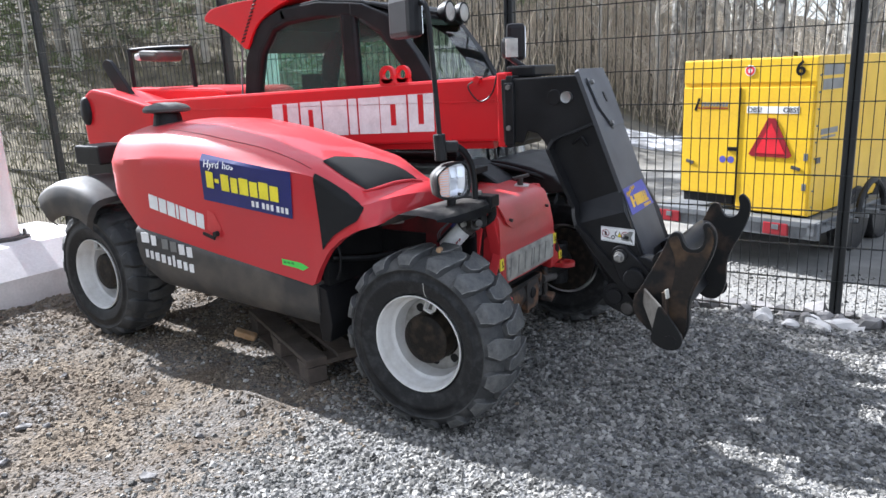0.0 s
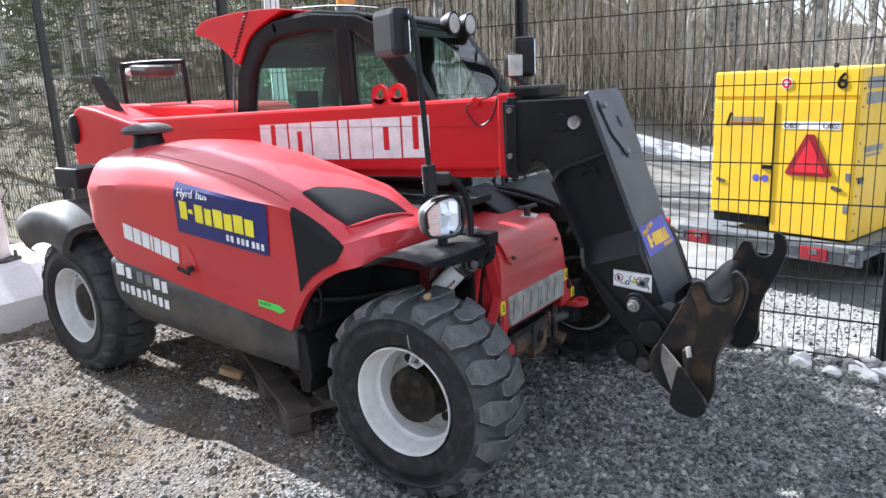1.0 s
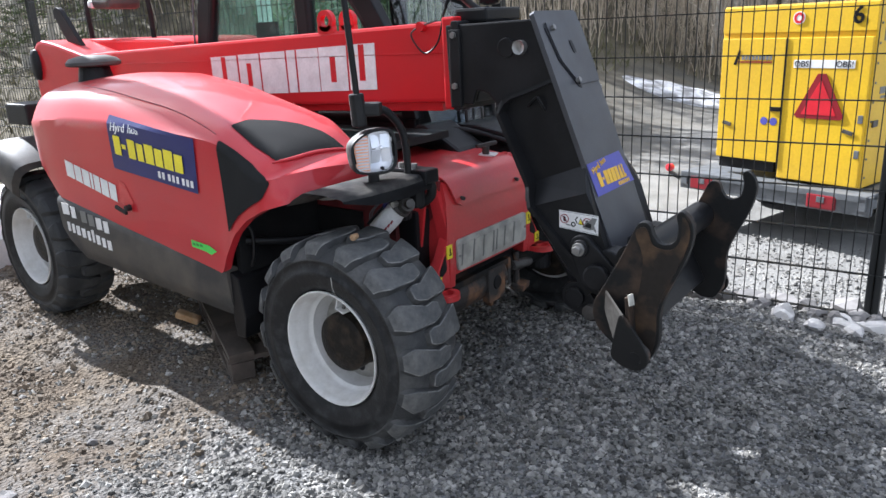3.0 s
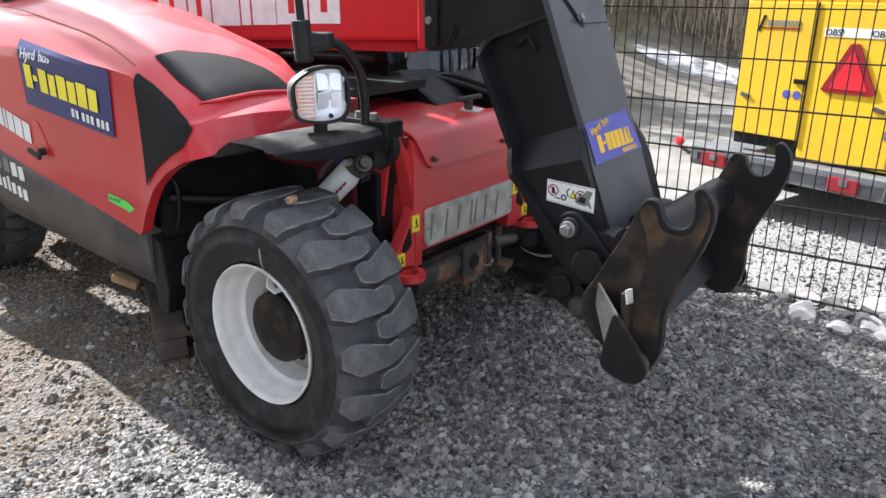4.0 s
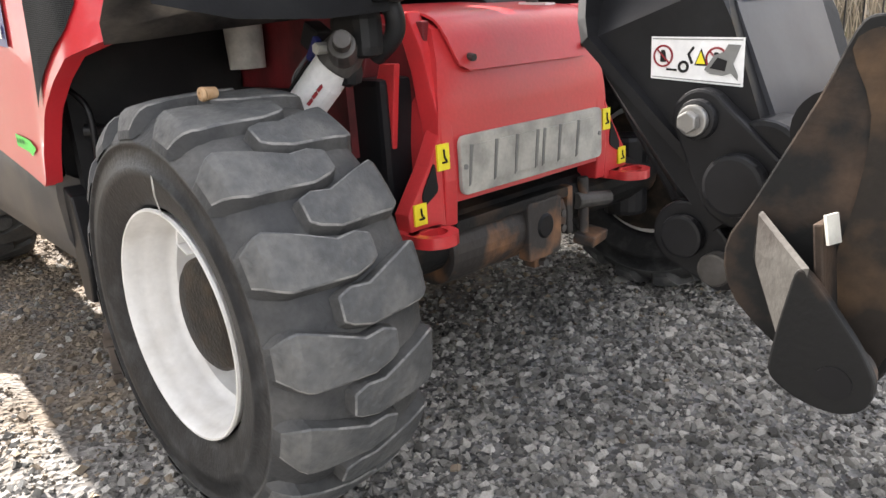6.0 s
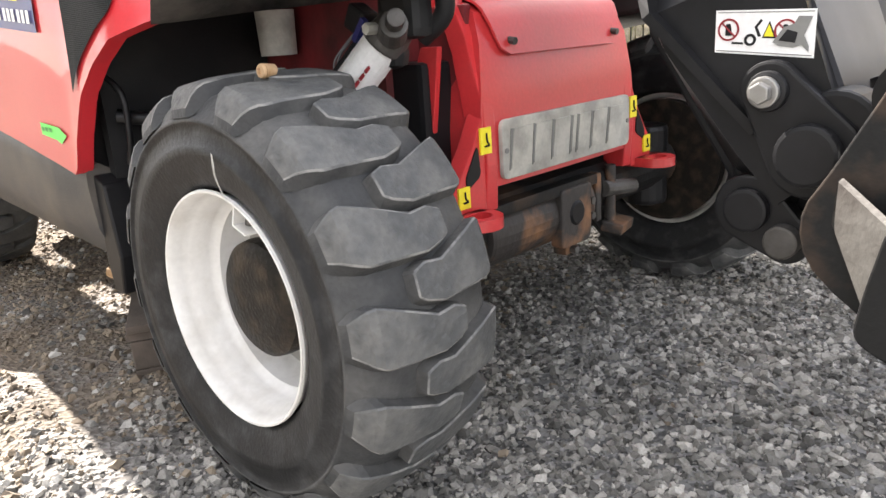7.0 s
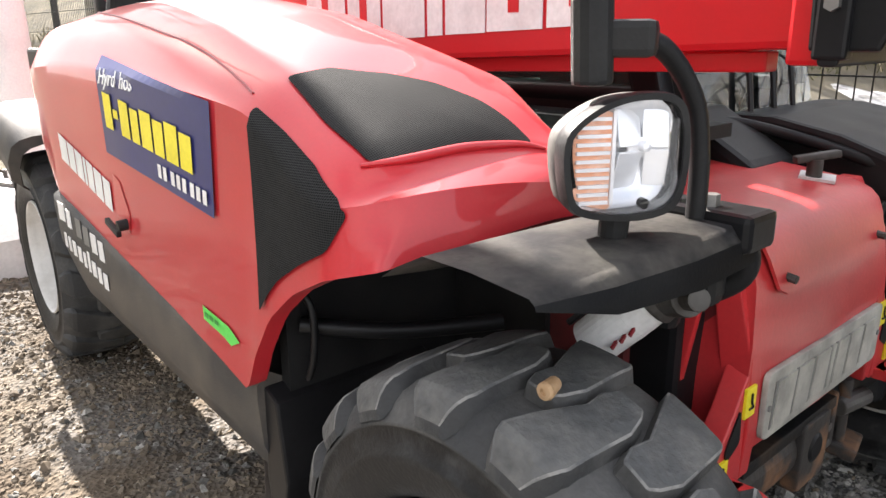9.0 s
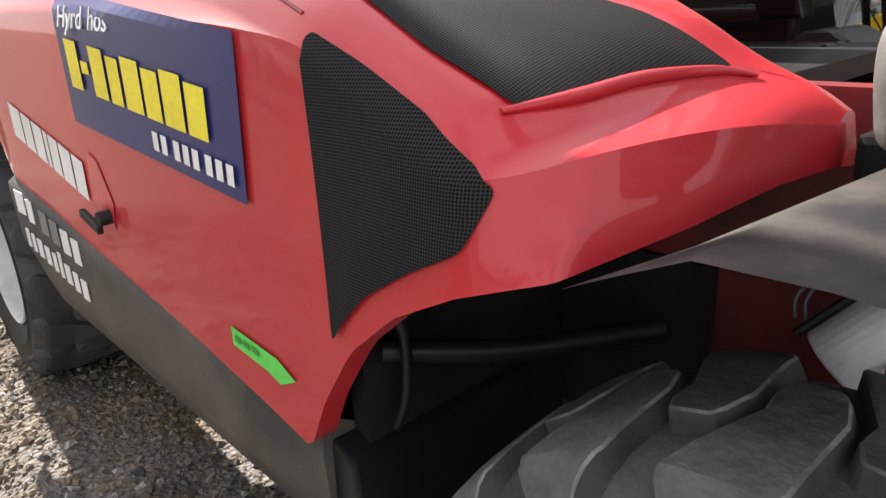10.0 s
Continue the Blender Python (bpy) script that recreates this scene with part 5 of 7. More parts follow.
# cab ---------------------------------------------------------------------------
def cab():
    e = tagged(new("cab"), "black and red operator cab with tinted windows")
    e.parent = machine
    y0, y1 = 0.16, 0.88
    # side frame outline, with an arched window opening
    hole_a = [(-1.87, 1.05), (-1.86, 1.45), (-1.80, 1.66), (-1.68, 1.80), (-1.55, 1.84), (-1.30, 1.855), (-1.12, 1.84), (-1.10, 1.05)]
    hole_b = [(-1.05, 1.05), (-1.06, 1.83), (-0.98, 1.81), (-0.86, 1.74), (-0.70, 1.54), (-0.55, 1.32), (-0.46, 1.05)]
    for y, w in ((y0, "near"), (y1, "far")):
        for hole in (hole_a, hole_b):
            line = [(x, y, z) for x, z in hole]
            part("window_frame", tube(line + [line[0]], 0.030, 8, k=1), BLACK, e, "black rounded window frame", smooth=60)
            g = part("side_window", prism(hole, y - 0.003, y + 0.003), WINDOW, e, "tinted side window")
            g.visible_shadow = False
        part("side_panel", prism([(-1.98, 0.62), (-0.40, 0.62), (-0.40, 1.06), (-1.98, 1.06)], y - 0.02, y + 0.02), BLACK, e, "black lower side panel", bevel=0.01)
        part("rear_pillar", prism([(-1.98, 1.0), (-1.87, 1.0), (-1.86, 1.45), (-1.80, 1.66), (-1.68, 1.80), (-1.55, 1.84), (-1.58, 1.91), (-1.80, 1.84), (-1.93, 1.62), (-1.98, 1.35)], y - 0.03, y + 0.03), BLACK, e, "black curved rear pillar", bevel=0.008)
        part("door_pillar", prism([(-1.11, 1.0), (-1.045, 1.0), (-1.05, 1.86), (-1.12, 1.86)], y - 0.028, y + 0.028), BLACK, e, "black door pillar", bevel=0.008)
        part("front_pillar", prism([(-1.06, 1.83), (-0.98, 1.805), (-0.86, 1.735), (-0.70, 1.535), (-0.55, 1.315), (-0.46, 1.05), (-0.38, 1.05), (-0.47, 1.36), (-0.62, 1.60), (-0.80, 1.815), (-0.98, 1.89), (-1.06, 1.90)], y - 0.032, y + 0.032), BLACK, e, "black sloping front pillar", bevel=0.008)
        part("roof_rail", prism([(-1.60, 1.84), (-1.30, 1.85), (-1.05, 1.83), (-1.05, 1.90), (-1.30, 1.925), (-1.60, 1.905)], y - 0.03, y + 0.03), BLACK, e, bevel=0.008)
    # windshield and roof glass between the pillars
    scr = [(-0.31, 0.92), (-0.36, 1.10), (-0.47, 1.36), (-0.62, 1.60), (-0.79, 1.80)]
    bm = bmesh.new()
    rows = [[bm.verts.new((x, y, z)) for y in np.linspace(y0 + 0.03, y1 - 0.03, 5)] for x, z in scr]
    for q, w in zip(rows, rows[1:]):
        for j in range(4):
            bm.faces.new((q[j], q[j + 1], w[j + 1], w[j]))
    bmesh.ops.solidify(bm, geom=bm.faces[:], thickness=0.006)
    ws = part("windshield", bm, SCREEN, e, "tinted windshield reflecting the sky", smooth=60)
    ws.visible_shadow = False
    part("windshield_header", prism([(-0.80, 1.775), (-0.72, 1.80), (-0.80, 1.87), (-0.95, 1.90), (-0.95, 1.86)], y0, y1), BLACK, e, bevel=0.01)
    part("roof", prism([(-1.95, 1.70), (-1.80, 1.85), (-1.60, 1.92), (-1.30, 1.945), (-1.0, 1.91), (-0.80, 1.85), (-0.80, 1.82), (-1.0, 1.87), (-1.30, 1.90), (-1.6, 1.88), (-1.78, 1.80), (-1.90, 1.66)], y0, y1), BLACK, e, "black cab roof", bevel=0.01)
    # red tail spoiler
    sp = [(-2.25, 1.88), (-2.23, 1.925), (-2.14, 1.958), (-1.85, 1.978), (-1.55, 1.972), (-1.50, 1.955), (-1.62, 1.918), (-1.74, 1.86), (-1.82, 1.79), (-1.88, 1.70), (-1.915, 1.695), (-1.99, 1.76), (-2.12, 1.84)]
    part("rear_spoiler", prism([p[:2] for p in catmull([Vector((a, b, 0)) for a, b in sp], 3, closed=True)], y0 - 0.045, y1 + 0.045), RED, e, "red rear roof spoiler", bevel=0.02)
    part("tail_lamp", box((-2.24, 0.22, 1.90), (0.05, 0.10, 0.05)), PLASTIC, e, bevel=0.01)
    # rear wall, window and interior
    part("rear_wall", prism([(y0, 0.62), (y1, 0.62), (y1, 1.10), (y0, 1.10)], -1.97, -1.93, axis="x"), BLACK, e)
    rw = part("rear_window", prism([(y0, 1.10), (y1, 1.10), (y1, 1.70), (y0, 1.70)], -1.955, -1.95, axis="x"), WINDOW, e)
    rw.visible_shadow = False
    part("cab_floor", box((-1.16, 0.52, 0.64), (1.56, 0.72, 0.04)), BLACK, e)
    part("seat_base", box((-1.50, 0.52, 0.95), (0.50, 0.48, 0.14), rot(0, -6, 0)), PLASTIC, e, "black seat cushion", bevel=0.04)
    part("seat_back", box((-1.72, 0.52, 1.20), (0.13, 0.46, 0.44), rot(0, -10, 0)), PLASTIC, e, "black seat back", bevel=0.05)
    part("sun_visor", box((-1.28, 0.60, 1.78), (0.30, 0.30, 0.13), rot(0, -4, 0)), PLASTIC, e, "dark roof console", bevel=0.05)
    part("dashboard", box((-0.68, 0.52, 1.05), (0.34, 0.62, 0.22), rot(0, 20, 0)), PLASTIC, e, "black dashboard", bevel=0.04)
    wheel = lathe([(0.170 + 0.014 * math.cos(a), 0.014 * math.sin(a)) for a in np.linspace(0, 2 * math.pi, 8, endpoint=False)], 28, axis="z", closed=True)
    wheel.transform(Matrix.Translation((-0.98, 0.52, 1.30)) @ Matrix.Rotation(radians(-35), 4, "Y"))
    part("steering_wheel", wheel, PLASTIC, e, "black steering wheel", smooth=60)
    part("steering_column", cyl((-0.98, 0.52, 1.30), (-0.72, 0.52, 1.0), 0.035, n=12), PLASTIC, e)
    part("cooler_grid", box((-1.48, 0.24, 1.47), (0.16, 0.02, 0.10)), PLASTIC, e)
    for y in (0.42, 0.55, 0.66):
        part("wiper", tube([(-0.30, y, 0.98), (-0.345, y + 0.04, 1.13), (-0.42, y + 0.08, 1.33)], 0.008, 6), PLASTIC, e, "black wiper arm")
    # black cowl and hydraulic hoses in front of the windshield
    part("cowl", prism([(-0.40, 0.78), (-0.40, 0.97), (-0.33, 1.005), (-0.22, 1.005), (-0.06, 0.975), (0.07, 0.93), (0.14, 0.87), (0.13, 0.845), (-0.1, 0.82)], 0.36, 0.94), PLASTIC, e, "black front fender and cowl", bevel=0.04)
    part("inner_guard", prism([(-0.42, 0.80), (-0.42, 0.99), (-0.38, 1.03), (-0.33, 1.03), (-0.14, 0.92), (-0.10, 0.80)], 0.12, 0.34), PLASTIC, e, bevel=0.02)
    for k in range(3):
        part("hose", tube([(-0.30, 0.02 + 0.05 * k, 1.00), (-0.28, 0.30 + 0.03 * k, 0.99 - 0.02 * k), (-0.02, 0.36 + 0.03 * k, 0.93), (0.12, 0.42 + 0.03 * k, 0.86)], 0.014, 8), PLASTIC, e, "black hydraulic hose", smooth=60)
    # beacon, round work lamps, roof rack wires
    part("beacon_base", cyl((-1.28, 0.40, 1.93), (-1.28, 0.40, 1.975), 0.06, n=20), GALV, e, smooth=40)
    part("beacon", lathe([(0.052, 1.975), (0.055, 2.04), (0.048, 2.085), (0.03, 2.105), (0.0, 2.11)], 20, axis="z", centre=(-1.28, 0.40, 0)), ORANGE, e, "amber beacon", smooth=60)
    for y in (0.56, 0.72):
        w = part("work_lamp", lathe([(0.0, -0.07), (0.04, -0.065), (0.058, -0.03), (0.062, 0.0), (0.054, 0.004), (0.050, 0.0)], 24, axis="x", centre=(-0.66, y, 1.84)), PLASTIC, e, "round black work lamp", smooth=50)
        part("lamp_glass", lathe([(0.0, 0.010), (0.03, 0.007), (0.052, 0.0)], 24, axis="x", centre=(-0.66, y, 1.84)), OFFWHITE, w, "pale round lamp glass", smooth=60)
        part("lamp_bracket", cyl((-0.69, y, 1.78), (-0.69, y, 1.83), 0.012, n=8), PLASTIC, w)
    part("lamp_bar", cyl((-0.76, 0.30, 1.855), (-0.70, 0.80, 1.80), 0.012, n=8), PLASTIC, e)
    coil = [(-1.93 + 0.15 * u + 0.012 * math.cos(u * 75), 0.12 + 0.012 * math.sin(u * 75), 1.72 + 0.25 * u) for u in np.linspace(0, 1, 90)]
    part("coiled_cable", tube(coil, 0.0045, 5, k=1), PLASTIC, e, "coiled black cable")
    part("cable", tube([(-1.93, 0.12, 1.72), (-1.97, 0.12, 1.50), (-1.98, 0.12, 1.30)], 0.006, 6), GALV, e)
    part("antenna_wire", tube([(-1.60, 0.30, 1.985), (-1.25, 0.30, 1.97), (-0.95, 0.28, 1.93)], 0.004, 5), BLACK, e)
    return e


cab()


def mirror(name, arm, head, size, turn, parent, label, glass_side, pane=MIRROR):
    a = part(name, tube(arm, 0.014, 10), PLASTIC, parent, label, smooth=50)
    part("mirror_head", box(head, size, rot(0, 0, turn)), BLACK, a, "black housing", bevel=0.025)
    g = Vector(head) + rot(0, 0, turn) @ Vector((glass_side * (size[0] / 2 + 0.001), 0, 0))
    part("mirror_pane", box(g, (0.004, size[1] * 0.84, size[2] * 0.84), rot(0, 0, turn)), pane, a, "pane", bevel=0.001)
    return a


# big mirror on a long arm in front of the hood
mirror("mirror_arm", [(0.085, -0.50, 0.955), (0.083, -0.50, 1.04), (0.075, -0.515, 1.12), (0.055, -0.57, 1.185), (0.035, -0.64, 1.195)], (-0.14, -0.64, 1.725), (0.07, 0.20, 0.17), 62, machine, "black tubular mirror arm", 1)
part("mirror_stem", tube([(0.022, -0.665, 1.16), (0.022, -0.668, 1.25), (0.012, -0.68, 1.55), (-0.005, -0.68, 1.75), (-0.06, -0.66, 1.77)], 0.011, 10, k=4), PLASTIC, machine, "thin black mirror stem", smooth=50)
part("stem_socket", cyl((0.022, -0.663, 1.14), (0.020, -0.668, 1.25), 0.026, n=14), PLASTIC, machine, "black stem socket", bevel=0.006)
part("stem_clamp", box((0.045, -0.625, 1.195), (0.06, 0.07, 0.045), rot(0, 0, -60)), PLASTIC, machine, bevel=0.01)
mirror("front_mirror", [(-0.10, 0.46, 1.30), (-0.16, 0.46, 1.45), (-0.20, 0.46, 1.53)], (-0.22, 0.52, 1.64), (0.10, 0.12, 0.20), 30, machine, "black front mirror", 1)
mirror("boom_lamp", [(0.12, -0.06, 1.50), (0.06, -0.06, 1.54), (0.04, -0.06, 1.56)], (0.04, -0.06, 1.595), (0.05, 0.075, 0.10), -35, machine, "black work lamp on the boom", 1, OFFWHITE)
# rear mirror on a tube frame, rear frame and lamp
part("mirror_frame", tube([(-3.05, 0.10, 1.35), (-3.06, 0.10, 1.70), (-3.03, 0.12, 1.74), (-2.62, 0.22, 1.74), (-2.58, 0.24, 1.70), (-2.57, 0.24, 1.40)], 0.016, 8, k=5), PLASTIC, machine, "black tubular frame", smooth=50)
rm = part("rear_mirror", box((-2.78, 0.14, 1.69), (0.22, 0.22, 0.07), rot(0, 4, 0)), SKIRT, machine, "grey rear mirror housing", bevel=0.03)
part("mirror_end", box((-2.88, 0.10, 1.687), (0.05, 0.16, 0.045), rot(0, 4, 0)), WHITE, rm, "bright mirror end", bevel=0.015)
part("counterweight", prism(round_poly([(-3.10, 1.05), (-3.12, 1.36), (-3.02, 1.46), (-2.90, 1.48), (-2.05, 1.46), (-1.98, 1.42), (-1.98, 1.05)], 0.05), 0.0, 0.62), RED, machine, "red rear body behind the cab", bevel=0.03)
part("boom_tail", prism(round_poly([(-3.15, 1.10), (-3.16, 1.40), (-3.05, 1.49), (-2.85, 1.46), (-2.40, 1.36), (-2.40, 1.10)], 0.05), -0.26, 0.22), RED, machine, "red boom pivot housing", bevel=0.02)
tl = part("tail_light", lathe([(0.0, -0.024), (0.035, -0.022), (0.048, -0.012), (0.05, 0.01)], 24, centre=(0, 0, 0)), PLASTIC, machine, "black oval tail light", smooth=50)
tl.matrix_basis = Matrix.Translation((-3.10, -0.268, 1.34)) @ Matrix.Diagonal((1.0, 1.0, 1.9, 1))
part("tail_amber", box((-3.155, -0.20, 1.33), (0.02, 0.09, 0.10)), ORANGE, machine, "amber tail lens", bevel=0.006)
part("tail_blade", prism(round_poly([(-3.06, 1.645), (-3.02, 1.68), (-2.97, 1.67), (-2.70, 1.36), (-2.78, 1.30), (-2.84, 1.34)], 0.03), -0.13, -0.10), PLASTIC, machine, "dark grey flat strut", bevel=0.004)
part("rear_box", box((-2.42, -0.62, 1.11), (0.24, 0.22, 0.11)), PLASTIC, machine, "black box behind the hood", bevel=0.012)
part("rear_body", box((-2.55, 0.0, 0.80), (0.9, 0.80, 0.5)), BLACK, machine, "black rear body", bevel=0.03)


def rear_fender():
    bm = bmesh.new()
    rows = []
    for a in np.linspace(radians(56), radians(122), 16):
        r = 0.545
        c, s = math.cos(a), math.sin(a)
        prof = [(-0.885, r - 0.20), (-0.905, r - 0.18), (-0.915, r - 0.10), (-0.905, r - 0.035), (-0.88, r - 0.008), (-0.84, r + 0.006), (-0.76, r + 0.012), (-0.58, r + 0.01)]
        rows.append([bm.verts.new((-2.44 + 0.98 * q * c, y, 0.43 + q * s)) for y, q in prof])
    for q, w in zip(rows, rows[1:]):
        for j in range(7):
            bm.faces.new((q[j], q[j + 1], w[j + 1], w[j]))
    for end in (rows[0], rows[-1]):
        low = [bm.verts.new((v.co.x, v.co.y + 0.03, v.co.z - 0.03)) for v in end]
        for j in range(7):
            bm.faces.new((end[j], end[j + 1], low[j + 1], low[j]))
    bmesh.ops.recalc_face_normals(bm, faces=bm.faces)
    bmesh.ops.solidify(bm, geom=bm.faces[:], thickness=0.006)
    return part("rear_fender", bm, SKIRT, machine, "dusty dark plastic rear fender", smooth=50)


rear_fender()


def front_fender():
    """Flat bent plate over the front wheel, carrying the head lamp."""
    bm = bmesh.new()
    # rear tongue slopes down along the hood, the front lip bends down
    grid = [
        [(-0.197, -0.835, 0.874), (-0.165, -0.77, 0.878), (-0.13, -0.68, 0.886), (-0.10, -0.46, 0.90)],
        [(-0.13, -0.860, 0.910), (-0.11, -0.765, 0.914), (-0.09, -0.66, 0.920), (-0.06, -0.46, 0.925)],
        [(-0.06, -0.872, 0.943), (-0.05, -0.77, 0.948), (-0.04, -0.64, 0.950), (-0.02, -0.46, 0.952)],
        [(0.03, -0.876, 0.945), (0.04, -0.765, 0.950), (0.05, -0.63, 0.953), (0.06, -0.46, 0.955)],
        [(0.114, -0.872, 0.936), (0.125, -0.76, 0.945), (0.135, -0.62, 0.950), (0.14, -0.46, 0.955)],
        [(0.126, -0.876, 0.932), (0.143, -0.76, 0.930), (0.153, -0.61, 0.930), (0.155, -0.46, 0.935)],
        [(0.128, -0.876, 0.926), (0.150, -0.76, 0.899), (0.160, -0.60, 0.892), (0.160, -0.46, 0.900)],
    ]
    rows = [[bm.verts.new(p) for p in r] for r in grid]
    for q, w in zip(rows, rows[1:]):
        for j in range(3):
            # lowest lip row gets the black material: its shade is put into the colour
            bm.faces.new((q[j], q[j + 1], w[j + 1], w[j])).material_index = 1 if w is rows[-1] else 0
    bmesh.ops.solidify(bm, geom=bm.faces[:], thickness=0.006)
    f = part("front_fender", bm, [DUSTY, PLASTIC], machine, "dusty dark plastic front fender plate", smooth=60)
    part("fender_bracket", prism([(-0.08, -0.50), (0.165, -0.50), (0.165, -0.42), (-0.08, -0.42)], 0.915, 0.968, axis="z"), BLACK, f, "black mounting bracket", bevel=0.01)
    for x in (0.03, 0.09):
        part("bolt", cyl((x, -0.47, 0.967), (x, -0.47, 0.985), 0.012, n=6), STEEL, f)
    part("hose_bend", tube([(0.07, -0.44, 0.95), (0.125, -0.43, 0.91), (0.120, -0.42, 0.86), (0.07, -0.43, 0.82)], 0.019, 12), PLASTIC, f, "thick black hose", smooth=60)


front_fender()


def head_lamp():
    """Rounded housing turned outwards, with an amber end and a clear reflector; built facing +x, wide along y."""
    e = tagged(new("head_lamp"), "head lamp with clear lens and amber indicator")
    e.parent = machine
    e.matrix_basis = Matrix.Translation((0.083, -0.665, 1.055)) @ Matrix.Rotation(radians(-29), 4, "Z") @ Matrix.Diagonal((0.9, 0.89, 0.97, 1))
    q = [(-0.092, 0.018), (-0.088, -0.035), (-0.070, -0.068), (0.0, -0.080), (0.060, -0.074), (0.086, -0.050), (0.092, 0.0), (0.086, 0.052), (0.066, 0.076), (0.02, 0.080), (-0.03, 0.070), (-0.075, 0.045)]
    q = [v[:2] for v in catmull([(a, b, 0) for a, b in q], 3, closed=True)]
    def ring(s, x):
        return [(x, y * s, z * s) for y, z in q]
    def shell(levels, cap_first=False, cap_last=True):
        bm = bmesh.new()
        rings = [[bm.verts.new(p) for p in ring(s, x)] for s, x in levels]
        for a, b in zip(rings, rings[1:]):
            for j in range(len(a)):
                bm.faces.new((a[j], a[(j + 1) % len(a)], b[(j + 1) % len(a)], b[j]))
        if cap_first:
            bm.faces.new(rings[0])
        if cap_last:
            bm.faces.new(rings[-1])
        return bm
    part("housing", shell(((0.55, -0.095), (0.80, -0.085), (0.93, -0.05), (1.0, -0.035), (1.02, -0.012), (1.0, 0.0), (0.90, 0.0), (0.885, -0.012)), True, False), PLASTIC, e, "black lamp housing", smooth=50)
    part("rear_shell", shell(((0.82, -0.088), (0.955, -0.075), (0.985, -0.045), (0.96, -0.040)), True, False), DUSTY, e, "dusty grey rear shell", smooth=50)
    bm = shell(((0.895, -0.004), (0.7, 0.008), (0.4, 0.013), (0.1, 0.014)))
    bmesh.ops.solidify(bm, geom=bm.faces[:], thickness=0.002)
    g = part("lens", bm, LENS, e, "clear lamp lens", smooth=60)
    g.visible_shadow = False
    part("reflector", shell(((0.89, -0.006), (0.85, -0.022), (0.72, -0.034), (0.3, -0.040))), CHROME, e, "bright pale reflector", smooth=40)
    for k, (y, z, w, h, ty, tz) in enumerate(((0.012, 0.036, 0.040, 0.050, -14, 16), (0.052, 0.034, 0.036, 0.050, -10, -18), (0.012, -0.018, 0.040, 0.050, 16, 12), (0.054, -0.016, 0.034, 0.050, 14, -20), (0.034, 0.010, 0.046, 0.026, 2, 4))):
        part("reflector_facet", box((-0.030 + 0.003 * (k % 2), y, z), (0.005, w, h), rot(0, ty, tz)), CHROME, e, "bright mirror facet", bevel=0.002)
    part("bulb", lathe([(0.0, 0.020), (0.006, 0.017), (0.008, 0.002)], 12, axis="x", centre=(-0.030, 0.034, 0.012)), CHROME, e, smooth=50)
    part("lens_plug", cyl((-0.010, 0.028, -0.058), (0.002, 0.028, -0.058), 0.007, n=10), BLACK, e, "small dark plug")
    edge = [(y, z) for _, y, z in ring(0.85, 0) if y < -0.020]
    edge = sorted(edge, key=lambda v: math.atan2(v[1], v[0] + 0.02) % (2 * math.pi))
    top_z, low_z = max(v[1] for v in edge), min(v[1] for v in edge)
    part("indicator", prism([(-0.016, low_z + 0.004)] + edge[::-1] + [(-0.016, top_z - 0.004)], -0.024, -0.016, axis="x"), AMBERLENS, e, "ribbed amber indicator")
    for k in range(11):
        z = low_z + 0.010 + k * (top_z - low_z - 0.02) / 10
        ys = [v[0] for v in edge if abs(v[1] - z) < 0.02]
        y0 = min(ys) if ys else -0.06
        part("indicator_rib", box((-0.014, (y0 - 0.020) / 2 + 0.004, z), (0.005, max(0.02, -0.020 - y0 - 0.010), 0.0045)), CHROME, e)
    part("divider", box((-0.018, -0.016, 0.0), (0.012, 0.005, 0.12)), CHROME, e)
    part("foot", cyl((-0.035, 0.0, -0.115), (-0.03, 0.0, -0.07), 0.022, n=14), PLASTIC, e, "black lamp foot", bevel=0.004)


head_lamp()


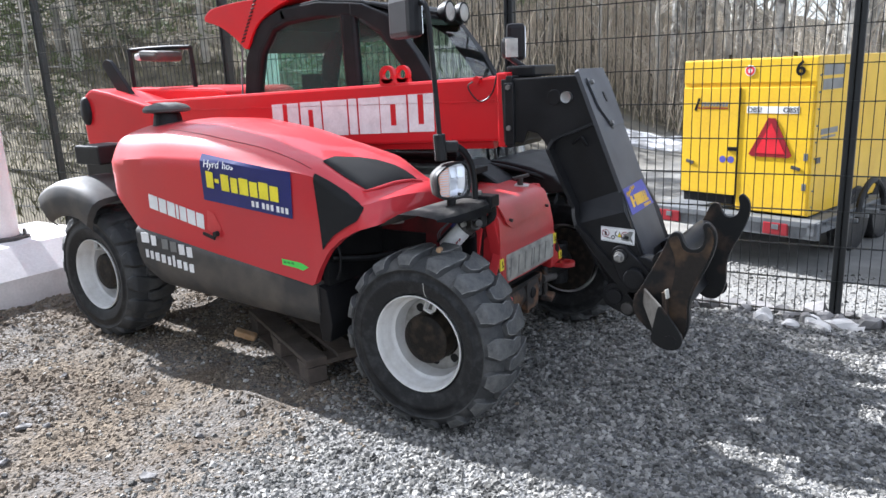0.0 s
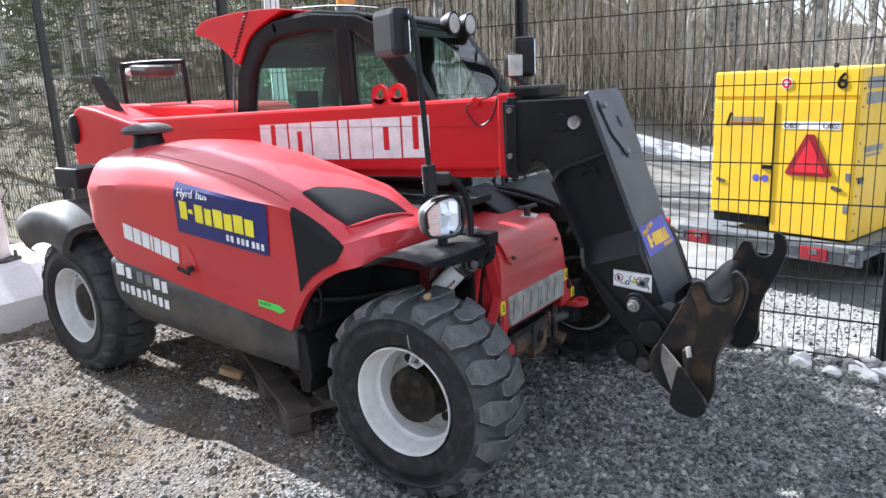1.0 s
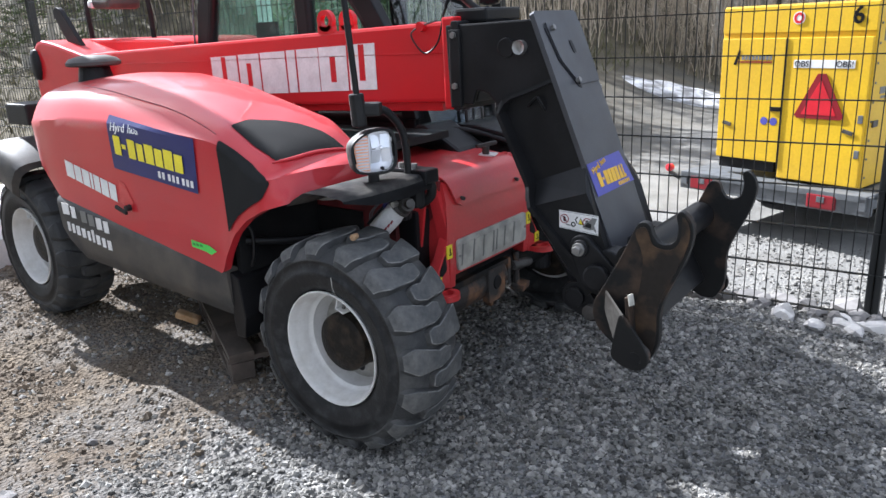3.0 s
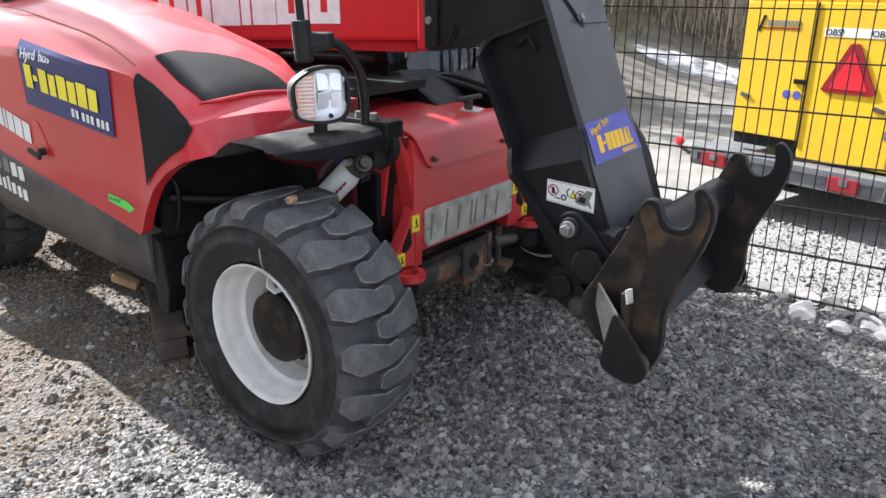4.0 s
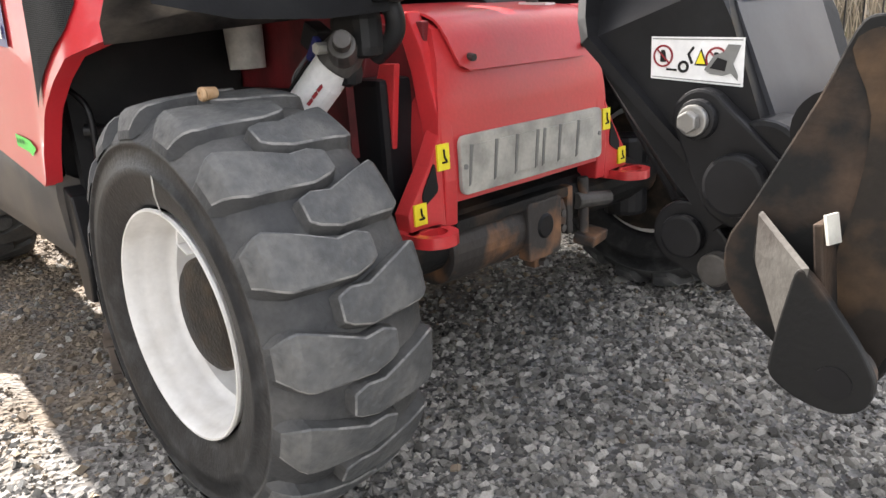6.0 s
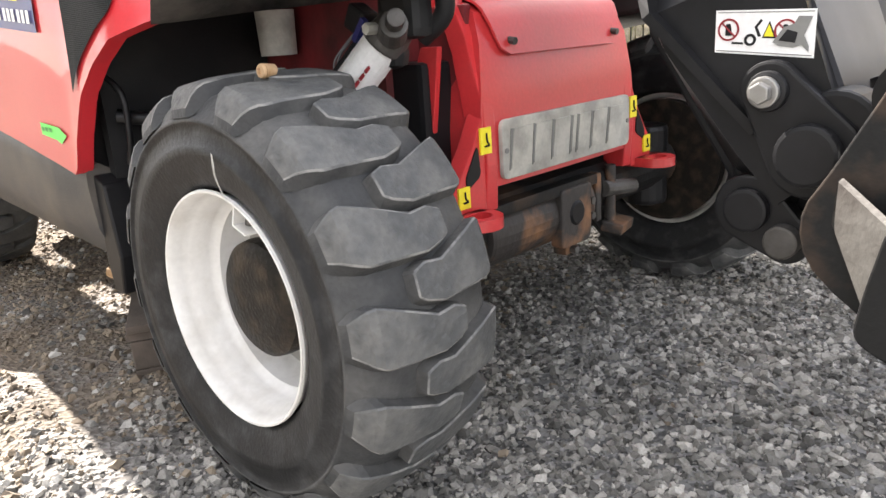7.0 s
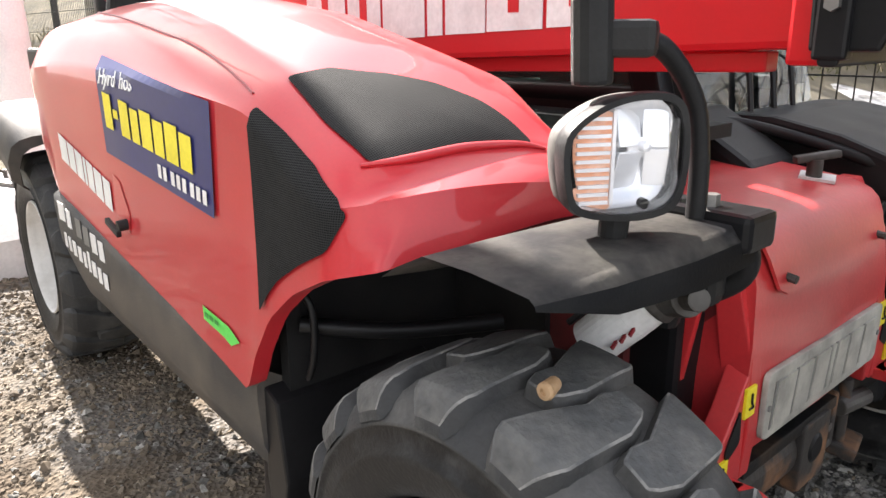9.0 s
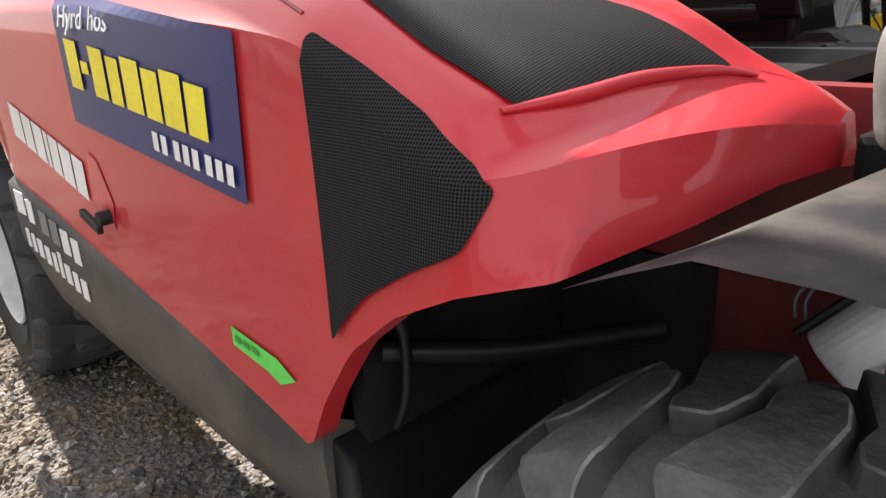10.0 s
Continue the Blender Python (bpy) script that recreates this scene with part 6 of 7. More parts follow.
def fuel_filter():
    e = tagged(new("fuel_filter"), "white fuel filter under a cast head")
    e.parent = machine
    a, d = Vector((-0.066, -0.520, 0.722)), Vector((0.62, 0.26, 0.68)).normalized()
    part("canister", cyl(a, a + d * 0.125, 0.040, n=28), WHITE, e, "white metal canister", bevel=0.004)
    part("label_bar", cyl(a + d * 0.075, a + d * 0.085, 0.0405, n=28), WHITE, e)
    for k in range(3):
        part("red_bar", box(a + d * (0.05 + 0.018 * k) + Vector((0.026, -0.0305, -0.012)), (0.004, 0.020, 0.006), rot(40, 0, 0)), DKRED, e)
    part("dark_bar", cyl(a + Vector((-0.036, -0.012, 0.028)), a + d * 0.11 + Vector((-0.036, -0.012, 0.028)), 0.006, n=8), BLACK, e)
    part("cast_head", cyl(a + d * 0.125, a + d * 0.185, 0.046, 0.036, 20), CAST, e, "grimy cast filter head", bevel=0.006)
    part("pump_knob", cyl(a + d * 0.15 + Vector((0.03, -0.02, 0.0)), a + d * 0.15 + Vector((0.075, -0.055, 0.02)), 0.028, 0.026, 16), CAST, e, "grey priming knob", bevel=0.004)
    part("knob_cap", cyl(a + d * 0.15 + Vector((0.073, -0.053, 0.02)), a + d * 0.15 + Vector((0.10, -0.072, 0.03)), 0.017, n=14), CAST, e, bevel=0.003)
    part("plug", cyl(a + d * 0.17 + Vector((0.0, -0.05, 0.0)), a + d * 0.17 + Vector((0.0, -0.075, 0.0)), 0.011, n=6), OFFWHITE, e)
    part("blue_clip", box(a + d * 0.14 + Vector((-0.04, -0.03, 0.02)), (0.012, 0.012, 0.05), rot(0, 40, 0)), BLUE, e)
    part("connector", box(a + d * 0.14 + Vector((-0.07, 0.0, 0.04)), (0.05, 0.04, 0.05), rot(0, 30, 0)), PLASTIC, e, "black connector", bevel=0.006)
    part("hanger", box(a + d * 0.20, (0.10, 0.06, 0.09)), PLASTIC, e, "black hanger", bevel=0.02)
    part("lower_pump", box((0.030, -0.47, 0.800), (0.055, 0.05, 0.07)), PLASTIC, e, "black lift pump", bevel=0.025)
    for k in range(2):
        part("thin_wire", tube([a + d * 0.14 + Vector((-0.07, 0, 0.03)), a + d * 0.07 + Vector((-0.08 - 0.01 * k, 0.0, 0.02)), a + d * 0.02 + Vector((-0.05 - 0.012 * k, 0.01, 0.02))], 0.0025, 5), GALV, e)


fuel_filter()
# bits on the nose cover
knob = part("bonnet_catch", cyl((-0.03, 0.17, 0.90), (-0.03, 0.17, 0.945), 0.016, n=14), CAST, machine, "grey T-shaped bonnet catch", smooth=40)
part("catch_bar", box((-0.03, 0.175, 0.95), (0.024, 0.095, 0.016), rot(8, 0, -40)), CAST, knob, bevel=0.005)
part("catch_plate", box((-0.03, 0.19, 0.905), (0.07, 0.08, 0.006), rot(0, 5, 20)), WHITE, knob, "pale base plate")

# ---- fence ---------------------------------------------------------------------
FENCE_MAT = material("black_coated_wire", (0.012, 0.013, 0.013), 0.5, fine=60)


def fence():
    e = thing("fence", "black welded mesh fence on square steel posts", "fence")
    posts = [(4.0, 1.34), (1.40, 1.20), (-0.56, 1.12), (-3.10, 1.02), (-5.62, 0.92), (-8.1, 0.80), (-10.6, 0.7)]
    top = 2.45
    for x, y in posts:
        g = rise(x, y)
        p = part("post", box((x, y, (top + g) / 2), (0.06, 0.06, top - g + 0.1)), FENCE_MAT, e, "black steel post", bevel=0.006)
    for (xa, ya), (xb, yb) in zip(posts, posts[1:]):
        a, b = Vector((xa, ya - 0.035, 0)), Vector((xb, yb - 0.035, 0))
        n = int((b - a).length / 0.05)
        verts, faces = [], []
        def bar(p, q, r):
            d = (q - p).normalized()
            s = d.orthogonal().normalized() * r
            t = d.cross(s).normalized() * r
            k = len(verts)
            verts.extend([p + s, p + t, p - s, p - t, q + s, q + t, q - s, q - t])
            faces.extend([(k + i, k + (i + 1) % 4, k + 4 + (i + 1) % 4, k + 4 + i) for i in range(4)])
        low = 0.06
        for i in range(n + 1):
            p = a.lerp(b, i / n)
            bar(p + Vector((0, 0, low)), p + Vector((0, 0, top - 0.03)), 0.0030)
        for k in range(13):
            z = low + 0.03 + k * 0.195
            for dy in (-0.007, 0.007):
                bar(a + Vector((0, dy, z)), b + Vector((0, dy, z)), 0.0036)
        mesh_of("mesh_panel", verts, faces, FENCE_MAT, e, "welded black wire panel")


fence()


# ---- pole on its concrete foot ----------------------------------------------------
def pole():
    e = thing("flag_pole", "white tapered steel pole bolted to a concrete foot", "pole")
    bm = cyl((-4.12, -0.47, 0.42), (-4.02, -0.47, 5.0), 0.115, 0.055, 32)
    part("shaft", bm, POLE, e, "white tapered shaft", smooth=40)
    part("flange", cyl((-4.12, -0.47, 0.395), (-4.12, -0.47, 0.425), 0.19, n=8), CAST, e, "grey base flange", bevel=0.004)
    for i in range(4):
        a = radians(45 + 90 * i)
        part("anchor_bolt", cyl((-4.12 + 0.155 * math.cos(a), -0.47 + 0.155 * math.sin(a), 0.42), (-4.12 + 0.155 * math.cos(a), -0.47 + 0.155 * math.sin(a), 0.47), 0.014, n=6), CAST, e)
    bm = bmesh.new()
    lo = [bm.verts.new(p) for p in ((-5.1, -1.15, -0.05), (-3.50, -1.15, -0.05), (-3.50, 0.35, -0.05), (-5.1, 0.35, -0.05))]
    mid = [bm.verts.new((v.co.x, v.co.y, 0.22)) for v in lo]
    hi = [bm.verts.new(p) for p in ((-4.6, -0.85, 0.40), (-3.75, -0.85, 0.40), (-3.75, 0.05, 0.40), (-4.6, 0.05, 0.40))]
    bm.faces.new(lo[::-1])
    bm.faces.new(hi)
    for q, w in ((lo, mid), (mid, hi)):
        for j in range(4):
            bm.faces.new((q[j], q[(j + 1) % 4], w[(j + 1) % 4], w[j]))
    f = thing("concrete_foot", "pale cast concrete pole foot on gravel", "concrete foot")
    part("block", bm, CONCRETE, f, bevel=0.02)


pole()


def second_pole():
    e = thing("flag_pole", "slender white steel pole standing behind the fence", "pole")
    z = rise(-3.6, 2.0)
    part("shaft", cyl((-3.6, 2.0, z - 0.05), (-3.6, 2.0, z + 7.0), 0.075, 0.05, 24), POLE, e, "white shaft", smooth=40)
    part("collar", cyl((-3.6, 2.0, z - 0.03), (-3.6, 2.0, z + 0.08), 0.12, n=16), CAST, e, bevel=0.006)


second_pole()


# ---- pallet under the machine ----------------------------------------------------
def pallet():
    m = Matrix.Translation((-1.007, -0.22, 0.0)) @ Matrix.Rotation(radians(-27), 4, "Z")
    e = thing("pallet", "dark weathered wooden pallet under the machine", "pallet", m=m)
    for y in (-0.33, 0, 0.33):
        part("bottom_board", box((0, y, 0.012), (1.0, 0.10, 0.022)), WOOD, e, bevel=0.003)
        for x in (-0.43, 0, 0.43):
            part("block", box((x, y, 0.063), (0.14, 0.10, 0.078)), WOOD, e, bevel=0.004)
    for x in (-0.43, 0, 0.43):
        part("cross_board", box((x, 0, 0.113), (0.12, 0.78, 0.022)), WOOD, e, bevel=0.003)
    for y in (-0.33, -0.16, 0, 0.16, 0.33):
        part("deck_board", box((0, y, 0.136), (1.0, 0.11, 0.022)), WOOD, e, bevel=0.003)
    f = thing("wood_chunk", "split pale wooden chunk on the ground", "wood chunk")
    part("chunk", box((-1.52, -0.47, 0.05), (0.13, 0.05, 0.04), rot(10, 20, 30)), PALEWOOD, f, bevel=0.012)


pallet()

plug = thing("wood_plug", "small orange-brown wooden plug on the tyre", "plug")
part("peg", tube([(0.071, -0.772, 0.789), (0.078, -0.797, 0.789)], [0.0095, 0.0120], 14, k=1), PALEWOOD, plug, smooth=50)
part("cut_end", lathe([(0.0, -0.003), (0.004, -0.0025), (0.005, -0.006), (0.0105, -0.005), (0.012, 0.0)], 14, centre=(0.078, -0.796, 0.789)), PALEWOOD, plug, "hollow cut end", smooth=40)


# ---- yellow generator on a road trailer --------------------------------------------
def generator():
    m = Matrix.Translation((-0.20, 4.0, 0.0)) @ Matrix.Rotation(radians(-16), 4, "Z")
    g = thing("generator", "yellow mobile power generator with two rear doors on a trailer", "generator", m=m)
    W, L, Z0, Z1 = 1.22, 2.1, 0.14, 1.50
    part("body", prism([(0, Z0 + 0.14), (0.56, Z0 + 0.14), (0.56, Z0), (W, Z0), (W, Z1), (0, Z1)], 0.015, L), YELLOW, g, "yellow sheet steel body", bevel=0.012)
    part("intake_opening", box((0.28, 0.05, Z0 + 0.09), (0.50, 0.06, 0.10)), BLACK, g, "dark air opening")
    part("left_door", box((0.289, 0.005, 0.76), (0.553, 0.03, 0.98)), YELLOW, g, "yellow rear door", bevel=0.006)
    part("right_door", box((0.891, 0.005, 0.70), (0.633, 0.03, 1.10)), YELLOW, g, "yellow rear door", bevel=0.006)
    part("door_gap", box((0.570, -0.002, 0.74), (0.007, 0.034, 1.02)), BLACK, g)
    part("top_band", box((W / 2, 0.012, 1.39), (W - 0.01, 0.02, 0.20)), YELLOW, g, bevel=0.004)
    for z in (0.40, 0.66):
        part("hinge", box((1.18, -0.012, z), (0.035, 0.012, 0.06)), GALV, g, bevel=0.003)
    for x, z in ((0.10, 0.56), (1.10, 0.56)):
        part("latch", box((x, -0.014, z), (0.08, 0.012, 0.03), rot(0, 15, 0)), CAST, g, "grey door latch", bevel=0.004)
    part("lock", box((0.52, -0.016, 0.70), (0.09, 0.014, 0.035)), BLACK, g, bevel=0.004)
    for x in (0.43, 0.51):
        part("blue_sign", lathe([(0, -0.012), (0.032, -0.012), (0.032, -0.008)], 18, centre=(x, 0, 0.60)), VIOLET, g, "small round blue sign")
    # reflective triangle with cut corners
    t = part("reflector_triangle", prism([(0.68, 0.665), (0.705, 0.645), (1.035, 0.645), (1.06, 0.665), (0.90, 0.985), (0.84, 0.985)], -0.012, -0.020), DKRED, g, "red reflective triangle")
    part("inner_triangle", prism([(0.735, 0.675), (1.005, 0.675), (0.87, 0.945)], -0.020, -0.0225), REDSIGN, t)
    part("white_strip", box((0.87, -0.012, 1.055), (0.46, 0.003, 0.06)), WHITE, g, "white notice strip")
    face = Matrix(((1, 0, 0, 0), (0, 0, -1, -0.0145), (0, 1, 0, 0), (0, 0, 0, 1)))
    letters("notice", "OBS!", 0.062, BLACK, g, Matrix.Translation((0.96, 0, 1.035)) @ face)
    letters("notice", "OBS!", 0.062, BLACK, g, Matrix.Translation((0.645, 0, 1.035)) @ face)
    letters("unit_number", "6", 0.17, BLACK, g, Matrix.Translation((1.04, 0, 1.345)) @ Matrix(((1, 0, 0, 0), (0, 0, -1, -0.003), (0, 1, 0, 0), (0, 0, 0, 1))), bold=0.004)
    part("round_badge", lathe([(0, -0.004), (0.048, -0.004), (0.048, 0.0)], 22, centre=(0.645, 0, 1.395)), WHITE, g, "small round badge")
    part("badge_ring", lathe([(0.022, -0.006), (0.040, -0.006), (0.040, -0.004), (0.022, -0.004)], 22, centre=(0.645, 0, 1.395), closed=True), REDSIGN, g)
    # name print: a tall first sign, a row of short ones and a line under them
    part("name_bar", prism([(0.125, 1.045), (0.150, 1.040), (0.185, 1.155), (0.165, 1.158)], -0.0115, -0.0135), BLACK, g, "dark printed sign")
    for k in range(9):
        x = 0.195 + 0.030 * k
        part("name_bar", prism([(x, 1.082), (x + 0.021, 1.082), (x + 0.024, 1.122), (x + 0.003, 1.122)], -0.0115, -0.0135), GREYTXT, g, "dark printed sign")
    part("name_bar", box((0.31, -0.0125, 1.066), (0.30, 0.002, 0.010)), DKRED, g, "thin red printed line")
    # marks on the long side
    for k, (y, z, w, h) in enumerate(((0.12, 1.38, 0.42, 0.09), (0.12, 1.26, 0.42, 0.09), (0.15, 0.86, 0.36, 0.05), (0.17, 0.81, 0.30, 0.02))):
        part("name_bar", box((W + 0.002, y + w / 2, z), (0.004, w, h)), GREYTXT, g, "dark printed bar")
    part("side_latch", box((W + 0.008, 0.12, 0.62), (0.014, 0.08, 0.05)), CAST, g, bevel=0.004)
    for x in (0.3, 0.9):
        part("lifting_eye", cyl((x, 0.3, Z1), (x, 0.3, Z1 + 0.04), 0.02, n=10), BLACK, g)
    for i in range(9):
        part("bolt", cyl((W + 0.001, 0.06, 0.22 + i * 0.14), (W + 0.008, 0.06, 0.22 + i * 0.14), 0.009, n=6), GALV, g)
    # trailer
    tr = thing("trailer", "galvanised two-axle trailer carrying the generator", "trailer", m=m)
    part("rear_beam", box((0.56, -0.10, 0.045), (1.62, 0.06, 0.15)), GALV, tr, "galvanised rear beam", bevel=0.006)
    part("deck", box((0.56, 1.0, 0.10), (1.58, 2.3, 0.05)), GALV, tr, "galvanised deck", bevel=0.004)
    for x in (-0.20, 1.32):
        part("side_rail", box((x, 1.0, 0.06), (0.06, 2.3, 0.10)), GALV, tr, bevel=0.005)
    for k in range(5):
        part("ladder_rung", box((1.40 + 0.0, 0.1 + 0.25 * k, 0.09), (0.22, 0.03, 0.03)), GALV, tr)
    for x in (-0.02, 1.02):
        part("tail_lamp", box((x, -0.14, 0.04), (0.22, 0.03, 0.11)), DKRED, tr, "red tail lamp", bevel=0.01)
        part("clear_lens", box((x, -0.156, 0.058), (0.06, 0.006, 0.045)), GALV, tr, "pale lamp lens", bevel=0.002)
    part("bumper_rod", cyl((-0.26, -0.12, 0.05), (-0.36, -0.14, 0.10), 0.018, n=10), CAST, tr)
    part("marker", lathe([(0, -0.03), (0.035, -0.02), (0.035, 0.02), (0, 0.03)], 14, centre=(-0.36, -0.14, 0.14)), REDSIGN, tr, "small red marker lamp", smooth=50)
    for x in (-0.05, 1.17):
        for y in (1.1, 1.8):
            w = part("wheel", lathe([(0.0, -0.05), (0.19, -0.06), (0.20, -0.08), (0.30, -0.085), (0.32, -0.06), (0.32, 0.06), (0.30, 0.085), (0.2, 0.08), (0.0, 0.06)], 28, axis="x", centre=(x, y, -0.05)), SIDEWALL, tr, "black trailer tyre", smooth=40)
    part("mudguard", tube([(1.36, 0.75, -0.02), (1.36, 0.85, 0.22), (1.36, 1.10, 0.34), (1.36, 1.35, 0.22), (1.36, 1.45, 0.0)], 0.03, 8), PLASTIC, tr, "black plastic mudguard")
    part("jack", cyl((0.3, -0.05, -0.36), (0.3, -0.05, 0.0), 0.025, n=10), GALV, tr)


generator()

# ---- woods, stones and gravel ------------------------------------------------------
BARK_PALE = material("pale_birch_bark", (0.55, 0.53, 0.48), 0.8, dark=(0.12, 0.11, 0.10), scale=5, fine=30, bump=0.3, objvar=0.25)
BARK = material("grey_brown_bark", (0.42, 0.39, 0.34), 0.85, dark=(0.28, 0.26, 0.22), scale=5, fine=30, bump=0.4, objvar=0.3)
TWIG = material("bare_twigs", (0.44, 0.40, 0.34), 0.85, dark=(0.54, 0.50, 0.44), scale=2, fine=20, objvar=0.3)
NEEDLE = material("pine_needles", (0.15, 0.18, 0.08), 0.7, dark=(0.09, 0.12, 0.05), scale=1.5, fine=12, objvar=0.25)
BRUSH = material("dry_undergrowth", (0.44, 0.375, 0.29), 0.9, dark=(0.30, 0.25, 0.185), scale=0.7, fine=6, island=0.35)
GRASS = material("dry_yellow_grass", (0.17, 0.15, 0.085), 0.9, dark=(0.085, 0.09, 0.04), scale=0.5, fine=6, island=0.3)


def sticks(lines, sides=3):
    """Many thin tapered bars as vertices and faces; each line is points with radii."""
    verts, faces = [], []
    for line in lines:
        k0 = len(verts)
        for i, (p, r) in enumerate(line):
            q = line[min(i + 1, len(line) - 1)][0] - line[max(i - 1, 0)][0]
            s = q.orthogonal().normalized()
            t = q.normalized().cross(s)
            for j in range(sides):
                a = 2 * math.pi * j / sides
                verts.append(p + r * (math.cos(a) * s + math.sin(a) * t))
        for i in range(len(line) - 1):
            for j in range(sides):
                a, b = k0 + i * sides + j, k0 + i * sides + (j + 1) % sides
                faces.append((a, b, b + sides, a + sides))
    return verts, faces


def grow(rng, p, d, length, r, depth, out, twigs):
    line = [(p.copy(), r)]
    n = 5 if depth == 0 else 3
    for i in range(n):
        d = (d + Vector((rng.gauss(0, 0.09), rng.gauss(0, 0.09), rng.gauss(0.02, 0.05)))).normalized()
        p = p + d * (length / n)
        line.append((p.copy(), r * (1 - 0.8 * (i + 1) / n) + 0.002))
        if depth < 3 and (i > 0 or depth > 0):
            for _ in range((3, 2, 1)[depth]):
                a = rng.uniform(0, 2 * math.pi)
                side = (d * rng.uniform(0.5, 1.1) + Vector((math.cos(a), math.sin(a), rng.uniform(-0.1, 0.4)))).normalized()
                grow(rng, p.copy(), side, length * rng.uniform(0.25, 0.42), max(0.0025, r * 0.32 * (1 - 0.5 * i / n)), depth + 1, out, twigs)
    (out if depth == 0 else twigs).append(line)


def bare_tree(seed, height, pale):
    rng = random.Random(seed)
    out, twigs = [], []
    grow(rng, Vector((0, 0, -0.15)), Vector((rng.gauss(0, 0.06), rng.gauss(0, 0.06), 1)).normalized(), height, 0.011 * height + 0.02, 0, out, twigs)
    # low shoots
    for _ in range(5):
        a = rng.uniform(0, 6.28)
        grow(rng, Vector((0, 0, rng.uniform(0.3, height * 0.35))), Vector((math.cos(a), math.sin(a), 0.7)).normalized(), height * 0.22, 0.012, 2, out, twigs)
    e = thing("birch_tree" if pale else "bare_tree", "slender pale birch with bare twigs" if pale else "bare grey-brown tree without leaves", "tree", "bare trees of the wood")
    mesh_of("trunk", *sticks(out, 6), BARK_PALE if pale else BARK, e, smooth=True)
    tagged(mesh_of("crown", *sticks(twigs, 3), TWIG, e), "bare thin twigs")
    return e


def pine(seed, height):
    rng = random.Random(seed)
    trunk = [[(Vector((0.02 * i * rng.gauss(0, 1), 0, height * i / 6 - 0.15)), 0.016 * height * (1 - i / 6.5)) for i in range(7)]]
    limbs, verts, faces = [], [], []
    for k in range(34):
        u = rng.uniform(0.08, 0.97)
        a = rng.uniform(0, 6.28)
        reach = (1.05 - u) * height * 0.30 * rng.uniform(0.6, 1.1) + 0.2
        p0 = Vector((0, 0, u * height))
        p1 = p0 + Vector((math.cos(a), math.sin(a), rng.uniform(-0.05, 0.3))) * reach
        limbs.append([(p0, 0.02), (p0.lerp(p1, 0.6) + Vector((0, 0, -0.05)), 0.012), (p1, 0.004)])
        for c in range(12):
            q = p0.lerp(p1, rng.uniform(0.25, 1.05)) + Vector((rng.gauss(0, 0.12), rng.gauss(0, 0.12), rng.gauss(0.04, 0.09)))
            for _ in range(6):
                d = Vector((rng.gauss(0, 1), rng.gauss(0, 1), rng.gauss(0.3, 0.8))).normalized() * rng.uniform(0.10, 0.22)
                s = d.orthogonal().normalized() * 0.018
                n = len(verts)
                verts += [q - s, q + s, q + d]
                faces.append((n, n + 1, n + 2))
    e = thing("pine_tree", "young green pine with loose needle clumps", "tree", "pines of the wood")
    mesh_of("trunk", *sticks(trunk, 7), BARK, e, smooth=True)
    tagged(mesh_of("limb", *sticks(limbs, 3), BARK, e), kind="stuff")
    tagged(mesh_of("crown", verts, faces, NEEDLE, e), "loose green needle clumps")
    return e


def woods():
    rng = random.Random(5)
    kinds = [bare_tree(11, 8.5, True), bare_tree(12, 7.0, False), bare_tree(13, 9.5, True), bare_tree(14, 6.0, False), bare_tree(15, 8.0, False)]
    pines = [pine(21, 6.5), pine(22, 5.0), pine(23, 8.0)]
    used = set()
    def put(e, x, y, s):
        m = Matrix.Translation((x, y, rise(x, y) - 0.02)) @ Matrix.Rotation(rng.uniform(0, 6.28), 4, "Z") @ Matrix.Diagonal((s, s, s * rng.uniform(0.9, 1.15), 1))
        if e.name not in used:
            used.add(e.name)
            e.matrix_basis = m
        else:
            c = copy_thing(e, Matrix())
            c.matrix_basis = m
    spots = []
    # straight behind and to the rear: a dense young wood
    for _ in range(95):
        x, y = rng.uniform(-30, 4), rng.uniform(9, 34)
        if y < 15.5 - 0.30 * max(0, x + 8) and x > -8:
            y += 7
        spots.append((x, y))
    # farther to the front, beyond the road
    for _ in range(26):
        spots.append((rng.uniform(-6, 26), rng.uniform(19, 46)))
    # edge of the wood right behind the road
    for _ in range(70):
        x = rng.uniform(-14, 9)
        spots.append((x, 15.5 - 0.12 * x + rng.uniform(0, 9) ** 1.0))
    for i, (x, y) in enumerate(spots):
        if x > 9 and y < 28:
            continue
        put(kinds[i % 5] if rng.random() > 0.12 else kinds[3], x, y, rng.uniform(0.75, 1.25))
    for k in range(74):
        x, y = (rng.uniform(-26, -7), rng.uniform(6.5, 22)) if k % 2 else (rng.uniform(-34, -14), rng.uniform(12, 34))
        put(pines[rng.randrange(3)], x, y, rng.uniform(0.7, 1.2))
    for _ in range(12):
        x = rng.uniform(-24, -8.5)
        put(pines[rng.randrange(3)], x, 3.0 + rng.uniform(0, 11), rng.uniform(0.7, 1.15))
    # unseen pines added behind the walk to hold back sky light from that side
    for _ in range(34):
        put(pines[rng.randrange(3)], rng.uniform(-24, 3), rng.uniform(-19, -9.5), rng.uniform(1.3, 1.9))
    for _ in range(7):
        put(pines[rng.randrange(3)], rng.uniform(-5, 30), rng.uniform(34, 52), rng.uniform(0.6, 1.0))


woods()


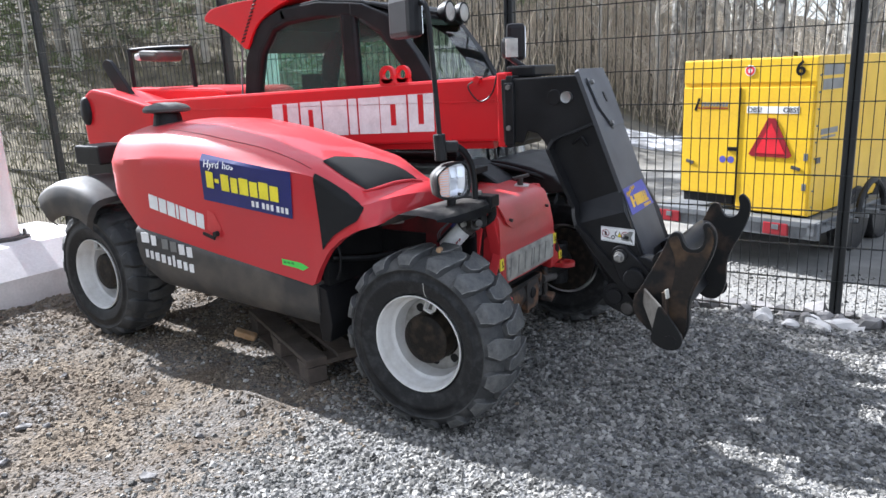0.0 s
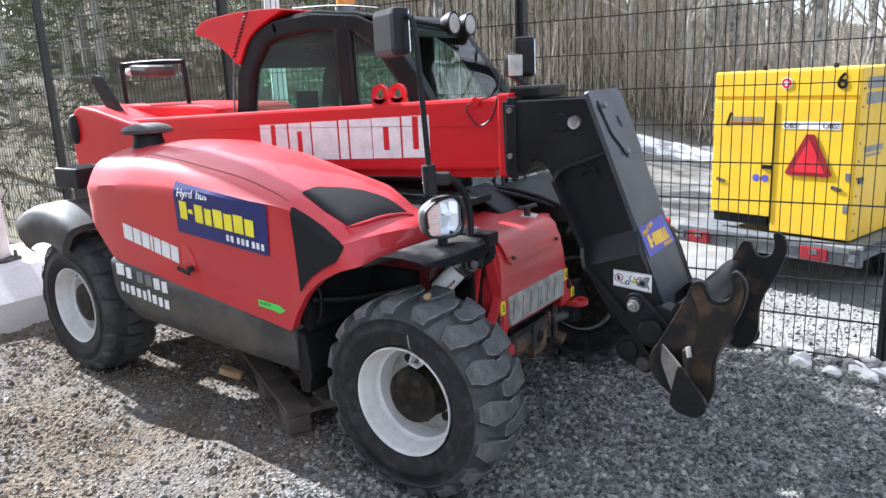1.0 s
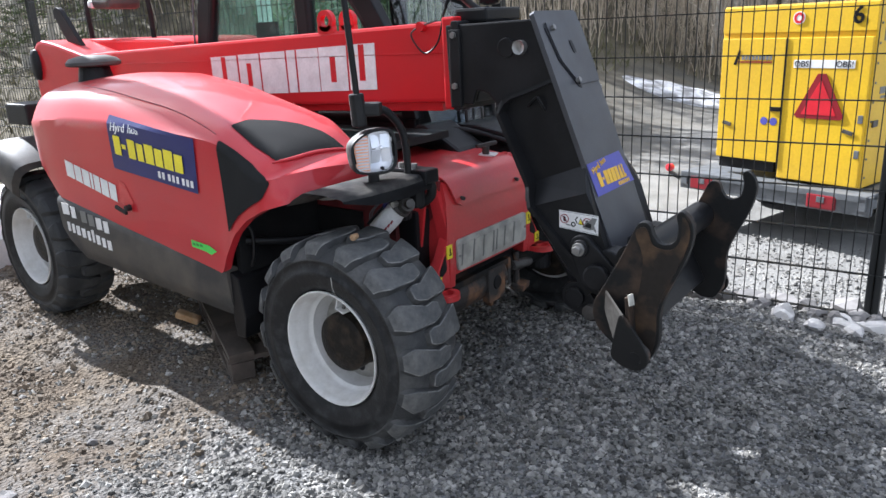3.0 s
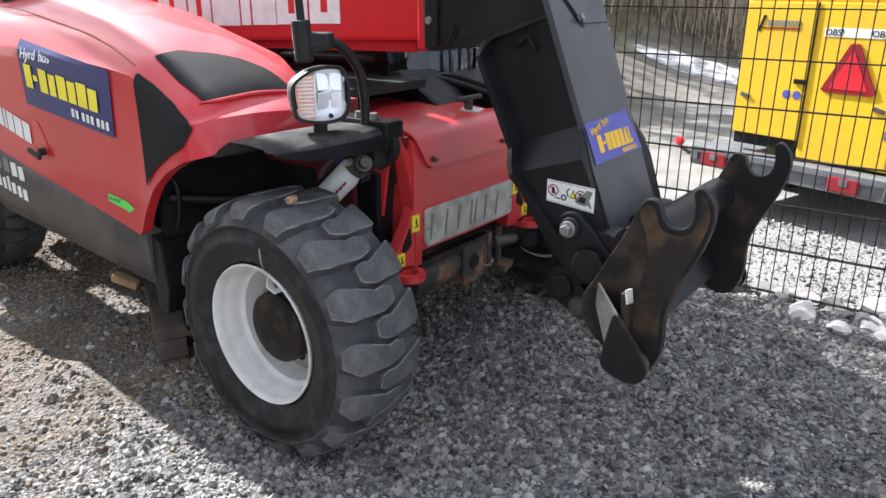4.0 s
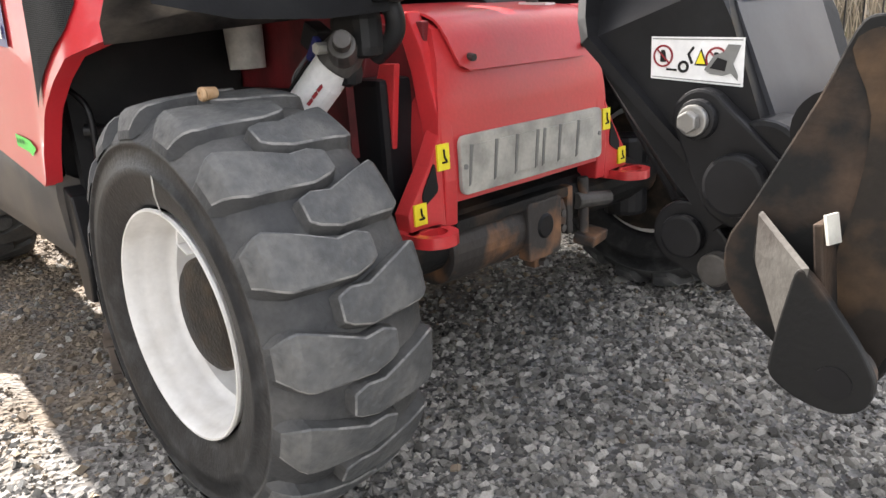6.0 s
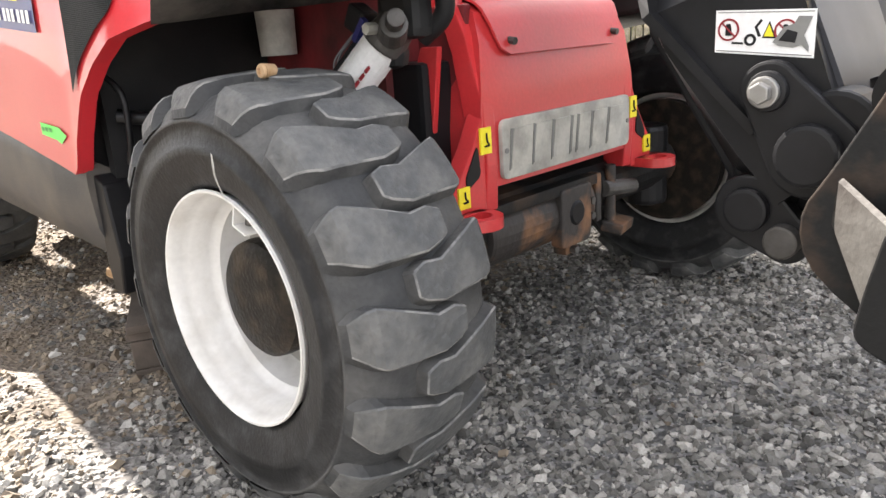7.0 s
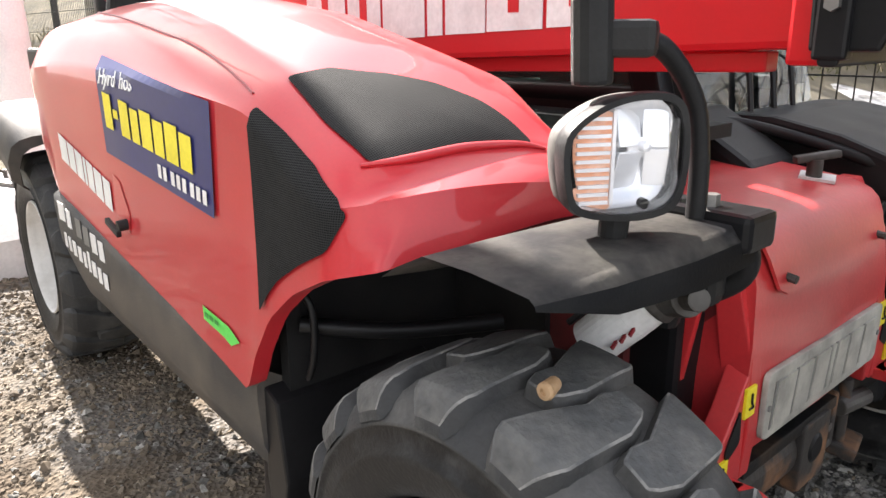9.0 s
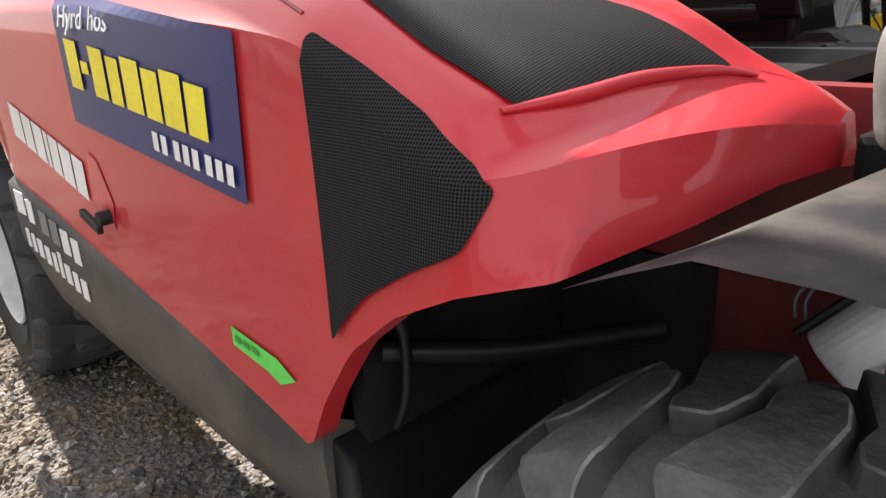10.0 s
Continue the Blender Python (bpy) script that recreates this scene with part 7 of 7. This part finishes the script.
def undergrowth():
    """Thin stems and dry grass that nobody could count."""
    rng = random.Random(9)
    lines = []
    for k in range(8200):
        x, y = (rng.uniform(-30, 14), rng.uniform(8, 34)) if k % 2 else (rng.uniform(-12, 12), rng.uniform(13, 25))
        if x > -6 and y < 15 - 0.25 * (x + 6):
            continue
        z = rise(x, y)
        p = Vector((x, y, z - 0.05))
        h = rng.uniform(0.7, 3.2)
        lean = Vector((rng.gauss(0, 0.18), rng.gauss(0, 0.18), 1))
        a = p + lean * h * 0.5
        b = p + lean * h + Vector((rng.gauss(0, 0.15), rng.gauss(0, 0.15), 0))
        lines.append([(p, 0.012), (a, 0.008), (b, 0.002)])
        for _ in range(2):
            q = p.lerp(b, rng.uniform(0.4, 0.9))
            lines.append([(q, 0.005), (q + Vector((rng.gauss(0, 0.3), rng.gauss(0, 0.3), rng.uniform(0.1, 0.5))), 0.0015)])
    tagged(mesh_of("undergrowth", *sticks(lines, 3), BRUSH), "brown bare saplings and brush on the slope", "undergrowth", kind="stuff")
    verts, faces = [], []
    for _ in range(16000):
        if rng.random() < 0.6:
            x, y = rng.uniform(-20, -4.8), rng.uniform(1.3, 16)
        else:
            x, y = rng.uniform(-24, 10), rng.uniform(12, 26)
        if x > -5 and y < 14.5:
            continue
        z = rise(x, y)
        h = rng.uniform(0.06, 0.34)
        a = rng.uniform(0, 6.28)
        w = rng.uniform(0.006, 0.02)
        n = len(verts)
        dx, dy = rng.gauss(0, 0.5) * h, rng.gauss(0, 0.5) * h
        verts += [(x - w * math.cos(a), y - w * math.sin(a), z - 0.02), (x + w * math.cos(a), y + w * math.sin(a), z - 0.02), (x + dx, y + dy, z + h)]
        faces.append((n, n + 1, n + 2))
    tagged(mesh_of("dry_grass", verts, faces, GRASS), "dry yellowed grass and leaves on the bank", "grass", kind="stuff")


undergrowth()


def stone_field(name, count, region, size, mat, label, seed, keep):
    """Crushed stones, each a crooked block, half sunk."""
    rng = np.random.default_rng(seed)
    base = np.array([(-1, -1, -1), (1, -1, -1), (1, 1, -1), (-1, 1, -1), (-1, -1, 1), (1, -1, 1), (1, 1, 1), (-1, 1, 1)], float)
    base[4:, :2] *= 0.62
    quads = np.array([(0, 3, 2, 1), (4, 5, 6, 7), (0, 1, 5, 4), (1, 2, 6, 5), (2, 3, 7, 6), (3, 0, 4, 7)])
    spots = []
    while len(spots) < count:
        x, y = rng.uniform(region[0], region[1]), rng.uniform(region[2], region[3])
        if keep(x, y, rng):
            spots.append((x, y, rise(x, y)))
    spots = np.array(spots)
    s = size[0] * (size[1] / size[0]) ** (rng.random(count) ** 2.0)
    v = base[None] * (1 + rng.uniform(-0.5, 0.35, (count, 8, 3))) * (s[:, None] * rng.uniform(0.65, 1.3, (count, 3)) * (1, 1, 0.62))[:, None, :]
    a, b = rng.uniform(0, 6.28, count), rng.uniform(-0.6, 0.6, (2, count))
    ca, sa = np.cos(a)[:, None], np.sin(a)[:, None]
    for k in (0, 1):
        c, d = np.cos(b[k])[:, None], np.sin(b[k])[:, None]
        q, z = v[:, :, k].copy(), v[:, :, 2].copy()
        v[:, :, k], v[:, :, 2] = q * c - z * d, q * d + z * c
    x, y = v[:, :, 0].copy(), v[:, :, 1].copy()
    v[:, :, 0], v[:, :, 1] = x * ca - y * sa, x * sa + y * ca
    v += spots[:, None, :]
    v[:, :, 2] += s[:, None] * 0.2
    f = (quads[None] + 8 * np.arange(count)[:, None, None]).reshape(-1, 4)
    return tagged(mesh_of(name, v.reshape(-1, 3).tolist(), f.tolist(), mat), label, "gravel", kind="stuff")


STONE = material("crushed_grey_stone", (0.232, 0.222, 0.203), 0.9, dark=(0.120, 0.115, 0.104), scale=9, fine=260, bump=0.6, island=0.78, fine_amt=0.35)
CLOD = material("brown_gravel_and_clods", (0.215, 0.174, 0.128), 0.95, dark=(0.112, 0.089, 0.065), scale=3, fine=120, bump=0.3, island=0.28)
SOIL = material("damp_brown_soil", (0.155, 0.122, 0.088), 0.95, dark=(0.09, 0.068, 0.048), scale=4, fine=120, bump=0.4, island=0.35)
ROCK = material("grey_fieldstone", (0.19, 0.18, 0.175), 0.9, dark=(0.10, 0.095, 0.09), scale=8, fine=50, bump=0.5, objvar=0.3)
PALEROCK = material("pale_dusty_rock", (0.52, 0.50, 0.48), 0.9, dark=(0.40, 0.385, 0.37), scale=8, fine=50, bump=0.4)


def soil(x, y):
    """Broad patches of bare damp earth to the rear of the machine."""
    v = noise.noise((x * 0.75 + y * 0.35, y * 1.1 - x * 0.2, 8.0)) + 0.45 * noise.noise((x * 2.6, y * 2.6, 2.0))
    return min(1.0, max(0.0, (v + 0.05) * 3.0)) * min(1.0, max(0.0, (-0.5 - x) / 0.8))


def grey_side(x, y, rng):
    if rng.random() < 0.8 * soil(x, y):
        return False
    u = (x + 0.85 + 0.8 * noise.noise((x * 1.3, y * 1.3, 1.0))) / 1.0
    return rng.random() < min(1.0, max(0.07, u)) and y < 1.35


def brown_side(x, y, rng):
    if rng.random() < 0.7 * soil(x, y):
        return False
    u = (-x + 0.1 + 0.6 * noise.noise((x * 1.1, y * 1.1, 4.0))) / 1.6
    return rng.random() < min(1.0, max(0.03, u))


stone_field("gravel", 100000, (-2.8, 2.5, -2.3, 1.35), (0.0026, 0.0138), STONE, "grey crushed gravel", 3, grey_side)
stone_field("earthy_gravel", 36000, (-4.2, 0.5, -2.8, 0.9), (0.0020, 0.0115), CLOD, "brown earthy gravel", 4, brown_side)
stone_field("soil_clods", 8000, (-4.0, -0.3, -2.6, 0.4), (0.003, 0.019), SOIL, "dark damp earth clods", 8, lambda x, y, rng: rng.random() < 0.05 + soil(x, y))
stone_field("roadside_gravel", 9000, (-2.5, 3.2, 1.2, 3.8), (0.006, 0.016), STONE, "grey gravel behind the fence", 6, lambda x, y, rng: True)


def rock(rng, size, squash, mat, label, x, y):
    bm = bmesh.new()
    bmesh.ops.create_icosphere(bm, subdivisions=2, radius=1.0)
    o = Vector((rng.uniform(0, 50), rng.uniform(0, 50), 0))
    for v in bm.verts:
        n = noise.noise(v.co * 0.9 + o) * 0.75 + noise.noise(v.co * 2.3 + o) * 0.45
        v.co = v.co * (1 + n)
        v.co.z *= squash
    bmesh.ops.scale(bm, vec=(size * rng.uniform(0.8, 1.3), size * rng.uniform(0.7, 1.0), size), verts=bm.verts)
    ob = part("rock", bm, mat, None, smooth=22)
    ob.matrix_basis = Matrix.Translation((x, y, rise(x, y) + size * squash * 0.35)) @ Matrix.Rotation(rng.uniform(0, 6.28), 4, "Z")
    return tagged(ob, label, "rock", "rocks along the fence")


def rocks():
    rng = random.Random(17)
    for x, y, s in ((0.92, 1.16, 0.055), (1.06, 1.06, 0.07), (1.28, 1.10, 0.05)):
        rock(rng, s, 0.7, PALEROCK if s > 0.06 else ROCK, "pale dusty rock by the fence", x, y)
    for x, y, s in ((1.33, 1.07, 0.085), (1.46, 1.10, 0.075), (1.20, 1.00, 0.045)):
        rock(rng, s, 0.42, PALEROCK, "flat white rock at the foot of a post", x, y)
    for i in range(26):
        x = 0.45 + i * 0.075 + rng.uniform(-0.03, 0.03)
        rock(rng, rng.uniform(0.035, 0.085), rng.uniform(0.5, 0.8), ROCK, "grey fieldstone along the fence", x, 1.22 + rng.uniform(-0.07, 0.10))
    for i in range(10):
        rock(rng, rng.uniform(0.02, 0.04), 0.6, ROCK, "small grey stone on the ground", rng.uniform(-2.6, -0.6), rng.uniform(-2.2, -1.2))


rocks()


# old snow and a pale heap beside the road
def snow_bank():
    m = material("old_snow_and_grit", (0.55, 0.55, 0.56), 0.9, dark=(0.22, 0.215, 0.21), scale=4, fine=25, bump=0.4, mix=(0.40, 0.58))
    for x0, y0, s in ((-3.0, 12.6, 1.3), (-0.9, 12.4, 0.9)):
        bm = bmesh.new()
        rows = []
        for i in range(9):
            rows.append([])
            for j in range(28):
                a, r = 2 * math.pi * j / 28, i / 8
                w = s * r * (1 + 0.35 * noise.noise((math.cos(a) * 1.4 + x0, math.sin(a) * 1.4, 0)))
                x, y = x0 + 1.5 * w * math.cos(a), y0 + 0.7 * w * math.sin(a)
                top = 0.10 * s * (1 - r * r) * (1 + 0.8 * noise.noise((x * 2.5, y * 2.5, 5)))
                rows[-1].append(bm.verts.new((x, y, rise(x, y) + top - 0.03 * r)))
        for q, w in zip(rows, rows[1:]):
            for j in range(28):
                bm.faces.new((q[j], w[j], w[(j + 1) % 28], q[(j + 1) % 28]))
        bmesh.ops.remove_doubles(bm, verts=bm.verts, dist=1e-4)
        bmesh.ops.recalc_face_normals(bm, faces=bm.faces)
        tagged(part("snow_patch", bm, m, None, smooth=60), "low heap of dirty old snow and grit beside the road", "snow", "snow patches")


snow_bank()
